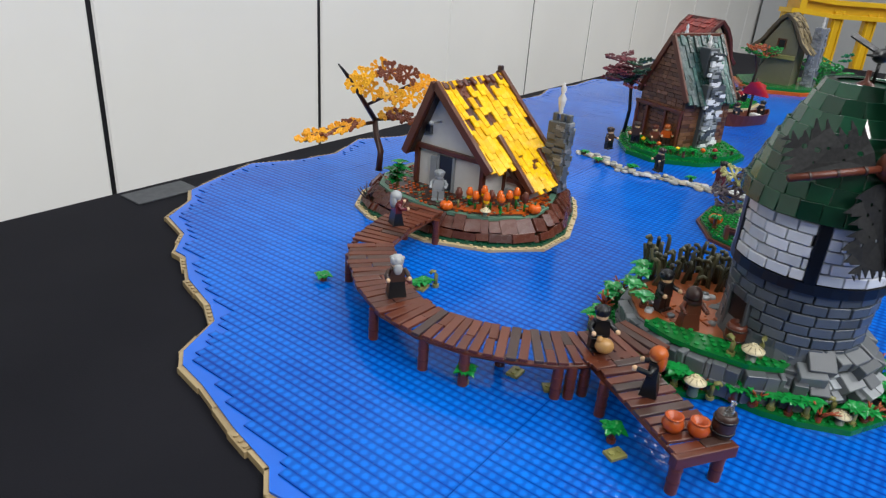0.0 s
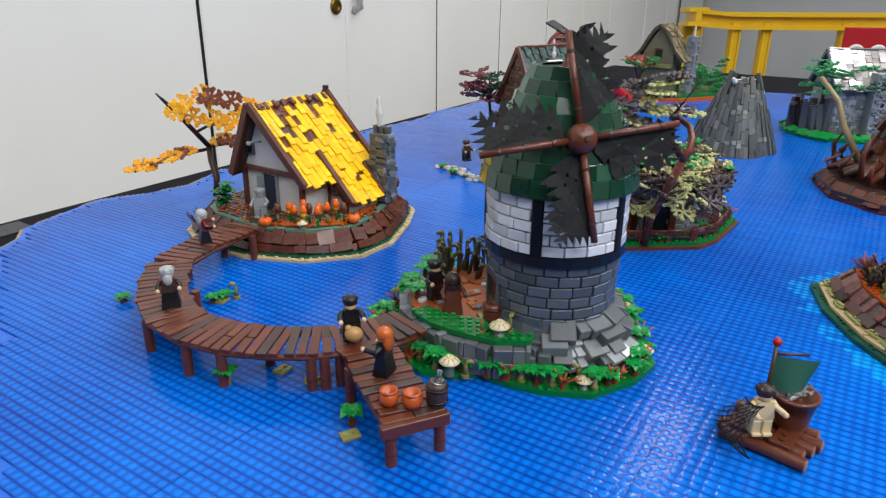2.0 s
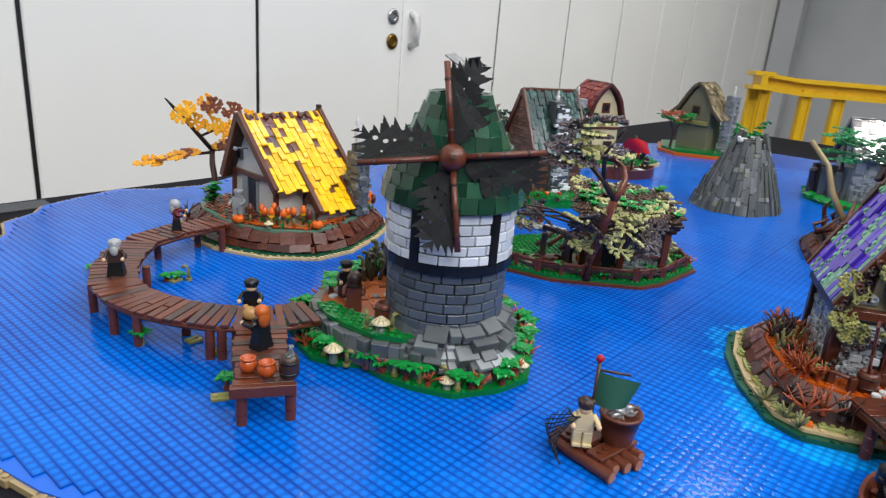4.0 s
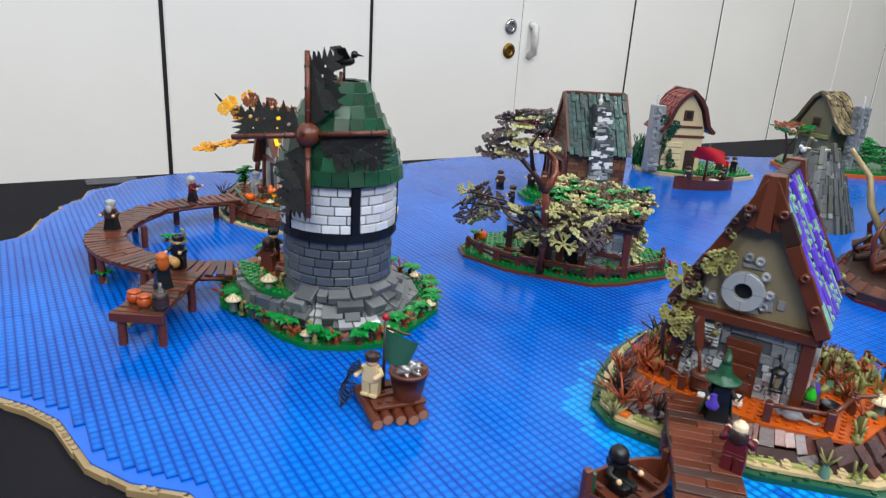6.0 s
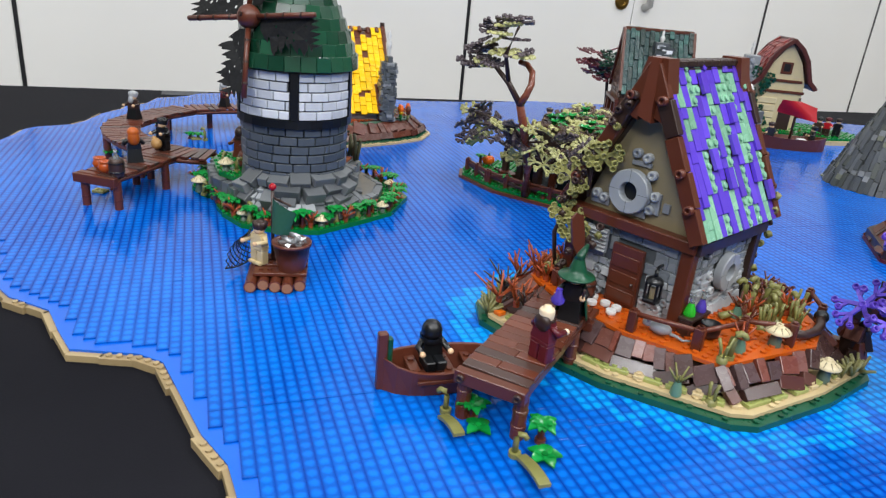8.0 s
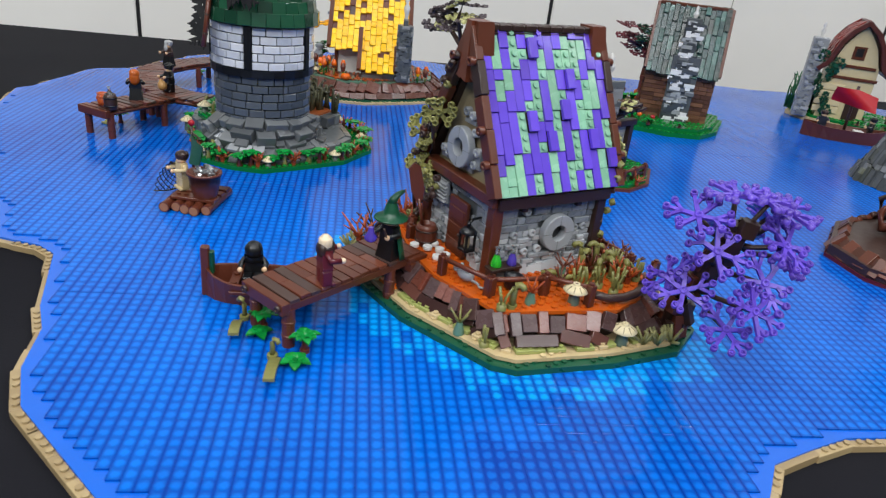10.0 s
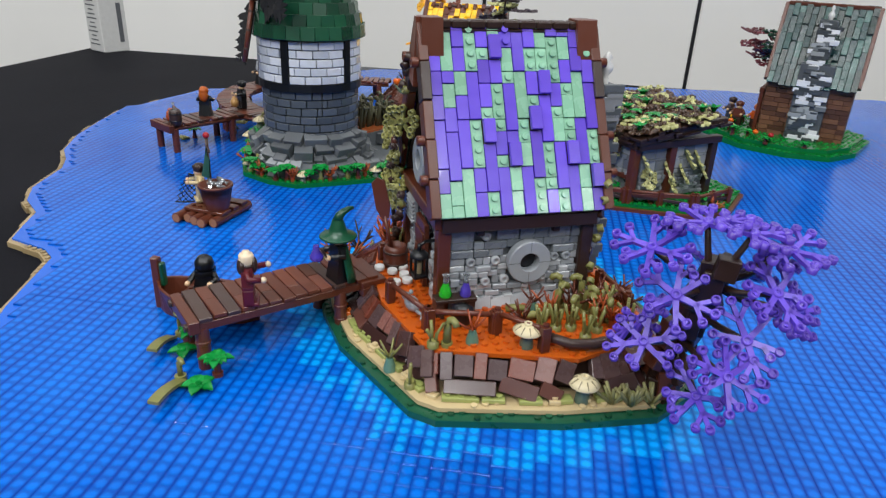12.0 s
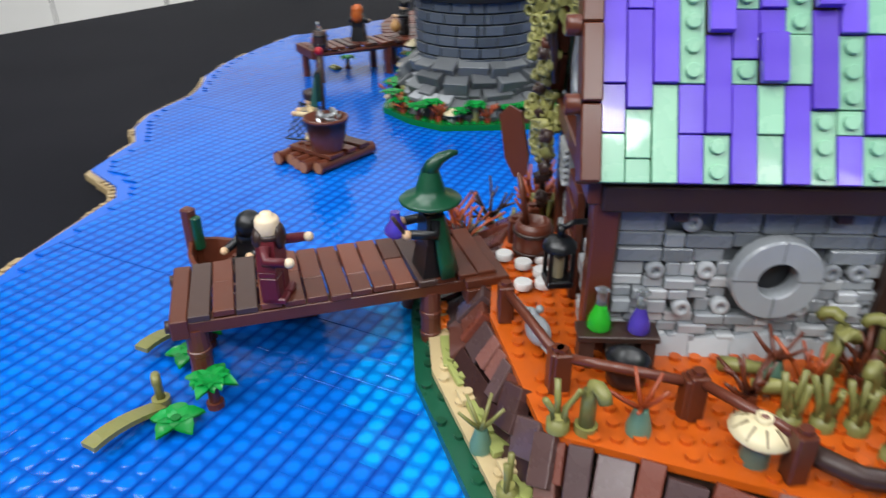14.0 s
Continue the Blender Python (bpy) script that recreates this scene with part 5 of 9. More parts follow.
for x, y in ((1.228, .775), (1.234, .786), (.955, .66), (.962, .645), (.945, .69), (1.238, .800)):
    for k in range(9):
        a, e = rv.uniform(0, 6.28), rv.uniform(0.4, 1.3)
        d = Vector((math.cos(a) * math.cos(e), math.sin(a) * math.cos(e), math.sin(e)))
        g.tube([Vector((x, y, 0.009)), Vector((x, y, 0.009)) + d * 0.008, Vector((x, y, 0.009)) + d * 0.016], 0.0017, 5, 0.0012)
solid("scrub", g, plastic("grey_olive_scrub", ["#7d7a4a", "#8c8a5a", "#6a6a45"], .35), "clumps of olive scrub on the island shore", "plants", kind="stuff")

# the purple tree
TREE = Vector((1.222, .818, .008))
tree = thing("purple_tree", "bent dark tree with purple branched leaves", "tree", Matrix.Translation(TREE))
rt = random.Random(41)
tp = [Vector((0, 0, 0)), Vector((.004, .000, .028)), Vector((.012, -.004, .052)), Vector((.024, -.006, .078)), Vector((.036, -.010, .103)), Vector((.046, -.010, .124))]
part("trunk", G().tube(tp, 0.0100, 9, 0.0050), DBROWN, tree, "dark brown trunk of stacked slopes")
for k in range(30):
    f = rt.random() * 4.9
    p = tp[int(f)].lerp(tp[int(f) + 1], f - int(f))
    a = rt.uniform(0, 6.28)
    rr_ = 0.010 - 0.0009 * f
    piece("bark_slope", (.0080, rt.choice((.009, .013)), rt.choice((.014, .020))), DBROWN if k % 4 else BROWN, tree, Matrix.Translation(p) @ Matrix.Rotation(a, 4, "Z") @ Matrix.Translation((rr_, 0, 0)) @ pose(0, 0, 0, rt.uniform(-12, 12), rt.uniform(-25, 12), 0), 0.0006)


SPRAYS_AT = [(1.286, .786, .0525, .3, -.5, .8), (1.252, .770, .074, .4, -.6, .7), (1.268, .772, .114, .5, -.5, .7), (1.250, .765, .137, .1, -.5, .9), (1.294, .820, .120, .6, -.2, .8), (1.284, .836, .140, .3, .0, 1),
             (1.294, .806, .092, .6, -.5, .6), (1.226, .790, .070, -.3, -.7, .6), (1.258, .795, .152, .0, -.1, 1), (1.276, .812, .150, .2, .1, 1), (1.290, .840, .104, .7, .2, .6), (1.262, .848, .126, .1, .6, .8),
             (1.246, .830, .112, -.2, .5, .8), (1.300, .790, .075, .7, -.3, .5)]
for k, (x, y, z, a, b, c) in enumerate(SPRAYS_AT):
    n = Vector((a, b, c)).normalized()
    p = Vector((x, y, z)) - TREE
    part("leaf_spray", leaf_spray(rt.uniform(.0218, .0245), k, .0028), PURPLELEAF, tree, m=along(p, n) @ Matrix.Rotation(rt.uniform(0, 6.28), 4, "Z"))
    base = tp[4] if z > .10 else tp[3] if z > .085 else tp[2]
    part("branch", G().tube([base, base.lerp(p, .5) - n * .006, p - n * .001], .0026, 6, .0018), DBROWN, tree)

# the jetty before the purple house
jet = thing("small_jetty", "reddish-brown plank jetty on round posts", "jetty", turn(1.0582, .5130, 0, 11.5))
JL = 0.146
rj = random.Random(12)
y = 0.004
while y < JL:
    w = 0.0104
    if rj.random() < 0.45:
        s = rj.uniform(-0.010, 0.010)
        piece("plank", (round(0.025 + s, 3), w - 0.0009, 0.0032), BROWNS, jet, Matrix.Translation((-0.025 + (0.025 + s) / 2, y + w / 2, 0.0405)))
        piece("plank", (round(0.025 - s - 0.0004, 3), w - 0.0009, 0.0032), BROWNS, jet, Matrix.Translation((0.025 - (0.025 - s) / 2, y + w / 2, 0.0405 + rj.choice((0, 0.0005)))))
    else:
        piece("plank", (0.050, w - 0.0009, 0.0032), BROWNS, jet, Matrix.Translation((rj.uniform(-.0015, .0015), y + w / 2, 0.0405)) @ pose(0, 0, 0, 0, rj.uniform(-.6, .6), rj.uniform(-1.6, 1.6)))
    y += w
part("end_beam", G().box((0, 0.0, 0.036), (0.052, 0.008, 0.0100), b=0.0006), BROWN, jet)
for x in (-0.021, 0.021):
    part("stringer", G().box((x, JL / 2, 0.0355), (0.008, JL, 0.0064), b=0.0005), BROWN, jet)
    for yy in (0.006, 0.116):
        part("post", G().lathe([(.0050, -.004), (.0050, .008), (.0055, .0085), (.0055, .0105), (.0050, .011), (.0050, .020), (.0055, .0205), (.0055, .0225), (.0050, .023), (.0050, .034)], 14, (x, yy, 0), smooth=False), BROWN, jet)
    part("pin", G().lathe([(.0030, 0), (.0030, .0022), (.0016, .0022), (.0015, .0008)], 10, m=Matrix.Translation((x, -0.004, 0.036)) @ pose(0, 0, 0, 90)), DBROWN, jet)
step = thing("step_plate", "brown plates bridging the jetty and the terrace", "step", turn(1.036, .655, 0.036, 10))
part("plate", G().box((0, 0, 0.0022), (0.046, 0.022, 0.0044), b=0.0005), BROWN, step)
part("tread", G().box((.020, -.004, -.004), (0.009, 0.014, 0.008), b=0.0005), BROWN, step)
figure(1.067, .559, 0.0422, 170, MAROON, MAROON, PALE, None, "bald", DBROWN, label="maroon toy figure with a bald pale head and dark beard", arm=0.9)
figure(1.049, .632, 0.0422, 14, BLACK, BLACK, SKIN, DGREEN, "hat", None, True, DGREEN, label="toy witch in a black dress, dark green hat and cape", arm=0.9)
# rowing boat
boat = thing("rowing_boat", "reddish-brown rowing boat moored beside the jetty", "boat", turn(.9965, .5335, 0, -33) @ Matrix.Scale(1.06, 4))


def hull(g, L, W, H, t=0.003):
    n = 9
    prev = None
    rows = []
    for i in range(n + 1):
        f = i / n
        w = W / 2 * (1 - abs(2 * f - 1) ** 2.6) ** 0.8 + 0.0015
        z = H + 0.006 * abs(2 * f - 1) ** 3
        y = (f - 0.5) * L
        rows.append([(-w * 0.72, y, 0.0), (-w, y, z), (-w + t, y, z), (-w * 0.7 + t, y, 0.004), (w * 0.7 - t, y, 0.004), (w - t, y, z), (w, y, z), (w * 0.72, y, 0.0)])
    vs = [p for r in rows for p in r]
    fs = []
    for i in range(n):
        for j in range(8):
            a, b = i * 8 + j, i * 8 + (j + 1) % 8
            fs.append((a, b, b + 8, a + 8))
    fs.append(tuple(range(8))[::-1])
    fs.append(tuple(range(n * 8, n * 8 + 8)))
    g.add(vs, fs)


g = G()
hull(g, 0.084, 0.040, 0.020)
part("hull", g, BROWN, boat)
for y in (-0.018, 0.006, 0.024):
    part("thwart", G().box((0, y, 0.014), (0.030, 0.008, 0.0032), b=0.0004).stud(-.008, y, .0156).stud(.008, y, .0156), BROWN, boat)
part("strake", G().box((-0.0195, 0, 0.013), (0.002, 0.040, 0.003), b=0.0004).box((0.0195, 0, 0.013), (0.002, 0.040, 0.003), b=0.0004), BROWN, boat)
part("stem_post", G().box((0, -0.041, 0.022), (0.006, 0.007, 0.044), b=0.001), BROWN, boat)
part("stem_cap", G().box((0, -0.036, 0.030), (0.0055, 0.004, 0.020), b=0.001), DGREEN, boat)
part("stern_post", G().box((0, 0.041, 0.020), (0.006, 0.007, 0.030), b=0.001), BROWN, boat)
figure(.9885, .5335, 0.0150, 60, BLACK, BLACK, BLACK, BLACK, "hood", seated=True, label="black hooded toy figure seated in the rowing boat", arm=0.8)
# shoots by the jetty
sprout(1.044, .517, 0.0, 0.0125, 0.012, 1)
sprout(1.092, .530, 0.0, 0.0125, 0.014, 2)
for x, y, a, L in ((1.042, .495, 330, 0.030), (1.107, .496, 327, 0.036)):
    t = thing("bent_plate", "olive-tan curved plate lying on the water", "plate", turn(x, y, 0.0, a), "curved plates")
    gq = G()
    vs, fs = [], []
    for i in range(7):
        f = i / 6
        xx, zz = (f - 0.5) * L, 0.0005 + 0.0065 * math.sin(f * math.pi * 0.62)
        vs += [(xx, -.004, zz), (xx, .004, zz), (xx, .004, zz + .0024), (xx, -.004, zz + .0024)]
    for i in range(6):
        for j in range(4):
            a0, b0 = i * 4 + j, i * 4 + (j + 1) % 4
            fs.append((a0, b0, b0 + 4, a0 + 4))
    fs += [(3, 2, 1, 0), (24, 25, 26, 27)]
    gq.add(vs, fs)
    part("slope", gq, OLIVE, t)
for x, y, a in ((1.026, .509, 200), (1.088, .505, 20)):
    t = thing("curled_stalk", "olive stalk bent over at the top", "plant", turn(x, y, 0, a), "curled stalks")
    part("base", G().cyl((0, 0, 0), 0.0042, 0.0036, 10), OLIVE, t)
    part("stalk", G().tube([(0, 0, 0.003), (0, 0, 0.014), (0.0015, 0, 0.0175), (0.005, 0, 0.0180), (0.0068, 0, 0.0155)], 0.002, 8), OLIVE, t)
g = G()
rv = random.Random(4)
for x, y, z, r in ((1.055, .509, 0.003, .011), (1.104, .516, 0.003, .012)):
    groundleaf(g, x, y, z, r, rv)
solid("water_leaves", g, GREEN, "bright green lobed leaves on the water", "plants", kind="stuff")


# ---- the windmill and its island ----
WISLE = [(.415, .715), (.445, .690), (.455, .668), (.478, .646), (.508, .641), (.533, .646), (.562, .627), (.590, .617), (.634, .612), (.678, .637), (.705, .668), (.708, .73), (.708, .785), (.675, .85), (.605, .885), (.52, .875), (.455, .83), (.425, .77)]
mill_isle = thing("windmill_island", "green plated island with grey rock round the mill", "island")
part("green_plate", G().prism(WISLE, -0.004, 0.0058), GREEN, mill_isle)
g = G()
WUP = [(.455, .722), (.475, .690), (.500, .664), (.535, .655), (.585, .645), (.640, .655), (.668, .69), (.676, .74), (.67, .79), (.64, .83), (.58, .85), (.52, .84), (.475, .80), (.455, .76)]
grid_studs(g, WISLE, 0.0058, 0.9, 0.002, 0, 3, [shrink(WUP, 0.004)])
part("green_studs", g, GREEN, mill_isle, kind="stuff")
part("rock_terrace", G().prism(shrink(WUP, 0.004), 0.0055, 0.0185), DBG, mill_isle)
WHI = [(.458, .715), (.478, .684), (.500, .662), (.520, .651), (.545, .639), (.580, .640), (.600, .655), (.605, .80), (.58, .845), (.52, .835), (.475, .795), (.455, .755)]
part("upper_terrace", G().prism(shrink(WHI, 0.004), 0.0055, 0.0380), DBG, mill_isle)
SLATE = plastic("slate_grey_rock", ["#5b5f62", "#64686b", "#505457", "#6c7072", "#5b5f62"], 0.33, "object")
rk = random.Random(51)


def rock_edge(plan, rows, skip=lambda x, y: False):
    """Courses of rock blocks standing round a terrace; rows are (foot, least height, most height)."""
    for i in range(len(plan)):
        a, b = Vector(plan[i]), Vector(plan[(i + 1) % len(plan)])
        an = math.degrees(math.atan2(b.y - a.y, b.x - a.x))
        for foot, h0, h1 in rows:
            L, pos = (b - a).length, 0.0
            while pos < L - 0.004:
                w = min(rk.choice((.012, .018, .026)), L - pos)
                p = a.lerp(b, (pos + w / 2) / L)
                pos += w
                if skip(p.x, p.y):
                    continue
                h = round(rk.uniform(h0, h1), 3)
                piece("rock", (round(w - .0004, 4), .010, h), SLATE, mill_isle, Matrix.Translation((p.x, p.y, foot + h / 2)) @ pose(0, 0, 0, rk.uniform(-3, 12), rk.uniform(-3, 3), an + rk.uniform(-7, 7)), 0.0006)


rock_edge(WUP, ((.0055, .011, .0145),), lambda x, y: x < .59 and y < .70)
rock_edge(WHI, ((.0055, .014, .017), (.021, .014, .017)), lambda x, y: x > .594)
part("nougat_ground", G().prism(shrink(WHI, 0.007), 0.0375, 0.0402), plastic("nougat_ground", ["#a2572c"], 0.35), mill_isle)
upper = [(.466, .700), (.486, .675), (.508, .660), (.530, .649), (.548, .641), (.578, .642), (.590, .654), (.568, .669), (.535, .684), (.500, .696), (.480, .712)]
part("upper_green", G().prism(upper, 0.0375, 0.0425), GREEN, mill_isle)
g = G()
grid_studs(g, upper, 0.0425, 0.9, 0.001, 0, 4)
part("upper_studs", g, GREEN, mill_isle, kind="stuff")
NOUGAT = plastic("nougat_tiles", ["#a8562a", "#b3602f", "#8f4a28"], 0.3, "object")
rnd = random.Random(15)
for k in range(46):
    x, y = rnd.uniform(.468, .552), rnd.uniform(.700, .785)
    if not inside(shrink(WHI, .010), x, y) or inside(upper, x, y):
        continue
    if k % 3 == 0:
        key = "cobble"
        if key not in MESHES:
            MESHES[key] = G().lathe([(.0042, 0), (.0042, .0024), (.0036, .0034), (.0002, .0036)], 9).mesh("cobble", plastic("pale_cobbles", ["#8d9194", "#b5b8ba", "#75797c"], 0.3, "object"))
        part("cobble", MESHES[key], None, mill_isle, m=Matrix.Translation((x, y, .0398)))
    else:
        piece("paving_stone", (rnd.choice((.008, .012, .016)), .008, .0034), NOUGAT, mill_isle, Matrix.Translation((x, y, .0404)) @ pose(0, 0, 0, 0, 0, rnd.choice((30, 120))))
MC = Vector((.605, .713))
part("rock_core", G().lathe([(0.075, 0.010), (0.070, 0.026), (0.065, 0.044), (0.0625, 0.0585)], 18, (MC.x, MC.y, 0), smooth=False), DBG, mill_isle)
rk = random.Random(57)
TIERS = ((.082, .009, .012), (.0765, .018, .013), (.0715, .028, .014), (.0680, .039, .015), (.0650, .0495, .013))
for r, z, h in TIERS:                                       # rock slabs stepping up to the tower, steeper at the front
    a = -118.0
    while a < 175:
        w = rk.choice((.012, .018, .024, .030))
        st = math.degrees(w / r)
        am = a + st / 2
        a += st
        low = 1.0 if -100 < am < 60 else 0.72
        if r > .081 and not (-62 < am < 25):
            continue
        if r > .067 and -86 < am < -62:
            continue
        rr_ = r + rk.uniform(-.004, .004)
        ca, sa = math.cos(radians(am)), math.sin(radians(am))
        tilt = rk.uniform(18, 38) if -95 < am < 50 else rk.uniform(4, 16)
        m = Matrix.Translation((MC.x + rr_ * ca, MC.y + rr_ * sa, z * low + rk.uniform(-.002, .002))) @ Matrix.Rotation(radians(am + rk.uniform(-7, 7)), 4, "Z") @ Matrix.Rotation(radians(tilt), 4, "Y") @ pose(0, 0, 0, rk.uniform(-3, 3))
        piece("rock", (rk.choice((.014, .018, .022)), round(w - .0004, 4), round(h * rk.choice((.8, 1.0, 1.15)), 4)), SLATE, mill_isle, m, 0.0007)
GLOSSY = plastic("glossy_pale_grey", ["#a6aaad", "#979b9e"], 0.10, "object")
for k in range(8):                                          # two columns of pale tiles running down the rock
    f, side_ = (k // 2) / 3, k % 2
    piece("pale_tile", (.0084, .0092, .0070), GLOSSY, mill_isle, Matrix.Translation((.612 + .007 * f + .0092 * side_, .652 - .014 * f + .0035 * side_, .046 - .027 * f)) @ pose(0, 0, 0, 30, 0, 22))
for am in (-50, -39, -28):
    piece("pale_slab", (.013, .0150, .0050), GLOSSY, mill_isle, Matrix.Translation((MC.x + .085 * math.cos(radians(am)), MC.y + .085 * math.sin(radians(am)), .0235)) @ Matrix.Rotation(radians(am), 4, "Z") @ Matrix.Rotation(radians(24), 4, "Y"))

for k, (x, y) in enumerate(((.462, .690), (.476, .668), (.492, .654), (.506, .650), (.522, .648), (.540, .638), (.556, .634), (.572, .632))):
    sprout(x, y, .0055, .0105 + .001 * (k % 3), .010 + .004 * (k % 2), 860 + k, group="mill island sprouts")

mill = thing("windmill", "round stone windmill with green shingled cap and ragged black sails", "windmill", turn(MC.x, MC.y, 0))
part("tower_core", G().cyl((0, 0, 0.02), 0.0565, 0.090, 32).cyl((0, 0, 0.108), 0.0615, 0.070, 32), BLACK, mill)


def brick_rows(z0, rows, h, r, mat, bays):
    """Courses of bricks in each bay, given by its two angles in degrees; cut bricks close each bay."""
    rb = random.Random(int(z0 * 1000))
    step = math.degrees(0.0205 / r)
    for k in range(rows):
        for a0, a1 in bays:
            a = a0 - (step * 0.5 if k % 2 else 0) - step * 0.15 * (k % 3)
            while a < a1 - 0.5:
                lo, hi = max(a, a0), min(a + step, a1)
                a += step
                w = radians(hi - lo) * r
                if w < 0.003:
                    continue
                m = Matrix.Rotation(radians((lo + hi) / 2), 4, "Z") @ Matrix.Translation((r - 0.003 + rb.choice((0.0, 0.0004, 0.0009, 0.0)), 0, z0 + (k + 0.5) * h)) @ pose(0, 0, 0, rb.uniform(-.8, .8), 0, rb.uniform(-1.2, 1.2))
                piece("brick", (0.0062, round(w - 0.0013, 4), round(h - 0.0013, 4)), mat, mill, m, 0.0006)


brick_rows(0.0390, 4, 0.0106, 0.0625, GREYBRICK, [(212, 540)])
brick_rows(0.0814, 3, 0.0106, 0.0630, GREYBRICK, [(0, 360)])
POSTS = (248, 320, 32, 104, 176)
brick_rows(0.1225, 5, 0.0106, 0.0665, WHITEBRICK, [(q + 4.2, q + 72 - 4.2) for q in POSTS])
for z, h in ((0.1130, 0.0095), (0.1755, 0.0065)):
    part("timber_ring", G().lathe([(0.060, z), (0.0682, z), (0.0682, z + h), (0.060, z + h)], 30, cap=False, smooth=False), BLACK, mill)
for q in POSTS:
    part("timber_post", G().box((0.0652, 0, 0.149), (0.0065, 0.0095, 0.054), b=0.0006), BLACK, mill, m=Matrix.Rotation(radians(q), 4, "Z"))
dm = Matrix.Rotation(radians(196), 4, "Z")
# black slab on the wall gives the shade of an open doorway
part("doorway", G().box((0.0585, 0, 0.056), (0.004, 0.024, 0.066)), BLACK, mill, m=dm)
for y in (-0.0145, 0.0145):
    part("door_jamb", G().box((0.0598, y, 0.056), (0.006, 0.004, 0.066), b=0.0006), DBG, mill, m=dm)
# cap
prof = [(0.0735, 0.179), (0.0700, 0.192), (0.0655, 0.206), (0.0605, 0.219), (0.0545, 0.232), (0.0480, 0.245), (0.0410, 0.258), (0.0345, 0.270), (0.0290, 0.280)]
cap = part("cap", G().lathe([(r - 0.0035, z) for r, z in prof], 24), DGREEN, mill, "dark green shingled cap")
rc = random.Random(66)
for k in range(len(prof) - 1):
    (r0, z0), (r1, z1) = prof[k], prof[k + 1]
    n = max(9, round(2 * math.pi * r0 / 0.0175))
    tilt = math.atan2(r0 - r1, z1 - z0)
    w = round(2 * math.pi * r0 / n, 4)
    for i in range(n):
        a = 2 * math.pi * (i + 0.5 * (k % 2)) / n
        m = Matrix.Rotation(a, 4, "Z") @ Matrix.Translation(((r0 + r1) / 2, 0, (z0 + z1) / 2)) @ Matrix.Rotation(-tilt + radians(9 + rc.uniform(-5, 7)), 4, "Y") @ pose(0, 0, 0, rc.uniform(-4, 4), 0, 0)
        piece("shingle", (0.0030, w - 0.0006, 0.0165), SHINGLE, cap, m, 0.0004)
part("cap_ring", G().lathe([(0.022, 0.277), (0.030, 0.277), (0.030, 0.282), (0.022, 0.282)], 24, cap=False), BLACK, mill)
part("cap_top", G().cyl((0, 0, 0.272), 0.024, 0.005, 24), DBG, mill)
gb = G()
gb.ball((0, 0, 0.010), (0.012, 0.006, 0.006), 12, 8).ball((0.011, 0, 0.017), 0.0042, 10, 6)
gb.lathe([(0.0018, 0), (0.0002, 0.008)], 7, m=Matrix.Translation((0.014, 0, 0.017)) @ pose(0, 0, 0, 0, 100))
gb.box((-0.014, 0, 0.011), (0.014, 0.006, 0.0015), b=0.0004)
for s in (-1, 1):
    gb.add([(0.006, s * 0.004, 0.012), (-0.006, s * 0.004, 0.012), (-0.014, s * 0.022, 0.022), (-0.002, s * 0.024, 0.024), (0.006, s * 0.004, 0.0135), (-0.006, s * 0.004, 0.0135), (-0.014, s * 0.022, 0.0232), (-0.002, s * 0.024, 0.0252)],
           [(0, 1, 2, 3), (7, 6, 5, 4), (0, 4, 5, 1), (1, 5, 6, 2), (2, 6, 7, 3), (3, 7, 4, 0)])
gb.tube([(0, 0, -0.012), (0, 0, 0.006)], 0.0016, 6)
solid("toy_crow", gb, BLACK, "black plastic crow perched on the windmill cap", "toy crow", pose(.610, .712, .294, 0, 0, 40))
part("crow_perch", G().lathe([(0.009, 0.277), (0.007, 0.281), (0.002, 0.284), (0.002, 0.292)], 10), BROWN, mill)
# sails
ex = Vector((.168, .041, .020)).normalized()
ez = (Vector((-.030, .037, .167)) - ex * ex.dot(Vector((-.030, .037, .167)))).normalized()
ey = ez.cross(ex)
o = Vector((.6105, .6480, .2290))
SM = Matrix(((ex.x, ey.x, ez.x, o.x), (ex.y, ey.y, ez.y, o.y), (ex.z, ey.z, ez.z, o.z), (0, 0, 0, 1)))
sails = part("sail_wheel", G().ball((0, -0.004, 0), (0.0130, 0.0125, 0.0130), 20, 12), BROWN, mill, "four-armed sail wheel with a brown hub", Matrix.Translation((-MC.x, -MC.y, 0)) @ SM)
part("axle", G().tube([(0, 0.0, 0), (0, 0.05, 0)], 0.006, 10), DBROWN, sails)
part("hub_pin", G().cyl((0, 0, 0), 0.0022, 0.002, 10, m=Matrix.Translation((0, -0.0163, 0)) @ pose(0, 0, 0, 90)), DBROWN, sails)


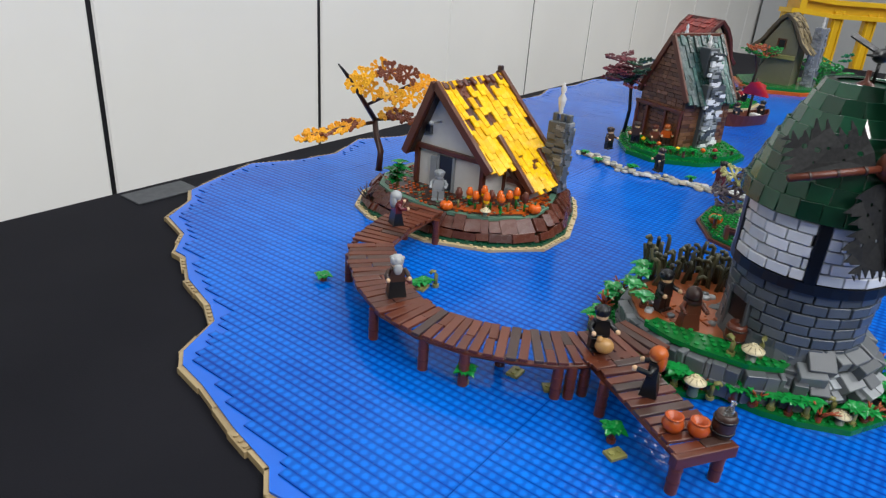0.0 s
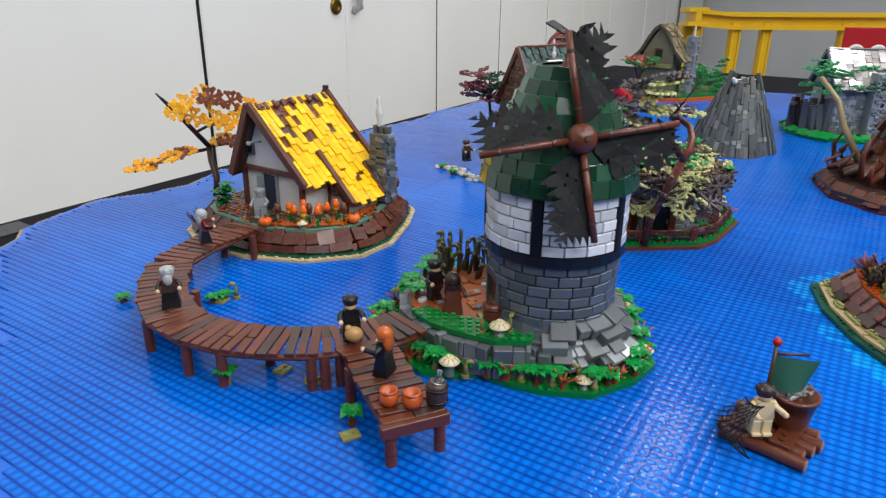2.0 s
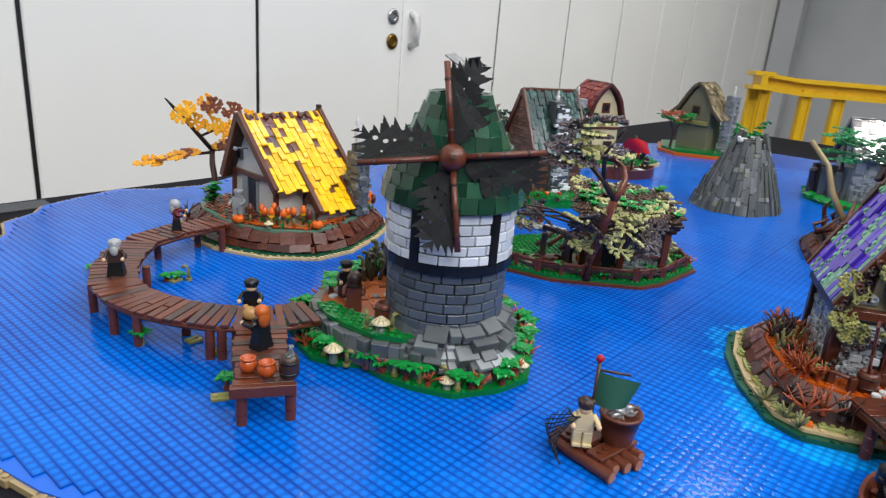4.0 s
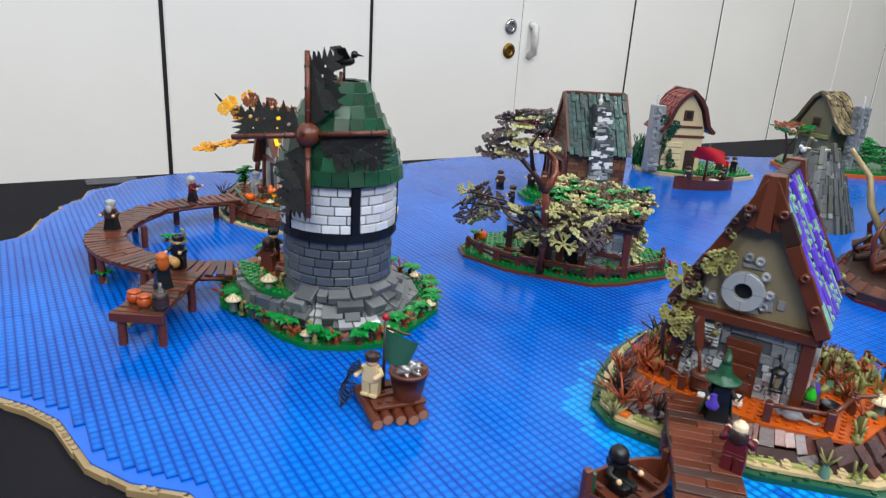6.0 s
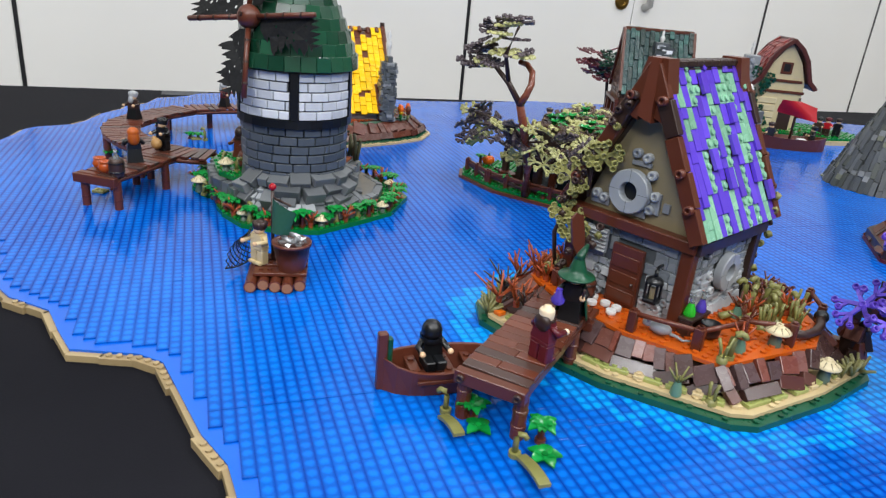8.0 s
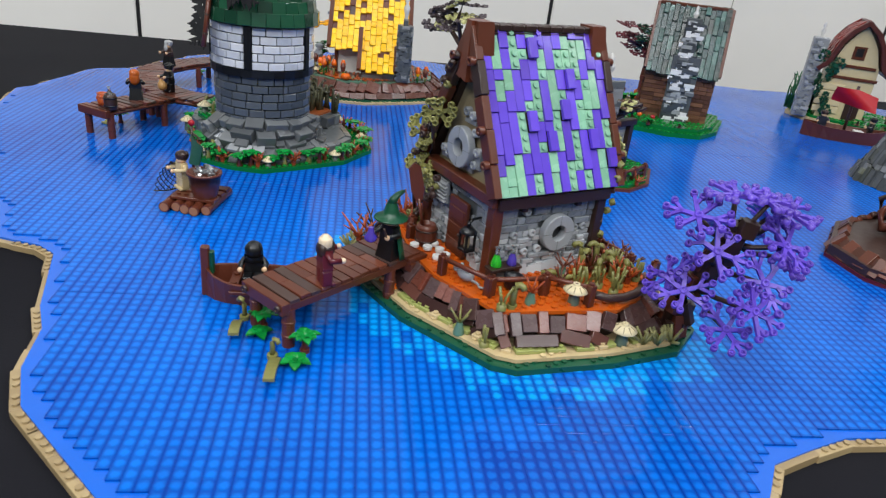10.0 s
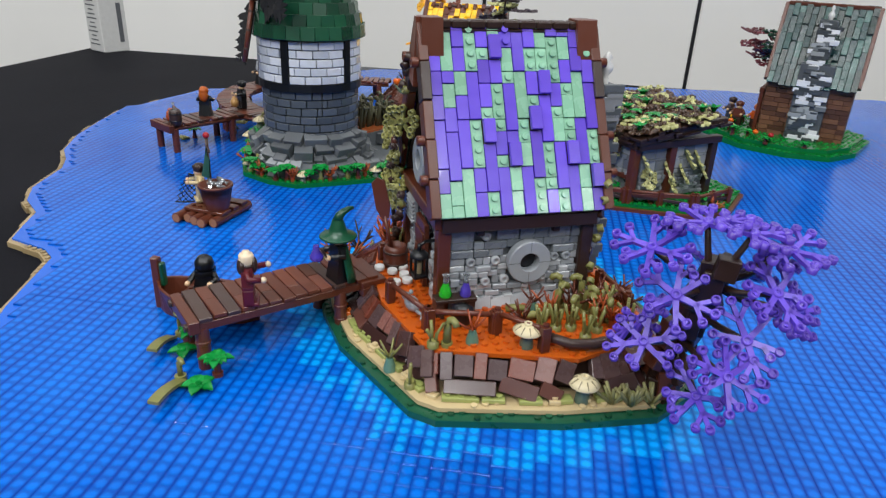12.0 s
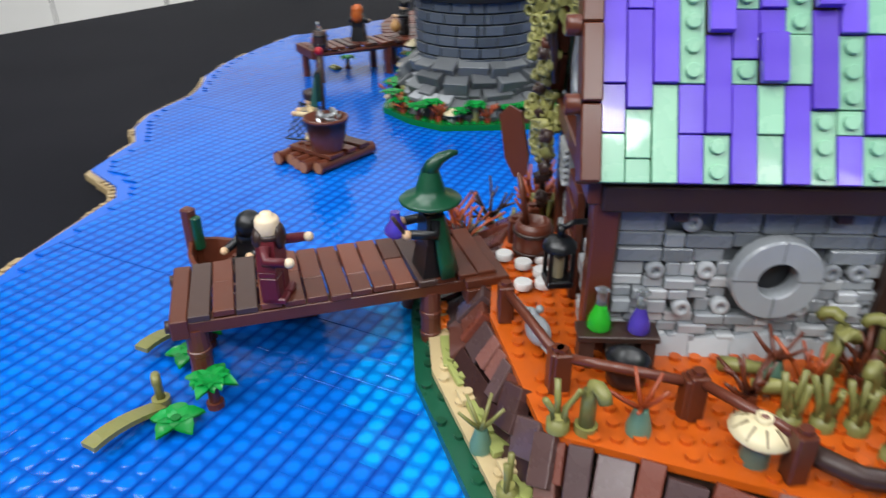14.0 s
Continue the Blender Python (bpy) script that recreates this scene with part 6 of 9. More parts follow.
def ragged(seed):
    """A torn sail: one thin sheet, toothed along its outer edge and tip, with small holes; runs along z, to the +x side."""
    r = random.Random(seed)
    loop = [(.0, .012), (.012, .012 + r.uniform(0, .003))]
    x = .020
    for k in range(7):                           # outer edge, from hub to tip
        z = .016 + .0098 * k
        wide = .033 + .004 * math.sin(k * 1.7 + seed) - (.010 if k == 0 else 0)
        loop += [(wide - r.uniform(.004, .009), z), (wide - .001, z + .0022), (wide + r.uniform(.002, .006), z + .0052), (wide - .002, z + .0066), (wide - r.uniform(.001, .003), z + .0086)]
    for k in range(5):                           # tip, back to the arm
        x = .031 - .0062 * k
        loop += [(x, .083 + r.uniform(-.002, .004)), (x - .0022, .089 + r.uniform(-.003, .003)), (x - .0044, .080 + r.uniform(-.003, .001))]
    loop.append((.0, .084))
    bm = bmesh.new()

    def ring(points):
        vv = [bm.verts.new((px, .0012 * math.sin(px * 190 + pz * 120 + seed), pz)) for px, pz in points]
        return [bm.edges.new((vv[i], vv[(i + 1) % len(vv)])) for i in range(len(vv))]
    edges = ring(loop)
    spots = []
    while len(spots) < 7:
        px, pz, pr = r.uniform(.007, .024), r.uniform(.024, .074), r.choice((.0010, .0014, .0022))
        if all(math.hypot(px - q[0], pz - q[1]) > .008 for q in spots):
            spots.append((px, pz))
            edges += ring([(px + pr * math.cos(.785 * i), pz + pr * 1.25 * math.sin(.785 * i)) for i in range(8)])
    bmesh.ops.triangle_fill(bm, use_beauty=True, use_dissolve=False, edges=edges)
    bm.faces.ensure_lookup_table()
    flat = [[v.co.copy() for v in f.verts] for f in bm.faces]
    rim = [(e.verts[0].co.copy(), e.verts[1].co.copy()) for e in bm.edges if len(e.link_faces) == 1]
    bm.free()
    t = Vector((0, .0011, 0))
    g = G()
    for f in flat:
        g.add(f, [tuple(range(len(f)))])
        g.add([p + t for p in f], [tuple(range(len(f)))[::-1]])
    for p, q in rim:
        g.add([p, q, q + t, p + t], [(0, 1, 2, 3)])
    return g


for k, rot in enumerate((0, 90, 180, 270)):
    am = Matrix.Rotation(radians(rot), 4, "Y")
    arm_ = part("sail_arm", G().tube([(0, -0.004, 0.010), (0, -0.004, 0.087)], 0.0030, 9), BROWN, sails, m=am)
    for q in range(3):
        part("clip", G().cyl((0, -0.004, 0.024 + 0.023 * q), 0.0036, 0.0022, 9), DBROWN, sails, m=am)
    part("sail", ragged(30 + k), SAIL, sails, m=am @ pose(0.001, 0, 0, 0, 0, (-4, 7, -6, 5)[k]))
# things round the mill
mushroom(.551, .650, 0.0425, 1.08)
mushroom(.505, .640, 0.0058, 1.08, .004)
barrel(.546, .683, 0.0402, 0.0100, 0.021)
figure(.507, .702, 0.0402, 12, BROWN, BROWN, BROWN, DBROWN, "hood", None, True, label="toy figure in a brown hooded robe beside the mill")
figure(.488, .735, 0.0402, 40, BLACK, DBROWN, SKIN, BLACK, "", None, label="small dark toy figure standing behind the robed one")
rg = random.Random(71)
edge = shrink(WISLE, .0085)
k = 0
for i in range(len(edge)):
    a, b = Vector(edge[i]), Vector(edge[(i + 1) % len(edge)])
    n = max(1, round((b - a).length / .0125))
    for j in range(n):
        p = a.lerp(b, (j + .5) / n) + Vector((rg.uniform(-.004, .004), rg.uniform(-.004, .004)))
        k += 1
        if k % 4 in (0, 1):
            sprout(p.x, p.y, 0.0055, rg.uniform(.0125, .0155), rg.uniform(.010, .017), 100 + k, group="mill island sprouts")
        elif k % 4 == 2:
            twigs(p.x, p.y, 0.006, rg.uniform(.013, .017), 200 + k, CORAL, 7)
        elif k % 8 == 3:
            mushroom(p.x, p.y, 0.0058, 0.9)
for k, (x, y) in enumerate(((.470, .735), (.463, .76), (.475, .79), (.482, .812), (.50, .82))):
    sprout(x, y, 0.0402, .0150, .012, 260 + k, group="mill island sprouts")
for k, (x, y) in enumerate(((.520, .637), (.561, .658), (.535, .656), (.625, .634))):
    t = thing("curled_stalk", "olive stalk bent over at the top", "plant", turn(x, y, 0.0055 if k in (0, 3) else 0.0425, 60 * k), "curled stalks")
    part("base", G().cyl((0, 0, 0), 0.0038, 0.0032, 10), OLIVE, t)
    part("stalk", G().tube([(0, 0, 0.003), (0, 0, 0.013), (0.0015, 0, 0.0165), (0.005, 0, 0.0175), (0.0070, 0, 0.0150)], 0.0022, 8), OLIVE, t)
g = G()
rv = random.Random(6)
for k in range(64):
    x, y = rv.uniform(.49, .585), rv.uniform(.785, .85)
    h = rv.uniform(.018, .034)
    b = Vector((rv.uniform(-.006, .006), rv.uniform(-.006, .006), h))
    q = Vector((x, y, .038))
    e = Vector((rv.uniform(-1, 1), rv.uniform(-1, 1), 0)).normalized()
    g.tube([q, q + b * .6, q + b, q + b + e * .003 + Vector((0, 0, .0025)), q + b + e * .0065 + Vector((0, 0, .001))], .0026, 6, .0021)
solid("tall_reeds", g, plastic("dull_olive", ["#4f4e36", "#3f3f2c", "#5c5b40"], 0.4), "thicket of dull olive reeds behind the mill", "plants", kind="stuff")

# ---- the long curved jetty ----
walkway = thing("curved_jetty", "curved reddish-brown plank walkway on posts over the water", "jetty")
LINE = [(.466, .684), (.440, .662), (.407, .648), (.374, .640), (.340, .640), (.302, .645), (.262, .661), (.228, .688), (.201, .730), (.184, .775), (.172, .822)]
LINE2 = [(.170, .826), (.186, .880), (.206, .925), (.222, .958)]
PIER = [(.425, .641), (.4805, .522)]


def planks(line, width, seed, pitch=0.0102, z=0.0385):
    r = random.Random(seed)
    pts = [Vector(p) for p in line]
    seg = [(b - a).length for a, b in zip(pts, pts[1:])]
    total = sum(seg)
    n = int(total / pitch)
    for k in range(n):
        s = (k + 0.5) / n * total
        i = 0
        while s > seg[i]:
            s -= seg[i]
            i += 1
        a, b = pts[i], pts[i + 1]
        p = a.lerp(b, s / seg[i])
        d0 = (b - a).normalized()
        nxt = (pts[min(i + 2, len(pts) - 1)] - b)
        prv = (a - pts[max(i - 1, 0)])
        f = s / seg[i] - 0.5
        o2 = nxt.normalized() if f > 0 and nxt.length > 0 else prv.normalized() if f < 0 and prv.length > 0 else d0
        d = d0.lerp(o2, abs(f))
        ang = math.degrees(math.atan2(d.y, d.x)) + r.uniform(-4, 4)
        nrm = Vector((-d.y, d.x))
        w = r.choice((0.0084, 0.0092, 0.0086))
        if r.random() < 0.3:
            c = r.uniform(-.006, .006)
            l1, l2 = width / 2 + c - 0.0004, width / 2 - c - 0.0004
            for ln, cc in ((l1, -width / 2 + l1 / 2), (l2, width / 2 - l2 / 2)):
                q = p + nrm * cc
                piece("plank", (w, round(ln, 3), 0.0032), BROWNS, walkway, Matrix.Translation((q.x, q.y, z + r.choice((0, 0.0006)))) @ pose(0, 0, 0, 0, 0, ang))
        else:
            q = p + nrm * r.uniform(-.002, .002)
            piece("plank", (w, round(width + r.choice((-.002, 0, .001)), 3), 0.0032), BROWNS, walkway, Matrix.Translation((q.x, q.y, z + r.uniform(0, 0.0006))) @ pose(0, 0, 0, 0, 0, ang))
    for sgn in (-1, 1):
        sp = []
        for i, p in enumerate(pts):
            d = (pts[min(i + 1, len(pts) - 1)] - pts[max(i - 1, 0)]).normalized()
            sp.append((p.x - d.y * sgn * width * 0.42, p.y + d.x * sgn * width * 0.42, z - 0.0045))
        part("stringer", G().tube(sp, 0.0034, 4), BROWN, walkway)


planks(LINE, 0.053, 5)
planks(LINE2, 0.050, 6)
planks(PIER, 0.051, 7)
d = (Vector(PIER[1]) - Vector(PIER[0])).normalized()
pe = Vector(PIER[1])
part("end_beam", G().box((0, 0, 0), (0.008, 0.056, 0.0105), b=0.0006), BROWN, walkway, m=Matrix.Translation((pe.x, pe.y, 0.0345)) @ Matrix.Rotation(math.atan2(d.y, d.x), 4, "Z"))
for x, y in ((.462, .518), (.499, .538), (.418, .602), (.456, .622), (.405, .629), (.392, .622), (.380, .620), (.297, .624), (.258, .641), (.203, .684), (.152, .800), (.172, .868), (.196, .935), (.238, .930), (.226, .755), (.33, .662)):
    part("post", G().cyl((x, y, -0.004), 0.0048, 0.038, 12).cyl((x, y, 0.010), 0.0052, 0.002, 12).cyl((x, y, 0.021), 0.0052, 0.002, 12), BROWN, walkway)
pot(.4590, .5390, 0.0402)
pot(.4775, .5365, 0.0402)
barrel(.4965, .5405, 0.0402, 0.0088, 0.021, DBROWN, "dark brown barrel standing at the pier end")
bot = thing("bottle", "clear grey bottle standing in the dark barrel", "bottle", pose(.4975, .5410, 0.058, 8, 5))
part("glass", G().lathe([(0.0032, 0), (0.0034, 0.006), (0.0018, 0.009), (0.0018, 0.013), (0.0024, 0.0135)], 10), GLASS, bot)
figure(.4505, .586, 0.0402, 250, BLACK, BLACK, SKIN, HAIRORANGE, "long", None, True, label="toy figure with long orange hair and black robe", arm=0.8)
figure(.414, .645, 0.0402, 15, BLACK, BLACK, SKIN, BLACK, "", None, label="black-clad toy figure with curly black hair", arm=0.8)
sack = G().ball((0, 0, 0.006), (0.0075, 0.006, 0.0065), 12, 8).ball((-0.004, 0, 0.011), (0.003, 0.003, 0.003), 8, 6)
solid("sack", sack, plastic("tan_leather", ["#b58a52"], 0.35), "round tan sack carried at the jetty edge", "sack", turn(.418, .633, 0.0440) @ Matrix.Scale(1.15, 4))
figure(.221, .705, 0.0402, 20, DBROWN, BLACK, SKIN, GREYHAIR, "", GREYHAIR, True, label="toy figure with grey hair, grey beard and dark robe", arm=0.6)
figure(.191, .888, 0.0402, 120, MAROON, BLACK, SKIN, GREYHAIR, "long", None, True, label="toy figure with long grey hair and maroon jacket", arm=0.8)
for k, (x, y, r, h) in enumerate(((.299, .626, .013, .014), (.424, .568, .013, .013), (.123, .795, .012, .006), (.239, .803, .013, .008), (.228, .795, .011, .008))):
    sprout(x, y, 0, r, h, 300 + k)
for x, y, a in ((.425, .551, 30), (.378, .632, 10), (.345, .650, 60), (.237, .800, 70)):
    t = thing("water_plate", "small olive studded plate lying on the water", "plate", turn(x, y, 0, a), "small plates")
    g = G().box((0, 0, 0.0015), (0.016, 0.012, 0.0030), b=0.0003)
    for sx in (-.004, .004):
        g.stud(sx, 0, 0.0029)
    part("plate", g, OLIVE, t)
t = thing("curled_stalk", "olive stalk bent over at the top", "plant", turn(.252, .808, 0, 200), "curled stalks")
part("base", G().cyl((0, 0, 0), 0.0042, 0.0036, 10), OLIVE, t)
part("stalk", G().tube([(0, 0, 0.003), (0, 0, 0.016), (0.0015, 0, 0.0195), (0.005, 0, 0.0205), (0.0075, 0, 0.0175)], 0.0022, 8), OLIVE, t)

# ---- raft ----
raft = thing("log_raft", "brown log raft with a mast and small green sail", "raft", turn(.7690, .5600, 0.0, -42))
LOGEND = plastic("pale_log_ends", ["#9a6a48", "#8a5a3c"], .4)
for k in range(5):
    y = -0.022 + 0.0112 * k
    lx = (.002, -.003, .001, .004, -.002)[k]
    log = part("log", G().lathe([(0.0054, -0.033), (0.0060, -0.031), (0.0053, -0.014), (0.0060, -0.012), (0.0053, 0.010), (0.0060, 0.012), (0.0053, 0.026), (0.0058, 0.033)], 12, m=Matrix.Translation((lx, y, 0.0055)) @ pose(0, 0, 0, 0, 90)), BROWN, raft)
    part("log_end", G().cyl((0, 0, 0), .0048, .0006, 12, m=Matrix.Translation((lx + .0330, y, .0055)) @ pose(0, 0, 0, 0, 90)), LOGEND, log)
for x, w in ((-0.020, .012), (-0.004, .010), (0.014, .016)):
    part("cross_plank", G().box((x, 0.004, 0.0125), (w, 0.050, 0.0036), b=0.0005).stud(x, -.014, .0142).stud(x, -.006, .0142), BROWNS, raft)
MX, MY = -.0066, -.0046                          # mast foot
part("mast", G().tube([(MX, MY, 0.012), (MX, MY, 0.088)], 0.0017, 8), DBROWN, raft)
part("mast_knob", G().ball((MX, MY, 0.0905), 0.0036, 12, 8), RED, raft, "red ball on the masthead")
part("boom", G().tube([(MX, MY, .080), (MX + .020, MY + .018, .079)], .0012, 6), DBROWN, raft)
gv = G()
vs, fs = [], []
for i in range(9):
    for j in range(6):
        u, v = i / 8, j / 5
        across, belly = u * .036 * (1 - .25 * v), .0075 * math.sin(u * 2.9) * (.35 + .8 * v)
        vs.append((MX + across * .745 + belly * .66, MY + across * .668 - belly * .75, .0790 - v * .030 * (1 - .22 * u) - .005 * u))
for i in range(8):
    for j in range(5):
        fs.append((i * 6 + j, i * 6 + 6 + j, i * 6 + 7 + j, i * 6 + 1 + j))
gv.add(vs, fs, smooth=True)
gv.add([(x + .0006, y - 0.0006, z) for x, y, z in vs], [f[::-1] for f in fs], smooth=True)
part("sail", gv, plastic("dark_green_cloth", ["#1c4f3c"], .6, bump=.3, scale=260), raft, "small dark green cloth sail")
tub = thing("fish_tub", "brown wooden tub full of grey fish on the raft", "tub", turn(.7860, .5640, 0.0143))
part("tub", G().lathe([(0.0125, 0), (0.0152, 0.011), (0.0178, 0.0255), (0.0188, 0.0255), (0.0188, 0.0285), (0.0168, 0.0285), (0.0148, 0.020), (0.0002, 0.020)], 22), BROWN, tub)
for k in range(9):
    r = random.Random(k)
    part("fish", G().ball((0, 0, 0), (0.0075, 0.0020, 0.0026), 8, 5).add([(0.0068, 0, 0), (0.0112, 0, 0.0026), (0.0112, 0, -0.0026), (0.0068, 0.0005, 0), (0.0112, 0.0005, 0.0026), (0.0112, 0.0005, -0.0026)], [(0, 1, 2), (5, 4, 3)]), SILVER, tub, m=Matrix.Translation((r.uniform(-.007, .007), r.uniform(-.007, .007), 0.0245 + 0.0009 * k)) @ pose(0, 0, 0, r.uniform(-60, 60), r.uniform(-25, 25), r.uniform(0, 360)))
figure(.7545, .5500, 0.0143, 5, TAN, TAN, SKIN, DBROWN, "", None, label="toy fisher figure in tan clothes on the raft", arm=0.9)
net = G()                                        # knotted cords hanging from the fisher's hands over the raft's edge
def cord(u, v):
    """A place on the net, u from end to end and v from top to foot."""
    bulge = .010 * math.sin(math.pi * v)
    return (.7400 - .012 * v - bulge + .010 * u, .5460 - .034 * (u - .45) * (.35 + .9 * v), .0460 - .036 * v - .004 * math.sin(3 * u))
for k in range(-5, 7):
    net.tube([cord(k / 6 + q / 6, q / 6) for q in range(7) if 0 <= k / 6 + q / 6 <= 1] or [cord(0, 0), cord(.01, 0)], .00055, 4) if sum(0 <= k / 6 + q / 6 <= 1 for q in range(7)) > 1 else None
    net.tube([cord(k / 6 + 1 - q / 6, q / 6) for q in range(7) if 0 <= k / 6 + 1 - q / 6 <= 1], .00055, 4) if sum(0 <= k / 6 + 1 - q / 6 <= 1 for q in range(7)) > 1 else None
net.tube([cord(q / 8, 0) for q in range(9)], .0009, 5).tube([cord(q / 8, 1) for q in range(9)], .0009, 5)
solid("fishing_net", net, BLACK, "black string fishing net hung from the raft", "net")

# ---- the yellow-roofed cottage ----
CISLE = [(.107, 1.034), (.133, .994), (.188, .950), (.224, .930), (.309, .918), (.383, .940), (.420, .995), (.437, 1.08), (.441, 1.147), (.415, 1.20), (.34, 1.25), (.24, 1.25), (.15, 1.19), (.106, 1.10)]
CTOP = [(.140, 1.05), (.160, 1.02), (.205, .985), (.238, .962), (.305, .950), (.362, .968), (.390, 1.02), (.402, 1.08), (.405, 1.135), (.385, 1.17), (.33, 1.21), (.25, 1.21), (.175, 1.165), (.140, 1.10)]
cisle = thing("cottage_island", "island of tan, dark green and brown plates under the cottage", "island")
part("tan_rim", G().prism(CISLE, -0.004, 0.0035), TAN, cisle)
g = G()
grid_studs(g, CISLE, 0.0035, 0.9, 0.001, -33.2, 3, [shrink(CISLE, 0.008)])
part("tan_studs", g, TAN, cisle, kind="stuff")
part("green_step", G().prism(shrink(CISLE, 0.007), 0.003, 0.0068), DGREEN, cisle)
g = G()
grid_studs(g, shrink(CISLE, 0.007), 0.0068, 0.9, 0.001, -33.2, 4, [shrink(CISLE, 0.020)])
part("green_studs", g, DGREEN, cisle, kind="stuff")
part("core", G().prism(shrink(CTOP, 0.003), 0.005, 0.0315), DBROWN, cisle)
REDBROWN = plastic("red_brown_slopes", ["#4f2619", "#592c1d", "#46211a", "#542a1c"], 0.26, "object")
slope_ring(cisle, shrink(CISLE, 0.012), shrink(CISLE, 0.018), 0.007, 0.018, REDBROWN, 61, wide=(0.024, 0.032, 0.048))
slope_ring(cisle, shrink(CISLE, 0.018), shrink(CTOP, 0.001), 0.016, 0.0325, REDBROWN, 62, wide=(0.012, 0.016, 0.024))
part("sand_green_terrace", G().prism(CTOP, 0.031, 0.0350), SANDGREEN, cisle)
part("brown_ground", G().prism(shrink(CTOP, 0.008), 0.0345, 0.0362), DBROWN, cisle)
part("orange_bed", G().prism([(.252, .972), (.305, .962), (.352, .976), (.376, 1.02), (.386, 1.08), (.372, 1.08), (.345, 1.002), (.262, .992)], 0.0350, 0.0367), ORANGE, cisle)
g = G()
grid_studs(g, CTOP, 0.0362, 0.7, 0.003, -33.2, 5)
part("terrace_studs", g, plastic("mixed_studs", ["#b8500f", "#6b8f78", "#5a2c1a", "#b8500f"], 0.3), cisle, kind="stuff")
CM = turn(.216, 1.039, 0, -33.2)
cot = thing("yellow_roofed_cottage", "white half-timbered cottage with a bright yellow tiled roof", "cottage", CM)
RZ, XR, XL, CL = 0.187, 0.0996, -0.047, 0.152
poly = [(-0.036, 0.036), (0.082, 0.036), (0.082, 0.096), (0.0, 0.176), (-0.036, 0.100)]
gg = G()
n = len(poly)
for y0, y1 in ((0.014, 0.140),):
    gg.add([(x, y0, z) for x, z in poly] + [(x, y1, z) for x, z in poly], [tuple(range(n)), tuple(range(2 * n - 1, n - 1, -1))] + [(i, i + n, (i + 1) % n + n, (i + 1) % n) for i in range(n)])
part("wall", gg, PLASTER, cot)
part("lean_to_wall", G().add([(.08, .066, .036), (.118, .066, .036), (.118, .066, .058), (.08, .066, .097), (.08, .124, .036), (.118, .124, .036), (.118, .124, .058), (.08, .124, .097)],
                             [(0, 1, 2, 3), (7, 6, 5, 4), (0, 4, 5, 1), (1, 5, 6, 2), (2, 6, 7, 3), (3, 7, 4, 0)]), PLASTER, cot)
part("wing_base", G().box((.100, .095, .041), (.046, .062, .012), b=0.0008), LBG, cot)


def beam(p, q, w=0.007, d=0.007, mt=BROWN, nm="timber"):
    p, q = Vector(p), Vector(q)
    v = q - p
    x = v.normalized()
    y = Vector((0, 1, 0)) if abs(x.y) < 0.9 else Vector((1, 0, 0))
    z = x.cross(y).normalized()
    y = z.cross(x)
    m = Matrix(((x.x, y.x, z.x, 0), (x.y, y.y, z.y, 0), (x.z, y.z, z.z, 0), (0, 0, 0, 1)))
    m.translation = (p + q) / 2
    return part(nm, G().box((0, 0, 0), (v.length, d, w), b=0.0006), mt, cot, m=m)


for p, q in (((-.036, .012, .036), (-.036, .012, .098)), ((.082, .012, .036), (.082, .012, .098)), ((-.040, .011, .094), (.088, .011, .094)), ((.082, .066, .036), (.082, .066, .098)), ((.118, .066, .036), (.118, .066, .058)),
             ((.086, .013, .092), (.086, .066, .092)), ((.085, .064, .085), (.118, .064, .052)), ((.09, .064, .062), (.118, .064, .062))):
    beam(p, q)
cdoor = part("door", G().box((.018, .0125, .062), (.024, .003, .050), b=0.0004), NAVY, cot, "dark door standing open")
part("door_frame", G().box((.0045, .0118, .062), (.003, .005, .052), b=0.0004).box((.0315, .0118, .062), (.003, .005, .052), b=0.0004), LBG, cdoor)
part("door_stone", G().box((-.004, .012, .060), (.012, .005, .046), b=0.0006), LBG, cot)
cw_ = part("window", G().box((-.018, .012, .122), (.013, .004, .017), b=0.0005), DBG, cot)
part("pane", G().box((-.018, .0096, .122), (.008, .001, .011)), BLACK, cw_)
part("lamp_arm", G().tube([(.004, .012, .135), (.004, -.008, .137)], .0016, 7), LBG, cot)
part("lamp_head", G().ball((.004, -.010, .136), .0034, 9, 6), LBG, cot)
rmR = Matrix.Translation((XR, 0, RZ - XR)) @ Matrix.Rotation(radians(90), 4, "Z") @ Matrix.Rotation(radians(45), 4, "X")
SRl = XR * math.sqrt(2)
aL = math.degrees(math.atan2(RZ - 0.085, -XL))
rmL = Matrix.Translation((XL, CL, 0.085)) @ Matrix.Rotation(radians(-90), 4, "Z") @ Matrix.Rotation(radians(aL), 4, "X")
SLl = math.hypot(XL, RZ - 0.085)
rmW = Matrix.Translation((0.132, 0.060, RZ - 0.132)) @ Matrix.Rotation(radians(90), 4, "Z") @ Matrix.Rotation(radians(45), 4, "X")


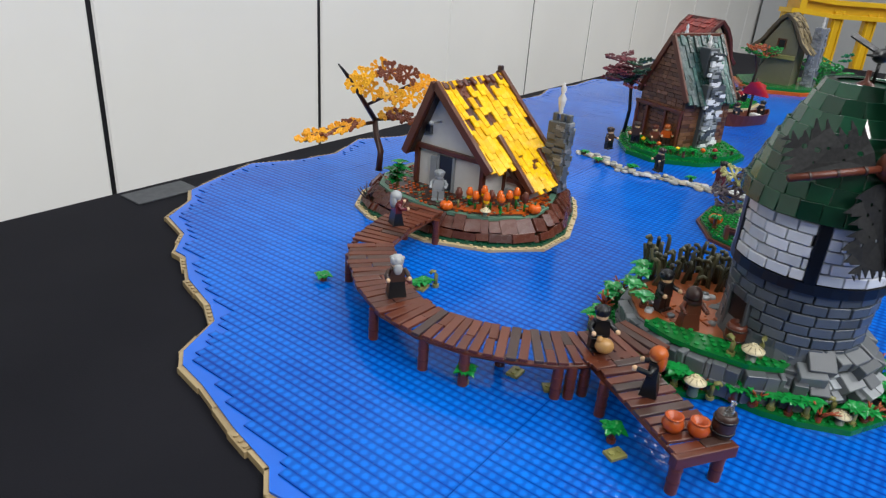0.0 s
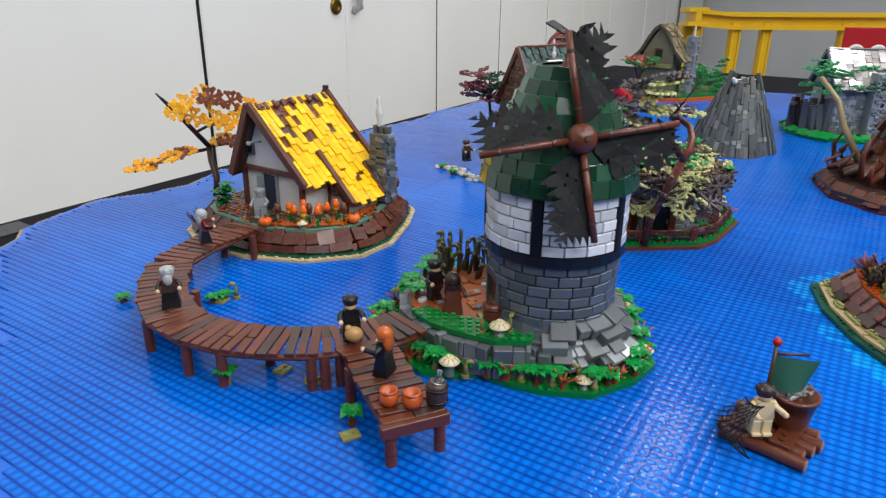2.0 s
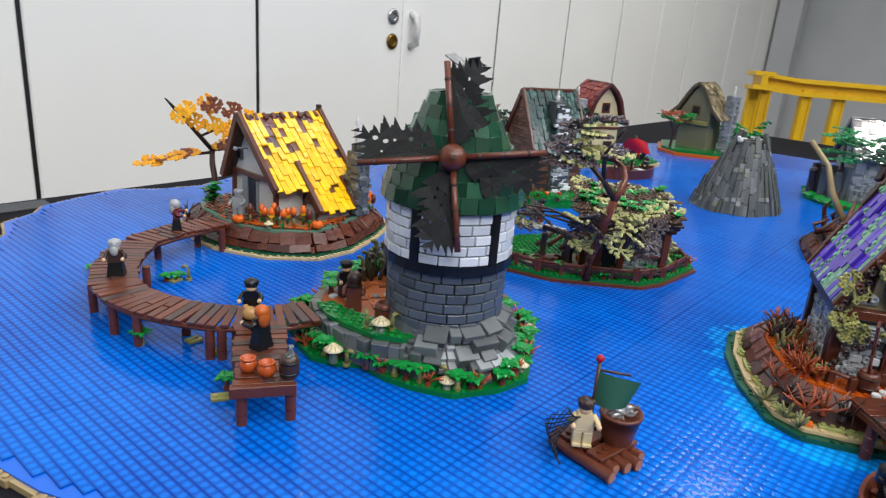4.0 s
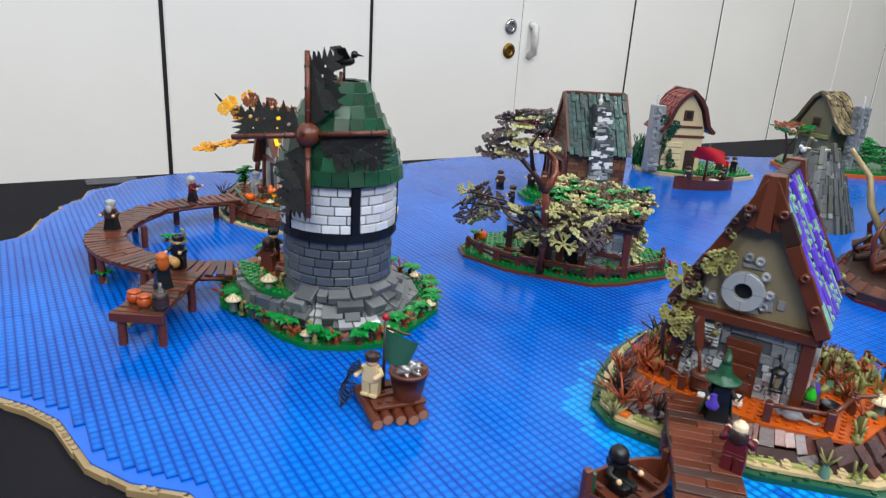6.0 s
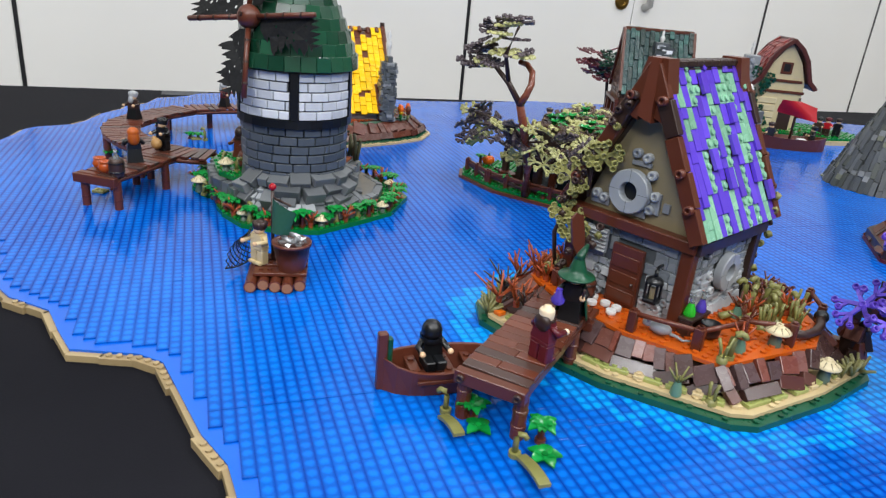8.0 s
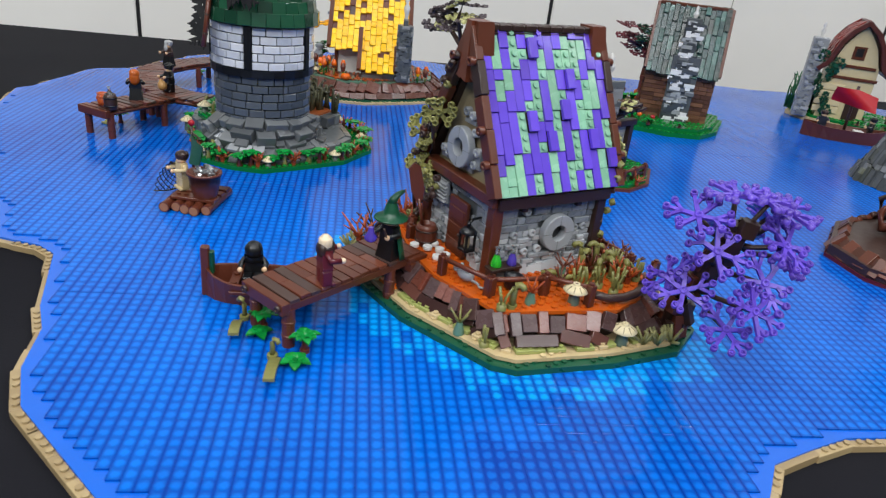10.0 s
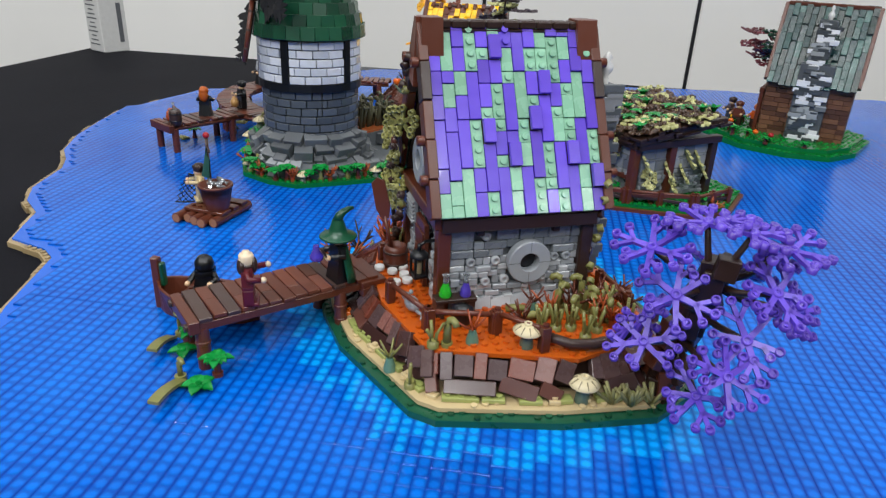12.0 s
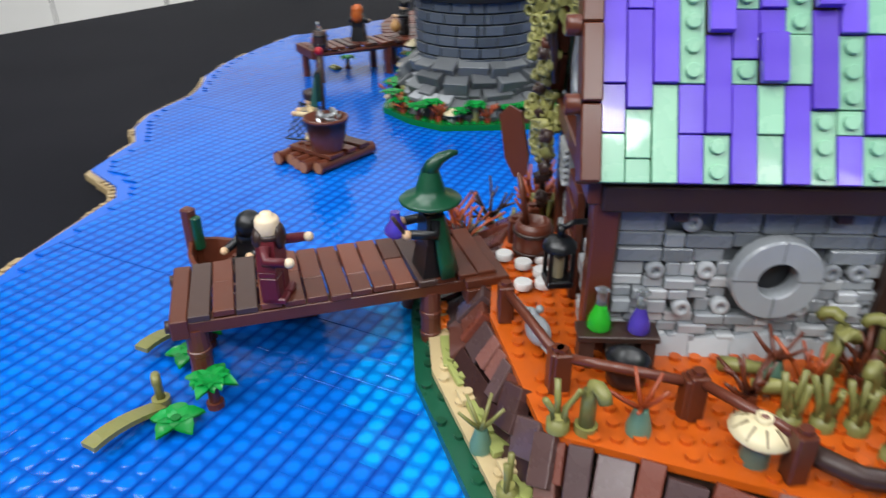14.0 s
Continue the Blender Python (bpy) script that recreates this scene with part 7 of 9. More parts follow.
def yellow_roof(rm, W, L, seed):
    roof = part("roof", G().box((W / 2, L / 2, -0.004), (W, L, 0.006)), DBROWN, cot, "yellow tiled roof slope", rm)
    r = random.Random(seed)
    nc = round(W / 0.0112)
    for i in range(nc):
        v = -0.004 - r.choice((0, .003, .006))
        while v < L - 0.006:
            ln = min(r.choice((0.012, 0.018, 0.018, 0.024)), L - v)
            up = v / L
            bare = r.random() < (0.42 if up > 0.72 else 0.16 if up > 0.4 else 0.05)
            m = Matrix.Translation(((i + 0.5) * W / nc, v + ln / 2, -0.0006 if bare else r.choice((0.0010, 0.0016, 0.0024)))) @ pose(0, 0, 0, -4 + r.uniform(-2, 2), r.uniform(-2, 2), r.uniform(-2, 2))
            piece("roof_tile", (round(W / nc - 0.0006, 4), round(ln + 0.0015, 4), 0.0030), BROWNS if bare else YELLOW, roof, m, 0.0004)
            v += ln
    return roof


yellow_roof(rmR, CL, SRl, 1)
yellow_roof(rmL, CL, SLl, 2)
yellow_roof(rmW, 0.066, (0.132 - XR) * math.sqrt(2) + 0.004, 3)
for y in (-0.002, CL + 0.002):
    beam((0, y, RZ + .002), (XR + .003, y, RZ - XR - .001), .011, .008, BROWN, "verge_board")
    beam((0, y, RZ + .002), (XL - .002, y, .082), .011, .008, BROWN, "verge_board")
beam((.070, .058, RZ - .066), (.136, .058, RZ - .134), .009, .008, BROWN, "verge_board")
beam((.095, .128, RZ - .092), (.136, .128, RZ - .134), .009, .008, BROWN, "verge_board")
for k in range(9):
    part("ridge_tile", G().lathe([(.0042, 0), (.0042, .011), (.0030, .0125)], 9), BROWN, cot, m=Matrix.Translation((.001, .010 + k * .0165, RZ + .000)) @ pose(0, 0, 0, 0, 135 if k % 2 else 120))
part("ridge_horn", G().box((0, CL + .002, RZ + .006), (.007, .008, .012), b=.0008), DBROWN, cot)
ch = part("chimney", G().box((.122, .142, .088), (.030, .024, .105), b=.001), DBG, cot)
rr2 = random.Random(5)
for k in range(44):
    piece("chimney_stone", (rr2.choice((.010, .014, .018)), .005, rr2.choice((.006, .008))), ROCKGREY, ch, Matrix.Translation((.122 + rr2.uniform(-.010, .010), .1295 + (0.0 if k % 2 else .025), .040 + .1 * k / 44)))
    if k % 2:
        piece("chimney_stone", (.005, rr2.choice((.010, .014)), rr2.choice((.006, .008))), ROCKGREY, ch, Matrix.Translation((.1375, .142 + rr2.uniform(-.006, .006), .040 + .1 * k / 44)))
for sx in (-.010, 0.002, .012):
    part("chimney_pot", G().box((.122 + sx, .142, .145), (.007, .009, .013), b=.0008), DBG, cot)
part("smoke", G().lathe([(0.002, 0), (0.0025, 0.006), (0.0035, 0.010), (0.004, 0.014), (0.0015, 0.018), (0.003, 0.022), (0.0005, 0.028)], 9), WHITE, cot, "white smoke puff element", Matrix.Translation((.118, .142, .150)) @ Matrix.Diagonal((1.5, 1.5, 1.6, 1)))
pumpkin(.247, .965, .0350, .0092)
pumpkin(.366, .983, .0350, .0092)
rf = random.Random(9)
for k, (x, y) in enumerate(((.262, .975), (.276, .986), (.285, .975), (.296, .985), (.306, .975), (.318, .985), (.330, .978), (.340, .992), (.352, .985), (.30, .965), (.32, .962), (.408, 1.12), (.412, 1.135), (.404, 1.142), (.400, 1.125))):
    t = thing("flower_stalk", "orange flower piece on a small green and tan stem", "flower", turn(x, y, .0365 if k < 11 else .034), "cottage flowers")
    hh = rf.uniform(.011, .017)
    part("stem", G().tube([(0, 0, 0), (0, 0, hh)], .0017, 6), GREEN if k % 3 else OLIVE, t)
    part("cup", G().lathe([(.002, hh - .001), (.0042, hh + .001), (.0042, hh + .004)], 9), YELLOW if k % 2 else BROWN, t)
    part("bloom", G().lathe([(.0036, hh + .004), (.0052, hh + .006), (.0050, hh + .010), (.0034, hh + .012), (.0034, hh + .0145), (.0012, hh + .0155)], 9), PUMPKIN if k % 4 else BROWN, t)
    g = G()
    leaf(g, Matrix.Translation((0, 0, .006)) @ Matrix.Rotation(rf.uniform(0, 6), 4, "Z"), .008, .005)
    part("leaf", g, GREEN, t)
mushroom(.300, .955, .0355, 0.8)
figure(.232, .998, .0366, 0, LBG, LBG, GREYHAIR, LBG, "", None, label="light grey statue-like toy figure by the cottage door")
bush = thing("green_shrub", "bright green leafy shrub at the cottage corner", "plant", turn(.168, 1.040, .035))
g = G()
for k in range(9):
    m = Matrix.Translation((rf.uniform(-.010, .010), rf.uniform(-.008, .008), .008 + .0032 * k))
    for j in range(4):
        leaf(g, m @ Matrix.Rotation(1.57 * j + k, 4, "Z") @ Matrix.Rotation(-.4, 4, "Y"), .013, .010)
part("leaves", g, GREEN, bush)
part("stem", G().tube([(0, 0, 0), (.001, 0, .034)], .0022, 7), OLIVE, bush)
twigs(.130, 1.025, .010, .030, 402, DBROWN, 6, "bare dark brown plastic shrub on the shore")
ytree = thing("autumn_tree", "bare-trunked tree with yellow and brown leaf sprays", "tree", turn(.126, 1.119, .030))
o = Vector((.126, 1.119, .030))
F = Vector((.113, 1.147, .104)) - o
T = Vector((.085, 1.081, .180)) - o
BARK = plastic("dark_reddish_bark", ["#3d211a"], .35)
part("trunk", G().tube([(0, 0, 0), (.001, .008, .03), F * .7, F], .0058, 8, .0046).tube([F, F.lerp(T, .5), T], .0044, 7, .0030), BARK, ytree)
part("tip", G().tube([T * .99, T * 1.05 + Vector((-.010, -.008, .010))], .0034, 7, .0012), BLACK, ytree)
BL = Vector((.020, 1.077, .079)) - o
TR = Vector((.198, 1.135, .168)) - o
part("branch", G().tube([F * .95, F.lerp(BL, .5) + Vector((0, 0, .004)), BL], .0030, 6, .0018), BARK, ytree)
part("branch", G().tube([F.lerp(T, .35), F.lerp(TR, .6) + Vector((0, 0, .02)), TR], .0026, 6, .0016), BARK, ytree)
part("branch", G().tube([F, F + Vector((.03, -.01, .006)), F + Vector((.055, -.03, .012))], .0028, 6, .0016), BARK, ytree)
AYEL = plastic("autumn_yellow", ["#f4ab14", "#f8b820"], .3, "object")
ABRN = plastic("autumn_brown", ["#7a3d22", "#87482a"], .3, "object")
ra = random.Random(31)
SPRAYS = [(F.lerp(BL, .30 + .11 * k), k % 3 != 1, 14) for k in range(7)]
SPRAYS += [(F + Vector((.026 + .014 * k, -.012 - .008 * k, .010)), k == 0, 14) for k in range(3)]
for u, dz, yel in ((.06, -.004, 1), (.14, .010, 1), (.22, -.014, 1), (.36, .020, 1), (.48, .022, 0), (.50, -.016, 1), (.60, -.024, 1), (.68, .014, 0), (.76, -.018, 1), (.90, .002, 1), (1.0, -.004, 1)):
    SPRAYS.append((T.lerp(TR, .08 + .92 * u) + Vector((0, ra.uniform(-.02, .01), dz * .85 - .006)), yel, 62))
for p, yel, tl in SPRAYS:
    g = leaf_spray(ra.uniform(.0145, .0180), len(ytree.children), .0029)
    part("leaf_spray", g, AYEL if yel else ABRN, ytree, m=Matrix.Translation(p + Vector((0, 0, .003))) @ pose(0, 0, 0, tl + ra.uniform(-14, 14), ra.uniform(-16, 16), 0))


# ---- the mossy hut and the crooked tree ----
GISLE = [(.620, 1.036), (.642, 1.006), (.724, .981), (.775, .986), (.855, .994), (.890, 1.022), (.952, 1.108), (.945, 1.16), (.90, 1.225), (.76, 1.23), (.66, 1.18), (.62, 1.11)]
gisle = thing("hut_island", "small island of brown and bright green plates", "island")
part("brown_rim", G().prism(GISLE, -0.004, 0.0042), BROWN, gisle)
gin = shrink(GISLE, 0.005)
part("green_plate", G().prism(gin, 0.004, 0.0085), GREEN, gisle)
g = G()
grid_studs(g, gin, 0.0085, 0.85, 0.001, 20, 6)
part("green_studs", g, GREEN, gisle, kind="stuff")
part("tan_path", G().prism([(.68, 1.02), (.74, 1.0), (.80, 1.03), (.84, 1.08), (.76, 1.10), (.69, 1.07)], 0.008, 0.0105), DTAN, gisle)
HM = turn(.823, 1.104, 0.008, 4)
hut = thing("mossy_hut", "low stone hut with a moss-covered flat roof", "hut", HM)
part("wall_core", G().box((0, 0, .038), (.118, .114, .076)), DBG, hut)
stones(hut, Matrix.Translation((0, -.058, 0.002)), .112, .070, [(-.02, .026, .014, .028)], 71)
stones(hut, Matrix.Translation((.060, 0, 0.002)) @ Matrix.Rotation(radians(90), 4, "Z"), .110, .070, [], 72)
# shade of the open door, as a black slab before the solid core
part("doorway", G().box((-.02, -.0585, .030), (.024, .004, .054)), BLACK, hut)
part("lintel", G().box((-.02, -.063, .060), (.034, .008, .007), b=.0007), BROWN, hut)
for x, y, h in ((-.050, -.092, .056), (-.120, -.060, .052), (-.085, -.078, .060)):
    part("pergola_post", G().box((x, y, h / 2 - .002), (.009, .009, h), b=.0007), DBROWN, hut)
part("pergola_beam", G().box((0, 0, 0), (.085, .007, .007), b=.0007), DBROWN, hut, m=pose(-.085, -.076, .056, 0, 3, -24))
for k in range(5):
    part("pergola_log", G().tube([(-.130 + .018 * k, -.058 - .006 * k, .030 + .003 * (k % 2)), (-.100 + .018 * k, -.020 - .004 * k, .044)], .0036, 7), BROWNS, hut)
part("sill_beam", G().box((.030, -.063, .030), (.046, .007, .006), b=.0007), BROWN, hut)
for x, y in ((-.060, -.064), (-.037, -.063), (-.003, -.063), (.060, -.064), (.065, .060), (.065, -.010)):
    part("post", G().box((x, y, .038), (.010, .010, .078), b=.0007), BROWN if y < 0 else DBROWN, hut)
part("eave_beam", G().box((0, -.066, .073), (.136, .010, .009), b=.0007), DBROWN, hut)
part("eave_beam", G().box((.067, 0, .073), (.010, .136, .009), b=.0007), DBROWN, hut)
RMOSS = Matrix.Translation((.002, -.002, .088)) @ pose(0, 0, 0, 7, 0, 0)
part("roof_slab", G().box((0, 0, 0), (.146, .142, .010), b=.001), DBROWN, hut, m=RMOSS)
rm_ = random.Random(81)
for k in range(34):
    q = rm_.uniform(-.066, .066)
    x, y, rz = ((q, -.071, 0), (.073, q, 90))[k % 2]
    piece("eave_plate", (rm_.choice((.010, .016, .022)), .007, .0034), DBROWN, hut, RMOSS @ Matrix.Translation((x, y, rm_.choice((-.0035, 0, .0035, .007)))) @ pose(0, 0, 0, 0, 0, rz))
g1, g2, g3 = G(), G(), G()
for k in range(88):
    x, y = rm_.uniform(-.072, .072), rm_.uniform(-.070, .070)
    mm = RMOSS @ Matrix.Translation((x, y, .008 + rm_.uniform(0, .006))) @ pose(0, 0, 0, rm_.uniform(-14, 14), rm_.uniform(-14, 14), rm_.uniform(0, 90))
    leaf_spray(rm_.uniform(.014, .018), k, .0023, g1 if k % 9 < 3 else g2, mm)
for k in range(26):
    x, y = rm_.uniform(-.070, .070), rm_.uniform(-.068, .068)
    for q in range(5):
        leaf(g3, RMOSS @ Matrix.Translation((x, y, .014)) @ Matrix.Rotation(q * 1.26, 4, "Z") @ Matrix.Rotation(-.3 if k % 2 else -.9, 4, "Y"), .012, .007)
for k in range(13):                              # sprays that hang over the front eave
    mm = RMOSS @ Matrix.Translation((rm_.uniform(-.070, .060), -.076, rm_.uniform(-.030, .006))) @ pose(0, 0, 0, rm_.uniform(40, 75), 0, rm_.uniform(0, 90))
    leaf_spray(rm_.uniform(.014, .018), k, .0023, g1 if k % 2 else g2, mm)
part("olive_moss", g1, PALEOLIVE, hut, kind="stuff")
part("brown_moss", g2, plastic("umber_moss", ["#4a3426", "#56402f", "#3e2c22"], .35), hut, kind="stuff")
part("green_moss", g3, GREEN, hut, kind="stuff")
for k, (y, z) in enumerate(((-.050, .046), (-.044, .030), (-.012, .036), (-.004, .020), (.014, .030), (.020, .048), (.036, .046), (.045, .034))):
    part("wall_vine", leaf_spray(.0125, 40 + k, .0024), PALEOLIVE, hut, "pale olive vine on the hut wall", Matrix.Translation((.0685, y, z)) @ pose(0, 0, 0, rm_.uniform(-15, 15), 58, rm_.uniform(0, 90)))
for a, b in (((.640, 1.030), (.70, 1.000)), ((.705, .998), (.770, .996)), ((.775, .997), (.845, 1.004)), ((.85, 1.008), (.888, 1.036)), ((.891, 1.041), (.932, 1.105)), ((.934, 1.110), (.925, 1.17))):
    fence(*a, *b, .008, 3, .019, low=True)
pumpkin(.640, 1.085, .0085, .0105)
pumpkin(.770, 1.052, .0105, .0115)
pumpkin(.715, 1.03, .0105, .006)
cart = thing("wooden_cart", "small brown cart with produce on the hut island", "cart", turn(.715, 1.03, .010, -15))
part("bed", G().box((0, 0, .010), (.034, .018, .006), b=.0007), BROWN, cart)
for x in (-.013, .013):
    part("wheel", G().cyl((0, 0, 0), .008, .003, 12, m=Matrix.Translation((x, -.009, .008)) @ pose(0, 0, 0, 90)), DBROWN, cart)
    part("wheel", G().cyl((0, 0, 0), .008, .003, 12, m=Matrix.Translation((x, .012, .008)) @ pose(0, 0, 0, 90)), DBROWN, cart)
figure(.745, 1.055, .0105, 20, BLACK, NAVY, SKIN, BLACK, "", None, label="dark toy figure beside the hut door")
for k, (x, y) in enumerate(((.66, 1.03), (.70, 1.015), (.735, 1.0), (.80, 1.0), (.835, 1.01), (.87, 1.03), (.90, 1.07), (.93, 1.12), (.635, 1.07), (.68, 1.06), (.92, 1.16), (.86, 1.05), (.76, 1.01))):
    sprout(x, y, .008, .011, .008 + .004 * (k % 3), 500 + k, group="hut island sprouts")
twigs(.945, 1.13, .006, .014, 520)
# crooked tree
ct = thing("crooked_tree", "crooked brown tree with olive and dark umber leaf sprays", "tree", turn(.775, .992, .008))
o = Vector((.775, .992, .008))
W = lambda x, y, z: Vector((x, y, z)) - o
tr = [W(.775, .992, .008), W(.777, .985, .05), W(.785, .955, .10), W(.790, .925, .145)]
NUT = plastic("medium_nougat", ["#7b4331"], .25)
part("trunk", G().tube(tr, .0066, 10, .0052), NUT, ct)
part("limb", G().tube([tr[3], W(.772, .92, .170), W(.753, .915, .188)], .0045, 8, .003), DBROWN, ct)
part("limb", G().tube([tr[3], W(.797, .925, .158), W(.800, .93, .172), W(.796, .935, .186), W(.784, .94, .194), W(.772, .94, .196)], .0050, 10, .0034), NUT, ct)
rc = random.Random(55)
DUM = plastic("umber_leaves", ["#463b40", "#51464a"], .35, "object")
POL = plastic("olive_leaves", ["#b3b274", "#bfbe82", "#9d9b60"], .35, "object")
SPOTS = [(0.748, 0.915, 0.191), (0.735, 0.920, 0.189), (0.720, 0.920, 0.183), (0.708, 0.920, 0.187), (0.714, 0.925, 0.200), (0.728, 0.920, 0.208), (0.740, 0.930, 0.219), (0.751, 0.920, 0.227), (0.756, 0.925, 0.205), (0.769, 0.930, 0.204), (0.779, 0.925, 0.206), (0.787, 0.920, 0.204), (0.724, 0.940, 0.231), (0.759, 0.925, 0.238), (0.767, 0.930, 0.248), (0.774, 0.925, 0.244), (0.735, 0.935, 0.238), (0.746, 0.940, 0.204), (0.711, 0.930, 0.212), (0.760, 0.940, 0.221)]
LOWC = [(.745, .955, .105), (.77, .95, .112), (.795, .95, .114), (.82, .955, .110), (.84, .965, .106), (.86, .975, .098), (.755, .965, .09), (.78, .955, .09), (.80, .96, .085), (.83, .97, .08), (.85, .975, .076), (.775, .97, .072), (.812, .965, .066), (.845, .98, .062), (.76, .975, .060), (.735, .98, .075)]
LEFTC = [(.632, 1.035, .100), (.645, 1.030, .092), (.660, 1.028, .098), (.622, 1.036, .080), (.640, 1.030, .070), (.656, 1.028, .060), (.672, 1.025, .085), (.670, 1.028, .068), (.650, 1.035, .108), (.685, 1.020, .095), (.700, 1.010, .088), (.630, 1.032, .056)]
for k, p in enumerate(SPOTS + LOWC + LEFTC):
    g = leaf_spray(rc.uniform(.0175, .0205), 500 + k, .0025)
    part("leaf_spray", g, POL if rc.random() < (.58 if p[0] > .74 else .40 if p in SPOTS else .28) else DUM, ct, m=Matrix.Translation(W(*p)) @ pose(0, 0, 0, (12 if p in SPOTS else 32) + rc.uniform(-22, 22), rc.uniform(-22, 22), rc.uniform(0, 360)))
part("limb", G().tube([W(.772, .92, .170), W(.768, .912, .205), W(.788, .904, .240)], .0032, 7, .002), DBROWN, ct)
for p in LOWC[::3] + LEFTC[::3]:
    part("branch", G().tube([tr[2] * .9, (tr[2] + W(*p)) / 2 + Vector((0, 0, .006)), W(*p)], .002, 6, .0014), DBROWN, ct)

# ---- the plank house with the green roof ----
BISLE = [(.560, 1.545), (.565, 1.47), (.605, 1.420), (.70, 1.415), (.768, 1.448), (.808, 1.50), (.80, 1.57), (.748, 1.672), (.65, 1.69), (.58, 1.64)]
bisle = thing("plank_house_island", "bright green plated island with flowers", "island")
part("green_base", G().prism(BISLE, -0.004, 0.008), GREEN, bisle)
part("green_terrace", G().prism(shrink(BISLE, .010), .007, .016), GREEN, bisle)
g = G()
grid_studs(g, BISLE, .008, .85, .001, 24, 1, [shrink(BISLE, .011)])
grid_studs(g, shrink(BISLE, .010), .016, .6, .001, 24, 2)
part("green_studs", g, GREEN, bisle, kind="stuff")


def gable_house(nm, label, cat, m, hw, L, z0, ze, zr, wall_mat, roof_mat, tile, seed, verge=BROWN, wallpiece=True, overhang=.006):
    """A gabled house: ridge along +x from the origin, hw to each eave."""
    h = thing(nm, label, cat, m)
    poly = [(-hw + .008, z0), (hw - .008, z0), (hw - .008, ze), (0, zr - .010), (-hw + .008, ze)]
    n = len(poly)
    g = G().add([(overhang, y, z) for y, z in poly] + [(L - overhang, y, z) for y, z in poly], [tuple(range(n))[::-1], tuple(range(n, 2 * n))] + [(i, (i + 1) % n, (i + 1) % n + n, i + n) for i in range(n)])
    part("wall", g, wall_mat, h)
    r = random.Random(seed)
    if wallpiece:
        z = z0
        while z < zr - .02:
            half = hw - .010 if z < ze else (hw - .010) * (zr - .012 - z) / (zr - .012 - ze)
            y = -half
            while y < half - .003:
                w = min(r.choice((.012, .018, .024)), half - y)
                piece("plank", (.003, round(w - .0006, 4), .0075), WOODWALL, h, Matrix.Translation((overhang - .0005 - r.uniform(0, .0012), y + w / 2, z + .004)))
                y += w
            z += .008
        z = z0
        while z < ze:
            x = overhang
            while x < L - overhang - .003:
                w = min(r.choice((.016, .024)), L - overhang - x)
                piece("plank", (round(w - .0006, 4), .003, .0075), WOODWALL, h, Matrix.Translation((x + w / 2, -hw + .0075 - r.uniform(0, .0012), z + .004)))
                x += w
            z += .008
    sl = math.hypot(hw, zr - ze)
    an = math.atan2(zr - ze, hw)
    for sgn in (-1, 1):
        rm = Matrix.Translation((0 if sgn < 0 else L, sgn * hw, ze)) @ Matrix.Rotation(0 if sgn < 0 else math.pi, 4, "Z") @ Matrix.Rotation(an, 4, "X")
        roof = part("roof", G().box((L / 2, sl / 2, -.003), (L, sl, .005)), DBROWN, h, m=rm)
        nc = max(3, round(L / tile[0]))
        for i in range(nc):
            v = -.004 - r.uniform(0, .006)
            while v < sl - .004:
                ln = min(round(tile[1] * r.choice((.65, 1, 1, 1.3)), 4), round(sl - v + .002, 4))
                mm = Matrix.Translation(((i + .5) * L / nc, v + ln / 2, .0012 + r.choice((0, .0006, .0016, .0028)))) @ pose(0, 0, 0, -3 + r.uniform(-2, 2), r.uniform(-1, 1), r.uniform(-1, 1))
                piece("roof_tile", (round(L / nc - .0005, 4), round(ln + .002, 4), .003), roof_mat, roof, mm)
                v += ln
        for x in (-.002, L + .002):
            part("verge_board", G().box((x if sgn < 0 else L - x, sl / 2, 0), (.006, sl, .010), b=.0007), verge, h, m=rm)
    part("ridge", G().box((L / 2, 0, zr + .001), (L, .010, .006), b=.001), verge, h)
    return h


GM = turn(.6300, 1.534, 0, 35.0)
WOODDARK = plastic("umber_wall", ["#4a3122"], .4)
ph = gable_house("plank_house", "brown plank house with dark green roof and stone chimney", "house", GM, .066, .136, .015, .108, .227, WOODDARK, TEAL, (.0098, .030), 91, overhang=.002)
pc = part("chimney", G().box((.072, -.058, .075), (.052, .024, .130), b=.001).box((.070, -.034, .165), (.028, .026, .085), b=.001), DBG, ph)
rq = random.Random(4)
CHIMGREY = plastic("pale_and_dark_chimney_stone", ["#9a9fa1", "#4a4f52", "#d3d6d8", "#3f4447", "#6d7275", "#e0e2e4"], .12, "object")
for k in range(120):
    zz = .012 + .19 * k / 120
    yy = -.0705 if zz < .125 else -.0705 + (zz - .125) * .33
    piece("chimney_stone", (rq.choice((.010, .016, .020)), .006, .0068), CHIMGREY, pc, Matrix.Translation((.072 + rq.uniform(-.020, .020) * (1 if zz < .125 else .6), yy - rq.uniform(0, .002), zz)))
part("smoke", G().lathe([(.003, 0), (.0035, .004), (.0055, .008), (.004, .012), (.002, .015), (.003, .019), (.001, .024)], 10), WHITE, ph, "white smoke puff element", Matrix.Translation((.070, -.030, .206)))
part("window", G().box((.003, 0, .150), (.004, .016, .018), b=.0004), BLACK, ph)
part("door", G().box((.003, -.004, .050), (.004, .024, .050), b=.0004), DBROWN, ph)
for y in (-.058, -.02, .03, .058):
    part("porch_post", G().box((-.004, y, .05), (.006, .006, .07), b=.0005), BROWN, ph)
part("porch_beam", G().box((-.004, 0, .088), (.008, .125, .007), b=.0005), BROWN, ph)
rf = random.Random(14)
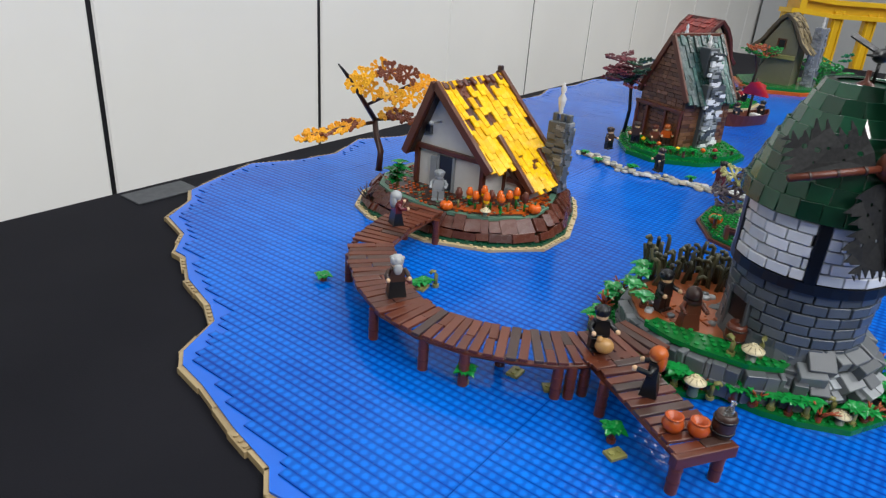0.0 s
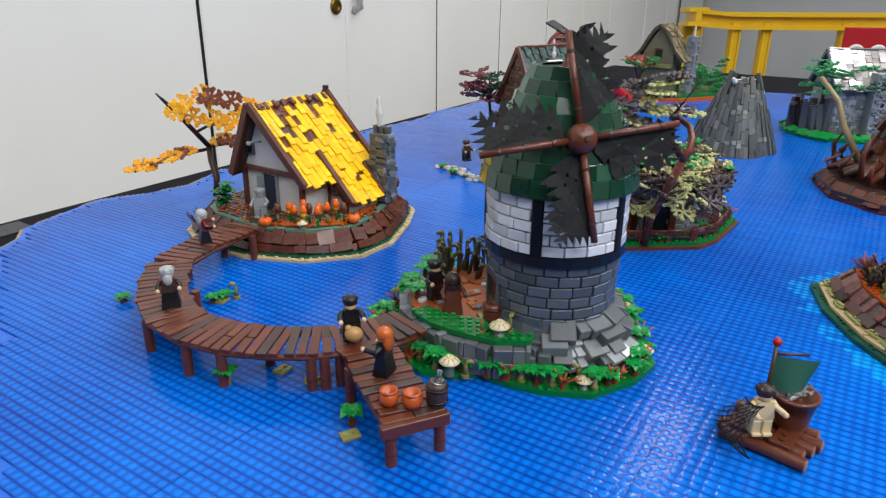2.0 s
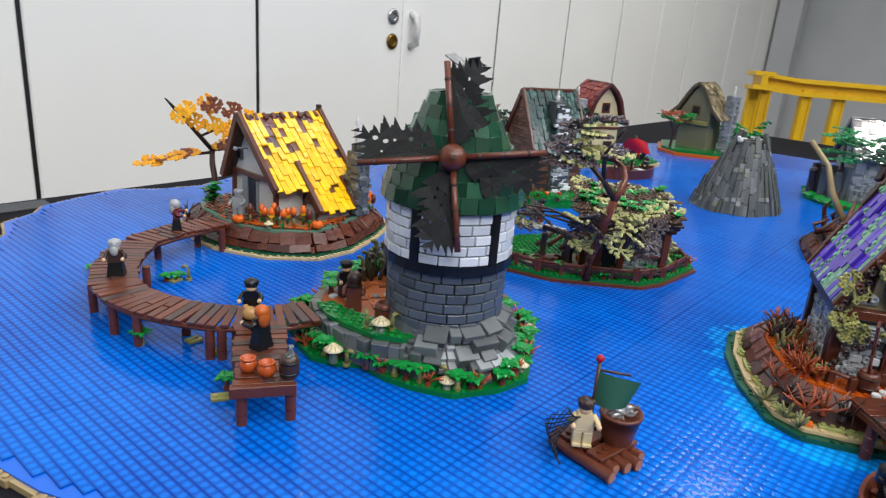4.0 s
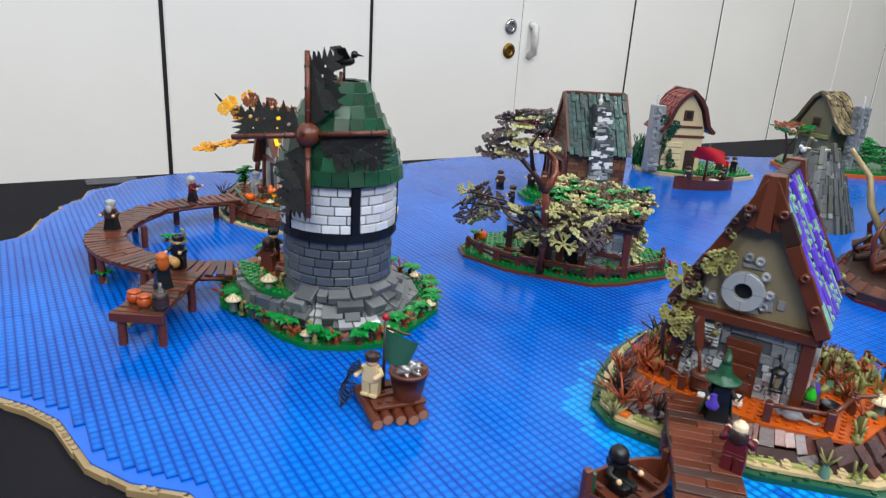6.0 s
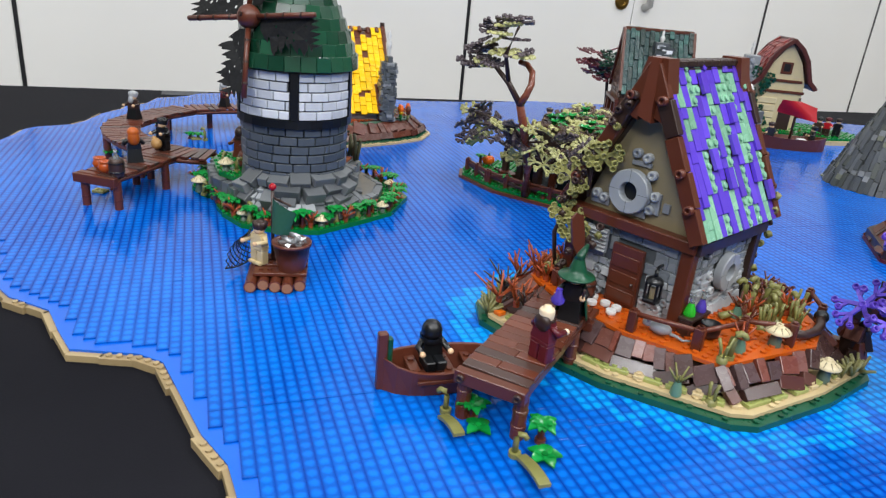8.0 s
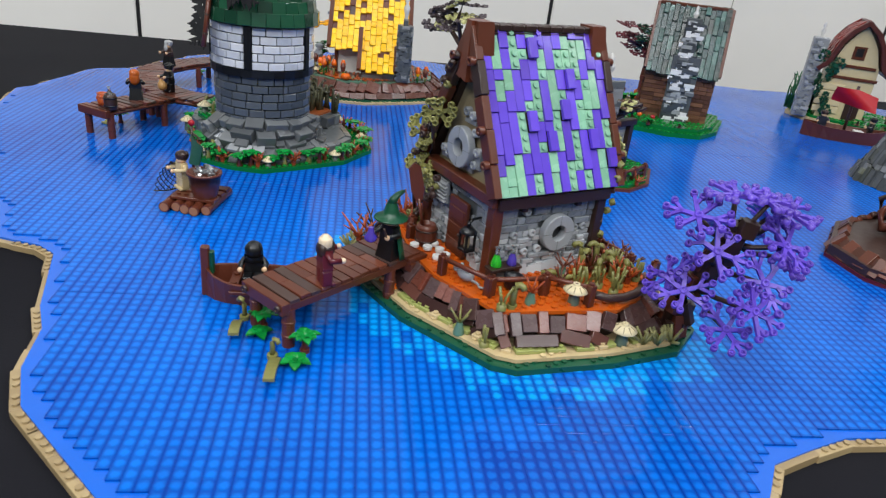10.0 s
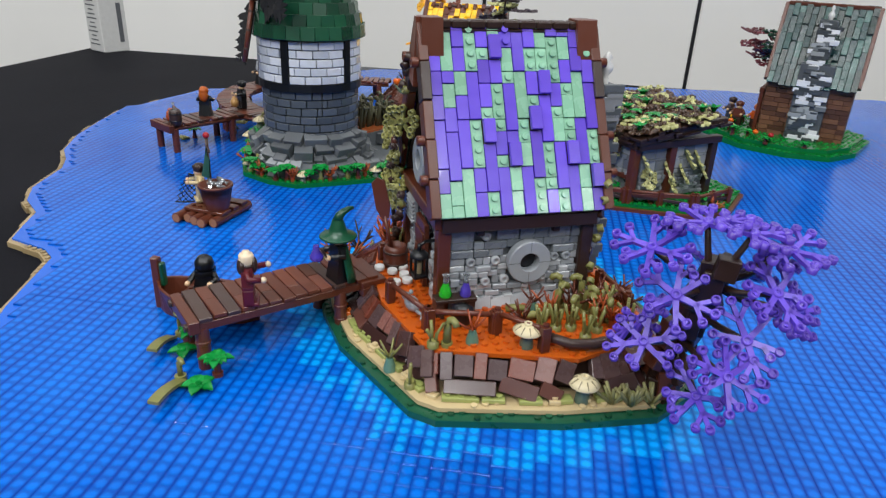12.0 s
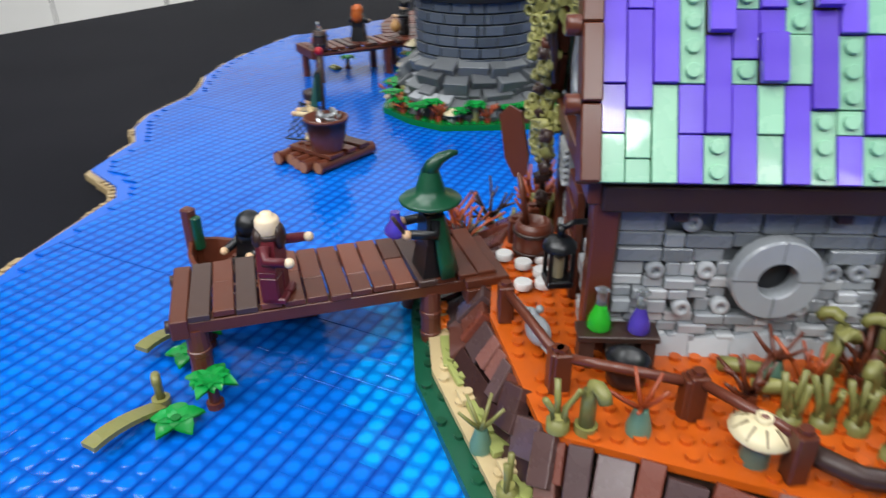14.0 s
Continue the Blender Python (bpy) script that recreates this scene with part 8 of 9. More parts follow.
for k in range(26):
    a = 3.4 + 2.9 * k / 26
    x, y = .70 + .115 * math.cos(a) + rf.uniform(-.012, .012), 1.56 + .13 * math.sin(a) + rf.uniform(-.008, .012)
    if not inside(shrink(BISLE, .006), x, y):
        continue
    if k % 3 == 0:
        t = thing("flower_stalk", "small coloured flower on a green stem", "flower", turn(x, y, .014), "plank house flowers")
        part("stem", G().tube([(0, 0, 0), (0, 0, .012)], .0016, 6), GREEN, t)
        part("bloom", G().lathe([(.002, .010), (.005, .013), (.0045, .016), (.001, .018)], 8), RED if k > 14 else YELLOW if k % 2 else PUMPKIN, t)
    else:
        sprout(x, y, .014, .012, .008 + .006 * rf.random(), 600 + k, group="plank house sprouts")
figure(.585, 1.50, .016, -20, DBROWN, BLACK, SKIN, DBROWN, "", None, label="dark brown toy figure before the plank house")
figure(.618, 1.485, .016, 20, BROWN, DBROWN, SKIN, BROWN, "", None, label="brown toy figure on the green terrace")
figure(.645, 1.50, .016, 0, ORANGE, DBROWN, SKIN, HAIRORANGE, "long", None, label="toy figure with orange hair by the porch")
ctree = thing("red_leaved_tree", "black-trunked tree with dark red leaves", "tree", turn(.578, 1.60, .012))
part("trunk", G().tube([(0, 0, 0), (.004, 0, .05), (-.002, 0, .10), (0, 0, .13)], .004, 7, .003), BLACK, ctree)
DRED = plastic("dark_red_leaves", ["#64202c", "#702733", "#561a24"], .35, "object")
for k in range(40):
    g = G()
    p = Vector((rf.uniform(-.058, .050), rf.uniform(-.04, .04), .128 + rf.uniform(-.028, .030)))
    spray(g, Matrix.Translation(p) @ pose(0, 0, 0, rf.uniform(-25, 25), rf.uniform(-25, 25), rf.uniform(0, 90)), rf.uniform(.014, .019), 5, .0024, rf, .1)
    part("leaf_spray", g, DRED if k % 5 else DGREEN, ctree)
    if k % 3 == 0:
        part("branch", G().tube([(0, 0, .105), p * .6 + Vector((0, 0, .045)), p], .002, 6, .0013), BLACK, ctree)
# stepping path to the plank house
causeway = thing("stone_causeway", "pale round stones laid across the water", "causeway")
pl = [Vector(p) for p in ((.470, 1.44), (.515, 1.40), (.542, 1.343), (.60, 1.318), (.655, 1.29), (.705, 1.262), (.74, 1.25))]
part("footing", G().tube([(p.x, p.y, -.004) for p in pl], .008, 6), DTAN, causeway)
rp = random.Random(2)
for i in range(len(pl) - 1):
    for k in range(7):
        p = pl[i].lerp(pl[i + 1], (k + .5) / 7)
        for s in (-1, 1):
            key = ("round_slab", rp.choice((.0055, .007)))
            if key not in MESHES:
                MESHES[key] = G().lathe([(key[1], 0), (key[1], .0028), (key[1] * .9, .0034)], 10).mesh("stone", plastic("pale_stone_%d" % int(key[1] * 1e4), ["#a5a6a2", "#c2c3c0", "#8d8f8c", "#b4ac98"], .35, "object"))
            part("stone", MESHES[key], None, causeway, m=Matrix.Translation((p.x + rp.uniform(-.006, .006), p.y + s * rp.uniform(.002, .016), .0002 + rp.uniform(0, .0035))))
figure(.527, 1.456, .010, 40, DBROWN, BLACK, SKIN, DBROWN, "", None, label="brown toy figure at the end of the causeway")
figure(.602, 1.330, .010, -60, BLACK, BLACK, SKIN, DBROWN, "", None, label="black-clad toy figure walking on the causeway")
figure(.697, 1.277, .010, -60, MAROON, MAROON, SKIN, BLACK, "", None, label="maroon toy figure with black hair on the causeway")
sprout(.56, 1.352, 0, .014, .008, 700)
sprout(.50, 1.385, 0, .012, .006, 701)
sprout(.66, 1.32, 0, .012, .006, 702)
sprout(.48, 1.43, 0, .012, .006, 703)


def bell_house(nm, label, cat, m, prof, L, z0, wall_mat, roof_mat, tw, seed, verge, shag=0.0):
    """A house whose roof follows a bent profile from the ridge out to the eaves; ridge along +x from the origin."""
    h = thing(nm, label, cat, m)
    side_ = [(y - .007 if y > .01 else 0, z - .007) for y, z in prof[:-1]]
    poly = [(-y, z) for y, z in side_[::-1][:-1]] + side_
    foot = side_[-1][0]
    poly = poly + [(foot, z0), (-foot, z0)]
    n = len(poly)
    ins = .008
    part("wall", G().add([(ins, y, z) for y, z in poly] + [(L - ins, y, z) for y, z in poly], [tuple(range(n)), tuple(range(n, 2 * n))[::-1]] + [(i + n, (i + 1) % n + n, (i + 1) % n, i) for i in range(n)]), wall_mat, h)
    r = random.Random(seed)
    for sgn in (-1, 1):
        roof = part("roof", G().box((L / 2, sgn * .004, prof[0][1] - .004), (L, .008, .006)), verge, h)
        for (y0, z0_), (y1, z1_) in zip(prof, prof[1:]):
            sl = math.hypot(y1 - y0, z1_ - z0_)
            an = math.atan2(z0_ - z1_, y1 - y0)
            rm = Matrix.Translation((0 if sgn < 0 else L, sgn * y1, z1_)) @ Matrix.Rotation(0 if sgn < 0 else math.pi, 4, "Z") @ Matrix.Rotation(an, 4, "X")
            part("roof_board", G().box((L / 2, sl / 2, -.003), (L, sl, .005)), verge, roof, m=rm)
            nc, nr = max(3, round(L / tw)), max(1, round(sl / .016))
            for j in range(nr):
                for i in range(nc):
                    ln = round(sl / nr + r.choice((.003, .005, .003 + shag)), 4)
                    mm = Matrix.Translation(((i + .5 + (.2 if j % 2 else -.1)) * L / nc * .97, (j + .5) * sl / nr - shag * r.random() * .6, .0012 + r.uniform(0, .0018 + shag * .3))) @ pose(0, 0, 0, -5 + r.uniform(-4, 4), r.uniform(-3, 3) * (1 + shag * 200), r.uniform(-3, 3) * (1 + shag * 100))
                    piece("roof_tile", (round(L / nc - .0006, 4), ln, .003), roof_mat, roof, rm @ mm)
            for x in (-.002, L + .002):
                part("verge_board", G().box((x if sgn < 0 else L - x, sl / 2, 0), (.006, sl + .003, .009), b=.0007), verge, h, m=rm)
    part("ridge", G().box((L / 2, 0, prof[0][1] + .001), (L, .010, .006), b=.001), verge, h)
    return h


# ---- the red-roofed house and the red-sailed boat ----
RISLE = [(0.705, 2.045), (0.725, 1.985), (0.795, 1.955), (0.895, 1.965), (0.975, 2.005), (1.025, 2.085), (1.005, 2.165), (0.915, 2.205), (0.775, 2.185), (0.715, 2.125)]
risle = thing("red_house_island", "tan-rimmed green island under the red-roofed house", "island")
part("tan_base", G().prism(RISLE, -.004, .009), TAN, risle)
part("green_top", G().prism(shrink(RISLE, .008), .008, .0145), GREEN, risle)
g = G()
grid_studs(g, shrink(RISLE, .008), .0145, .5, .001, 0, 3)
part("studs", g, GREEN, risle, kind="stuff")
RM = turn(.845, 1.988, 0, 120) @ Matrix.Diagonal((1.06, 1.06, 1.06, 1))
rh = bell_house("red_roofed_house", "cream-walled house with a bent dark red tiled roof", "house", RM, [(0, .212), (.022, .194), (.038, .170), (.046, .146), (.053, .126), (.068, .112)], .11, .012, CREAM, REDTILE, .011, 92, plastic("dark_red_timber", ["#4e1f1b"], .35), .004)
part("window_frame", G().box((.008, .0, .152), (.004, .024, .026), b=.0005), BROWN, rh)
part("window_opening", G().box((.0058, .0, .153), (.001, .014, .016)), BLACK, rh)
part("door_opening", G().box((.0085, -.020, .040), (.004, .028, .050), b=.0005), DBROWN, rh)
for z in (.100, .124):
    part("timber", G().box((.0075, 0, z), (.005, .098 - (z - .1) * .8, .006), b=.0005), BROWN, rh)
for z in (.030, .046, .062, .078):
    part("log", G().box((.0075, .030, z), (.004, .050, .0135), b=.001), CREAM, rh)
rc2 = part("chimney", G().box((.02, .076, .09), (.034, .030, .165), b=.0015), LBG, rh)
for k in range(40):
    piece("chimney_stone", (.005, rf.choice((.008, .012, .016)), .0068), GREYMIX, rc2, Matrix.Translation((.003 - rf.uniform(0, .001), .076 + rf.uniform(-.009, .009), .014 + .0039 * k)))
part("smoke", G().lathe([(.003, 0), (.003, .006), (.005, .012), (.002, .018), (.004, .022), (.001, .030)], 9), WHITE, rh, "white smoke puff element", Matrix.Translation((.03, .076, .172)))
g = G()
for k in range(10):
    spray(g, Matrix.Translation((.0, .045 + rf.uniform(-.02, .02), .03 + .012 * k)) @ pose(0, 0, 0, 0, 80, rf.uniform(0, 90)), .014, 5, .0024, rf, .2)
part("ivy", g, DGREEN, rh, "dark green ivy beside the door")
g = G()
for k in range(70):
    x, y = .730 + rf.uniform(-.022, .022), 2.035 + rf.uniform(-.03, .03)
    h = rf.uniform(.04, .09)
    g.tube([(x, y, .01), (x + rf.uniform(-.008, .008), y, .01 + h * .6), (x + rf.uniform(-.016, .016), y + rf.uniform(-.01, .01), .01 + h)], .0026, 5, .0012)
solid("tall_grass_plants", g, plastic("deep_green_fronds", ["#1d5a34", "#256b3e", "#17492b"], .35), "tall dark green frond plants beside the house", "plants", kind="stuff")
for k in range(14):
    sprout(.795 + rf.uniform(-.06, .18), 1.995 + rf.uniform(-.02, .05), .014, .013, .010, 720 + k, group="red house sprouts")
figure(.950, 2.055, .0145, 0, RED, DBROWN, SKIN, MAROON, "", None, label="red toy figure on the red house island")
figure(.970, 2.070, .0145, 0, BLACK, BLACK, SKIN, DBROWN, "", None, label="dark toy figure on the red house island")
figure(.935, 2.035, .0145, 0, DBROWN, DBROWN, SKIN, BLACK, "", None, label="brown toy figure on the red house island")
rb = thing("red_sailed_boat", "brown toy boat with a furled red sail", "boat", turn(.917, 1.852, 0, -54))
g = G()
hull(g, .160, .052, .026)
part("hull", g, BROWN, rb)
part("mast", G().tube([(0, 0, .006), (0, 0, .112)], .003, 8), DBROWN, rb)
vs, fs = [], []
for i in range(9):
    for j in range(5):
        u, v = i / 8 - .5, j / 4
        vs.append((.008 + .008 * math.sin(v * 3.1 + u * 4), u * .085, .072 + v * .034 * (1 - .3 * abs(u)) - .014 * u))
for i in range(8):
    for j in range(4):
        fs.append((i * 5 + j, i * 5 + 5 + j, i * 5 + 6 + j, i * 5 + 1 + j))
part("sail", G().add(vs, fs, smooth=True).add([(x + .0008, y, z) for x, y, z in vs], [f[::-1] for f in fs], smooth=True), RED, rb, "red cloth sail")
for y in (-.050, .028):
    part("cargo", G().box((0, y, .020), (.022, .018, .008), b=.0008), WHITE if y > 0 else TAN, rb)
figure(.880, 1.828, .012, 30, NAVY, NAVY, SKIN, DBROWN, "", None, label="dark blue toy sailor in the boat")
figure(.956, 1.880, .012, -60, BLACK, BLACK, SKIN, BLACK, "", None, label="black-clad toy sailor in the boat")

# ---- the thatched house ----
SISLE = [(1.060, 2.405), (1.100, 2.325), (1.220, 2.315), (1.360, 2.375), (1.440, 2.475), (1.400, 2.595), (1.220, 2.635), (1.080, 2.555)]
sisle = thing("thatch_house_island", "green and orange island below the thatched house", "island")
part("orange_base", G().prism(SISLE, -.004, .010), ORANGE, sisle)
part("green_top", G().prism(shrink(SISLE, .010), .009, .018), GREEN, sisle)
SMx = turn(1.157, 2.408, 0, 54) @ Matrix.Diagonal((1, 1, 1.05, 1))
THATCH = plastic("shaggy_thatch", ["#8a7b5a", "#6e6148", "#a08f68", "#574d3a", "#7b6d50"], .45, "object")
sh = bell_house("thatch_roofed_house", "grey-olive walled house with a shaggy thatched roof", "house", SMx, [(0, .217), (.020, .203), (.040, .172), (.058, .142), (.086, .116)], .105, .015, plastic("grey_olive_wall", ["#65634d", "#6f6d55"], .4), THATCH, .011, 93, plastic("thatch_edge", ["#4e4534"], .45), .010)
part("window", G().box((.010, 0, .135), (.004, .030, .030), b=.0006), BROWN, sh)
part("window_opening", G().box((.0078, 0, .135), (.001, .018, .020)), BLACK, sh)
part("balcony", G().box((.002, 0, .098), (.012, .100, .012), b=.001), OLIVE, sh)
part("door_opening", G().box((.0105, -.02, .05), (.004, .035, .06), b=.0006), BLACK, sh)
tc_ = part("chimney", G().box((.075, -.088, .10), (.036, .034, .175), b=.0015), LBG, sh)
for k in range(44):
    piece("chimney_stone", (rf.choice((.010, .014)), .005, .0068), GREYMIX, tc_, Matrix.Translation((.075 + rf.uniform(-.010, .010), -.1065, .014 + .004 * k)))
    piece("chimney_stone", (.005, rf.choice((.010, .014)), .0068), GREYMIX, tc_, Matrix.Translation((.0555, -.088 + rf.uniform(-.010, .010), .014 + .004 * k)))
part("smoke", G().lathe([(.003, 0), (.003, .006), (.005, .012), (.002, .018), (.004, .022), (.001, .030)], 9), WHITE, sh, "white smoke puff element", Matrix.Translation((.075, -.088, .188)))
g, g2 = G(), G()
for k in range(46):
    a = rf.uniform(0, 6.28)
    p = Vector((1.345 + .07 * rf.uniform(-1, 1), 2.455 + .06 * rf.uniform(-1, 1), .02 + rf.uniform(0, .09)))
    spray(g, Matrix.Translation(p) @ pose(0, 0, 0, rf.uniform(-30, 30), rf.uniform(-30, 30), a), .018, 5, .0026, rf, .1)
for k in range(16):
    p = Vector((1.105 + .05 * rf.uniform(-1, 1), 2.395 + .03 * rf.uniform(-1, 1), .10 + rf.uniform(0, .03)))
    spray(g2 if k % 2 else g, Matrix.Translation(p) @ pose(0, 0, 0, rf.uniform(-20, 20), rf.uniform(-20, 20), rf.uniform(0, 6)), .018, 5, .0026, rf, .1)
solid("green_foliage", g, GREEN, "bright green leaf sprays round the thatched house", "plants", kind="stuff")
solid("rust_foliage", g2, CORAL, "rust-coloured leaf sprays beside the thatched house", "plants", kind="stuff")
bt = thing("bare_tree", "thin bare dark tree by the thatched house", "tree", turn(1.095, 2.395, .008))
part("trunk", G().tube([(0, 0, 0), (.004, 0, .05), (-.012, 0, .10), (-.035, 0, .112)], .005, 7, .002), DBROWN, bt)
part("branch", G().tube([(.002, 0, .05), (.022, 0, .09), (.02, 0, .13)], .003, 6, .002), DBROWN, bt)

# ---- the grey mountain ----
mt = thing("rock_mountain", "steep grey mountain of upright slope bricks", "rock", turn(1.138, 1.640, 0))
rmn = random.Random(44)
MG = [plastic("mountain_slope", ["#4d5152", "#565a5b", "#474b4b", "#606465", "#52564f"], .38, "object"), plastic("pale_slope", ["#7b7e7e", "#8a8d8c", "#6d7172", "#7b7d68"], .38, "object")]


def ridge_radius(f, a):
    """Distance of the rock face from the middle at height share f, in the direction a."""
    r = .090 - .050 * f
    r *= 1 + (.08 * math.sin(3 * a + 1) + .03 * math.sin(7 * a)) * (1 - .5 * f)
    return r + .018 * max(0, math.cos(a - 3.3)) ** 3 * max(0, 1 - f / .8)


NA = 28
MH = .141
vs = [((ridge_radius(f, 2 * math.pi * i / NA) - .005) * math.cos(2 * math.pi * i / NA), .95 * (ridge_radius(f, 2 * math.pi * i / NA) - .005) * math.sin(2 * math.pi * i / NA), -.004 + MH * f) for f in (0, .25, .5, .75, 1) for i in range(NA)]
fs = [(j * NA + i, j * NA + (i + 1) % NA, (j + 1) * NA + (i + 1) % NA, (j + 1) * NA + i) for j in range(4) for i in range(NA)] + [tuple(range(4 * NA, 5 * NA))]
part("core", G().add(vs, fs), DBG, mt)
rest = G()
near = 0
# upright columns of slopes, thinning out towards the top, with small pale tiles let in
for i in range(66):
    a = 2 * math.pi * (i + rmn.uniform(-.15, .15)) / 66
    top = MH + rmn.uniform(-.020, .010) if i % 2 else MH * rmn.uniform(.45, .80)
    z = rmn.uniform(-.010, 0)
    while z < top:
        pale = rmn.random() < .22
        h = .0088 if pale else rmn.choice((.018, .027, .036, .036))
        f = min(1, max(0, (z + h / 2) / MH))
        r = ridge_radius(f, a) + (.0012 if pale else 0) + rmn.uniform(-.0022, .0014) - (.002 if i % 2 else 0)
        m = Matrix.Translation((r * math.cos(a), .95 * r * math.sin(a), z + h / 2)) @ Matrix.Rotation(a + rmn.uniform(-.06, .06), 4, "Z") @ Matrix.Rotation(-radians(17.5 + rmn.uniform(-2.5, 2.5)), 4, "Y")
        size = (.008, .0092, round(h + .001, 4))
        if math.sin(a) < .35 and near < 300:
            near += 1
            piece("slope_brick", size, MG[1] if pale else MG[0], mt, m)
        else:
            rest.box((0, 0, 0), size, m, .0004)
        z += h
for k in range(26):
    a, q = rmn.uniform(0, 6.28), rmn.uniform(0, .034)
    rest.box((q * math.cos(a), q * math.sin(a), MH - .002 + rmn.uniform(-.006, .008)), (.016, .009, .018), pose(0, 0, 0), .0004)
part("far_slope_bricks", rest, MOUNT, mt, kind="stuff")
for x, y in ((.012, -.018), (-.04, -.03)):
    g = G().ball((0, 0, .008), (.007, .005, .006), 10, 6).ball((-.006, 0, .014), .004, 8, 5).box((.008, 0, .012), (.010, .012, .002), b=.0005)
    solid("toy_gull", g, WHITE, "white plastic bird on the mountain top", "toy bird", turn(1.138 + x * .7, 1.634 + y * .7, .147, 30), "toy birds")

# ---- the dark stump island ----
KISLE = [(1.165, 1.260), (1.200, 1.165), (1.260, 1.135), (1.360, 1.145), (1.460, 1.225), (1.470, 1.345), (1.400, 1.445), (1.280, 1.465), (1.190, 1.375)]
kisle = thing("stump_island", "dark brown island with a dark red rim under a giant stump", "island")
part("red_rim", G().prism(shrink(KISLE, .002), -.004, .004), MAROON, kisle)
part("dark_plate", G().prism(shrink(KISLE, .004), .003, .016), DBROWN, kisle)
slope_ring(kisle, shrink(KISLE, .004), shrink(KISLE, .022), .004, .026, BROWNS, 95, wide=(.010, .016, .024))
part("dark_floor", G().prism(shrink(KISLE, .020), .015, .022), DBROWN, kisle)
stump = thing("giant_stump", "hollow brown giant stump with twisting roots", "tree stump", turn(1.33, 1.315, .02))
part("trunk", G().lathe([(.095, 0), (.074, .03), (.058, .07), (.050, .11), (.052, .15), (.040, .155), (.034, .12)], 14, smooth=False), BROWN, stump)
rk = random.Random(12)
for k in range(110):
    a = rk.uniform(0, 6.28)
    z = rk.uniform(0, .14)
    r = .097 - .047 * min(1, z / .09)
    piece("bark", (.010, rk.choice((.010, .016)), rk.choice((.026, .040, .052))), BROWN if k % 3 else DBROWN, stump, Matrix.Rotation(a, 4, "Z") @ Matrix.Translation((r, 0, z)) @ pose(0, 0, 0, rk.uniform(-18, 18), -20 + rk.uniform(-14, 8), rk.uniform(-20, 20)), .0012)
for k in range(22):
    a = 2.0 + .21 * k
    d = Vector((math.cos(a), math.sin(a), 0))
    w = Vector((-d.y, d.x, 0)) * rk.uniform(-.025, .025)
    r0, r1, h = rk.uniform(.075, .10), rk.uniform(.105, .13), rk.uniform(.035, .095)
    part("root", G().tube([d * r0 * .7 + Vector((0, 0, .03)), d * r0 + Vector((0, 0, .022)) + w * .3, d * r1 + Vector((0, 0, .012)) + w * .6, d * (r1 + .006) + w + Vector((0, 0, h * .6)), d * (r1 + rk.uniform(-.02, .012)) + w * 1.2 + Vector((0, 0, h))], .0105, 6, .0022), BROWN if k % 3 else DBROWN, stump)
TUSK = plastic("pale_tan_horn", ["#8f7c55", "#a08c62"], .35)
part("horn", G().tube([(-.08, .02, .03), (-.115, .03, .09), (-.125, .05, .135), (-.16, .06, .175)], .007, 8, .004), TUSK, stump)
part("horn", G().tube([(-.05, -.02, .07), (-.04, -.03, .11), (.0, -.03, .15), (.02, -.02, .165)], .007, 8, .004), TUSK, stump)
g = G()
for k in range(34):
    spray(g, Matrix.Translation((rk.uniform(-.07, .10), rk.uniform(-.07, .09), .165 + rk.uniform(-.01, .03))) @ pose(0, 0, 0, rk.uniform(-25, 25), rk.uniform(-25, 25), rk.uniform(0, 90)), .019, 5, .0026, rk, .1)
part("green_crown", g, DGREEN, stump, kind="stuff")

# ---- the ruin ----
UISLE = [(1.345, 1.84), (1.38, 1.74), (1.46, 1.71), (1.62, 1.74), (1.70, 1.86), (1.64, 1.98), (1.46, 2.0), (1.37, 1.93)]
uisle = thing("ruin_island", "bright green island under a grey ruin", "island")
part("green_base", G().prism(UISLE, -.004, .010), GREEN, uisle)
slope_ring(uisle, shrink(UISLE, -.002), shrink(UISLE, .02), .004, .016, GREEN, 96, wide=(.016, .024))
ru = gable_house("ruined_house", "grey stone house with a pale mirror-bright roof", "house", turn(1.42, 1.85, 0, -4), .075, .16, .008, .120, .205, LBG, plastic("pale_roof", ["#b9b4b2", "#cfc8c4", "#a59d9a"], .12, "object", metal=.4), (.016, .016), 97, DBG, False, .008)
stones(ru, Matrix.Translation((.08, -.067, .01)), .14, .10, [], 98)
uc = part("chimney", G().box((.10, -.085, .085), (.042, .036, .15), b=.0015), LBG, ru)
for k in range(50):
    piece("chimney_stone", (rf.choice((.008, .012, .016)), .005, .0066), GREYMIX, uc, Matrix.Translation((.10 + rf.uniform(-.014, .014), -.1045, .014 + .003 * k)))
rk2 = random.Random(3)
for k in range(26):
    a = rk2.uniform(2.6, 4.6)
    part("rock_slab", G().box((0, 0, .03), (.014, .016, rk2.uniform(.05, .11)), b=.001), DBG if k % 3 else DBROWN, uisle, m=Matrix.Translation((1.43 + .055 * math.cos(a) * rk2.uniform(.6, 1.2), 1.86 + .07 * math.sin(a), .01)) @ pose(0, 0, 0, rk2.uniform(-10, 10), rk2.uniform(-12, 12), rk2.uniform(0, 90)))
g = G()
for k in range(30):
    spray(g, Matrix.Translation((1.41 + rk2.uniform(-.06, .08), 1.78 + rk2.uniform(-.04, .04), rk2.choice((.155, .12, .17)) + rk2.uniform(-.012, .012))) @ pose(0, 0, 0, rk2.uniform(-15, 15), rk2.uniform(-15, 15), rk2.uniform(0, 90)), .019, 5, .0026, rk2, .1)
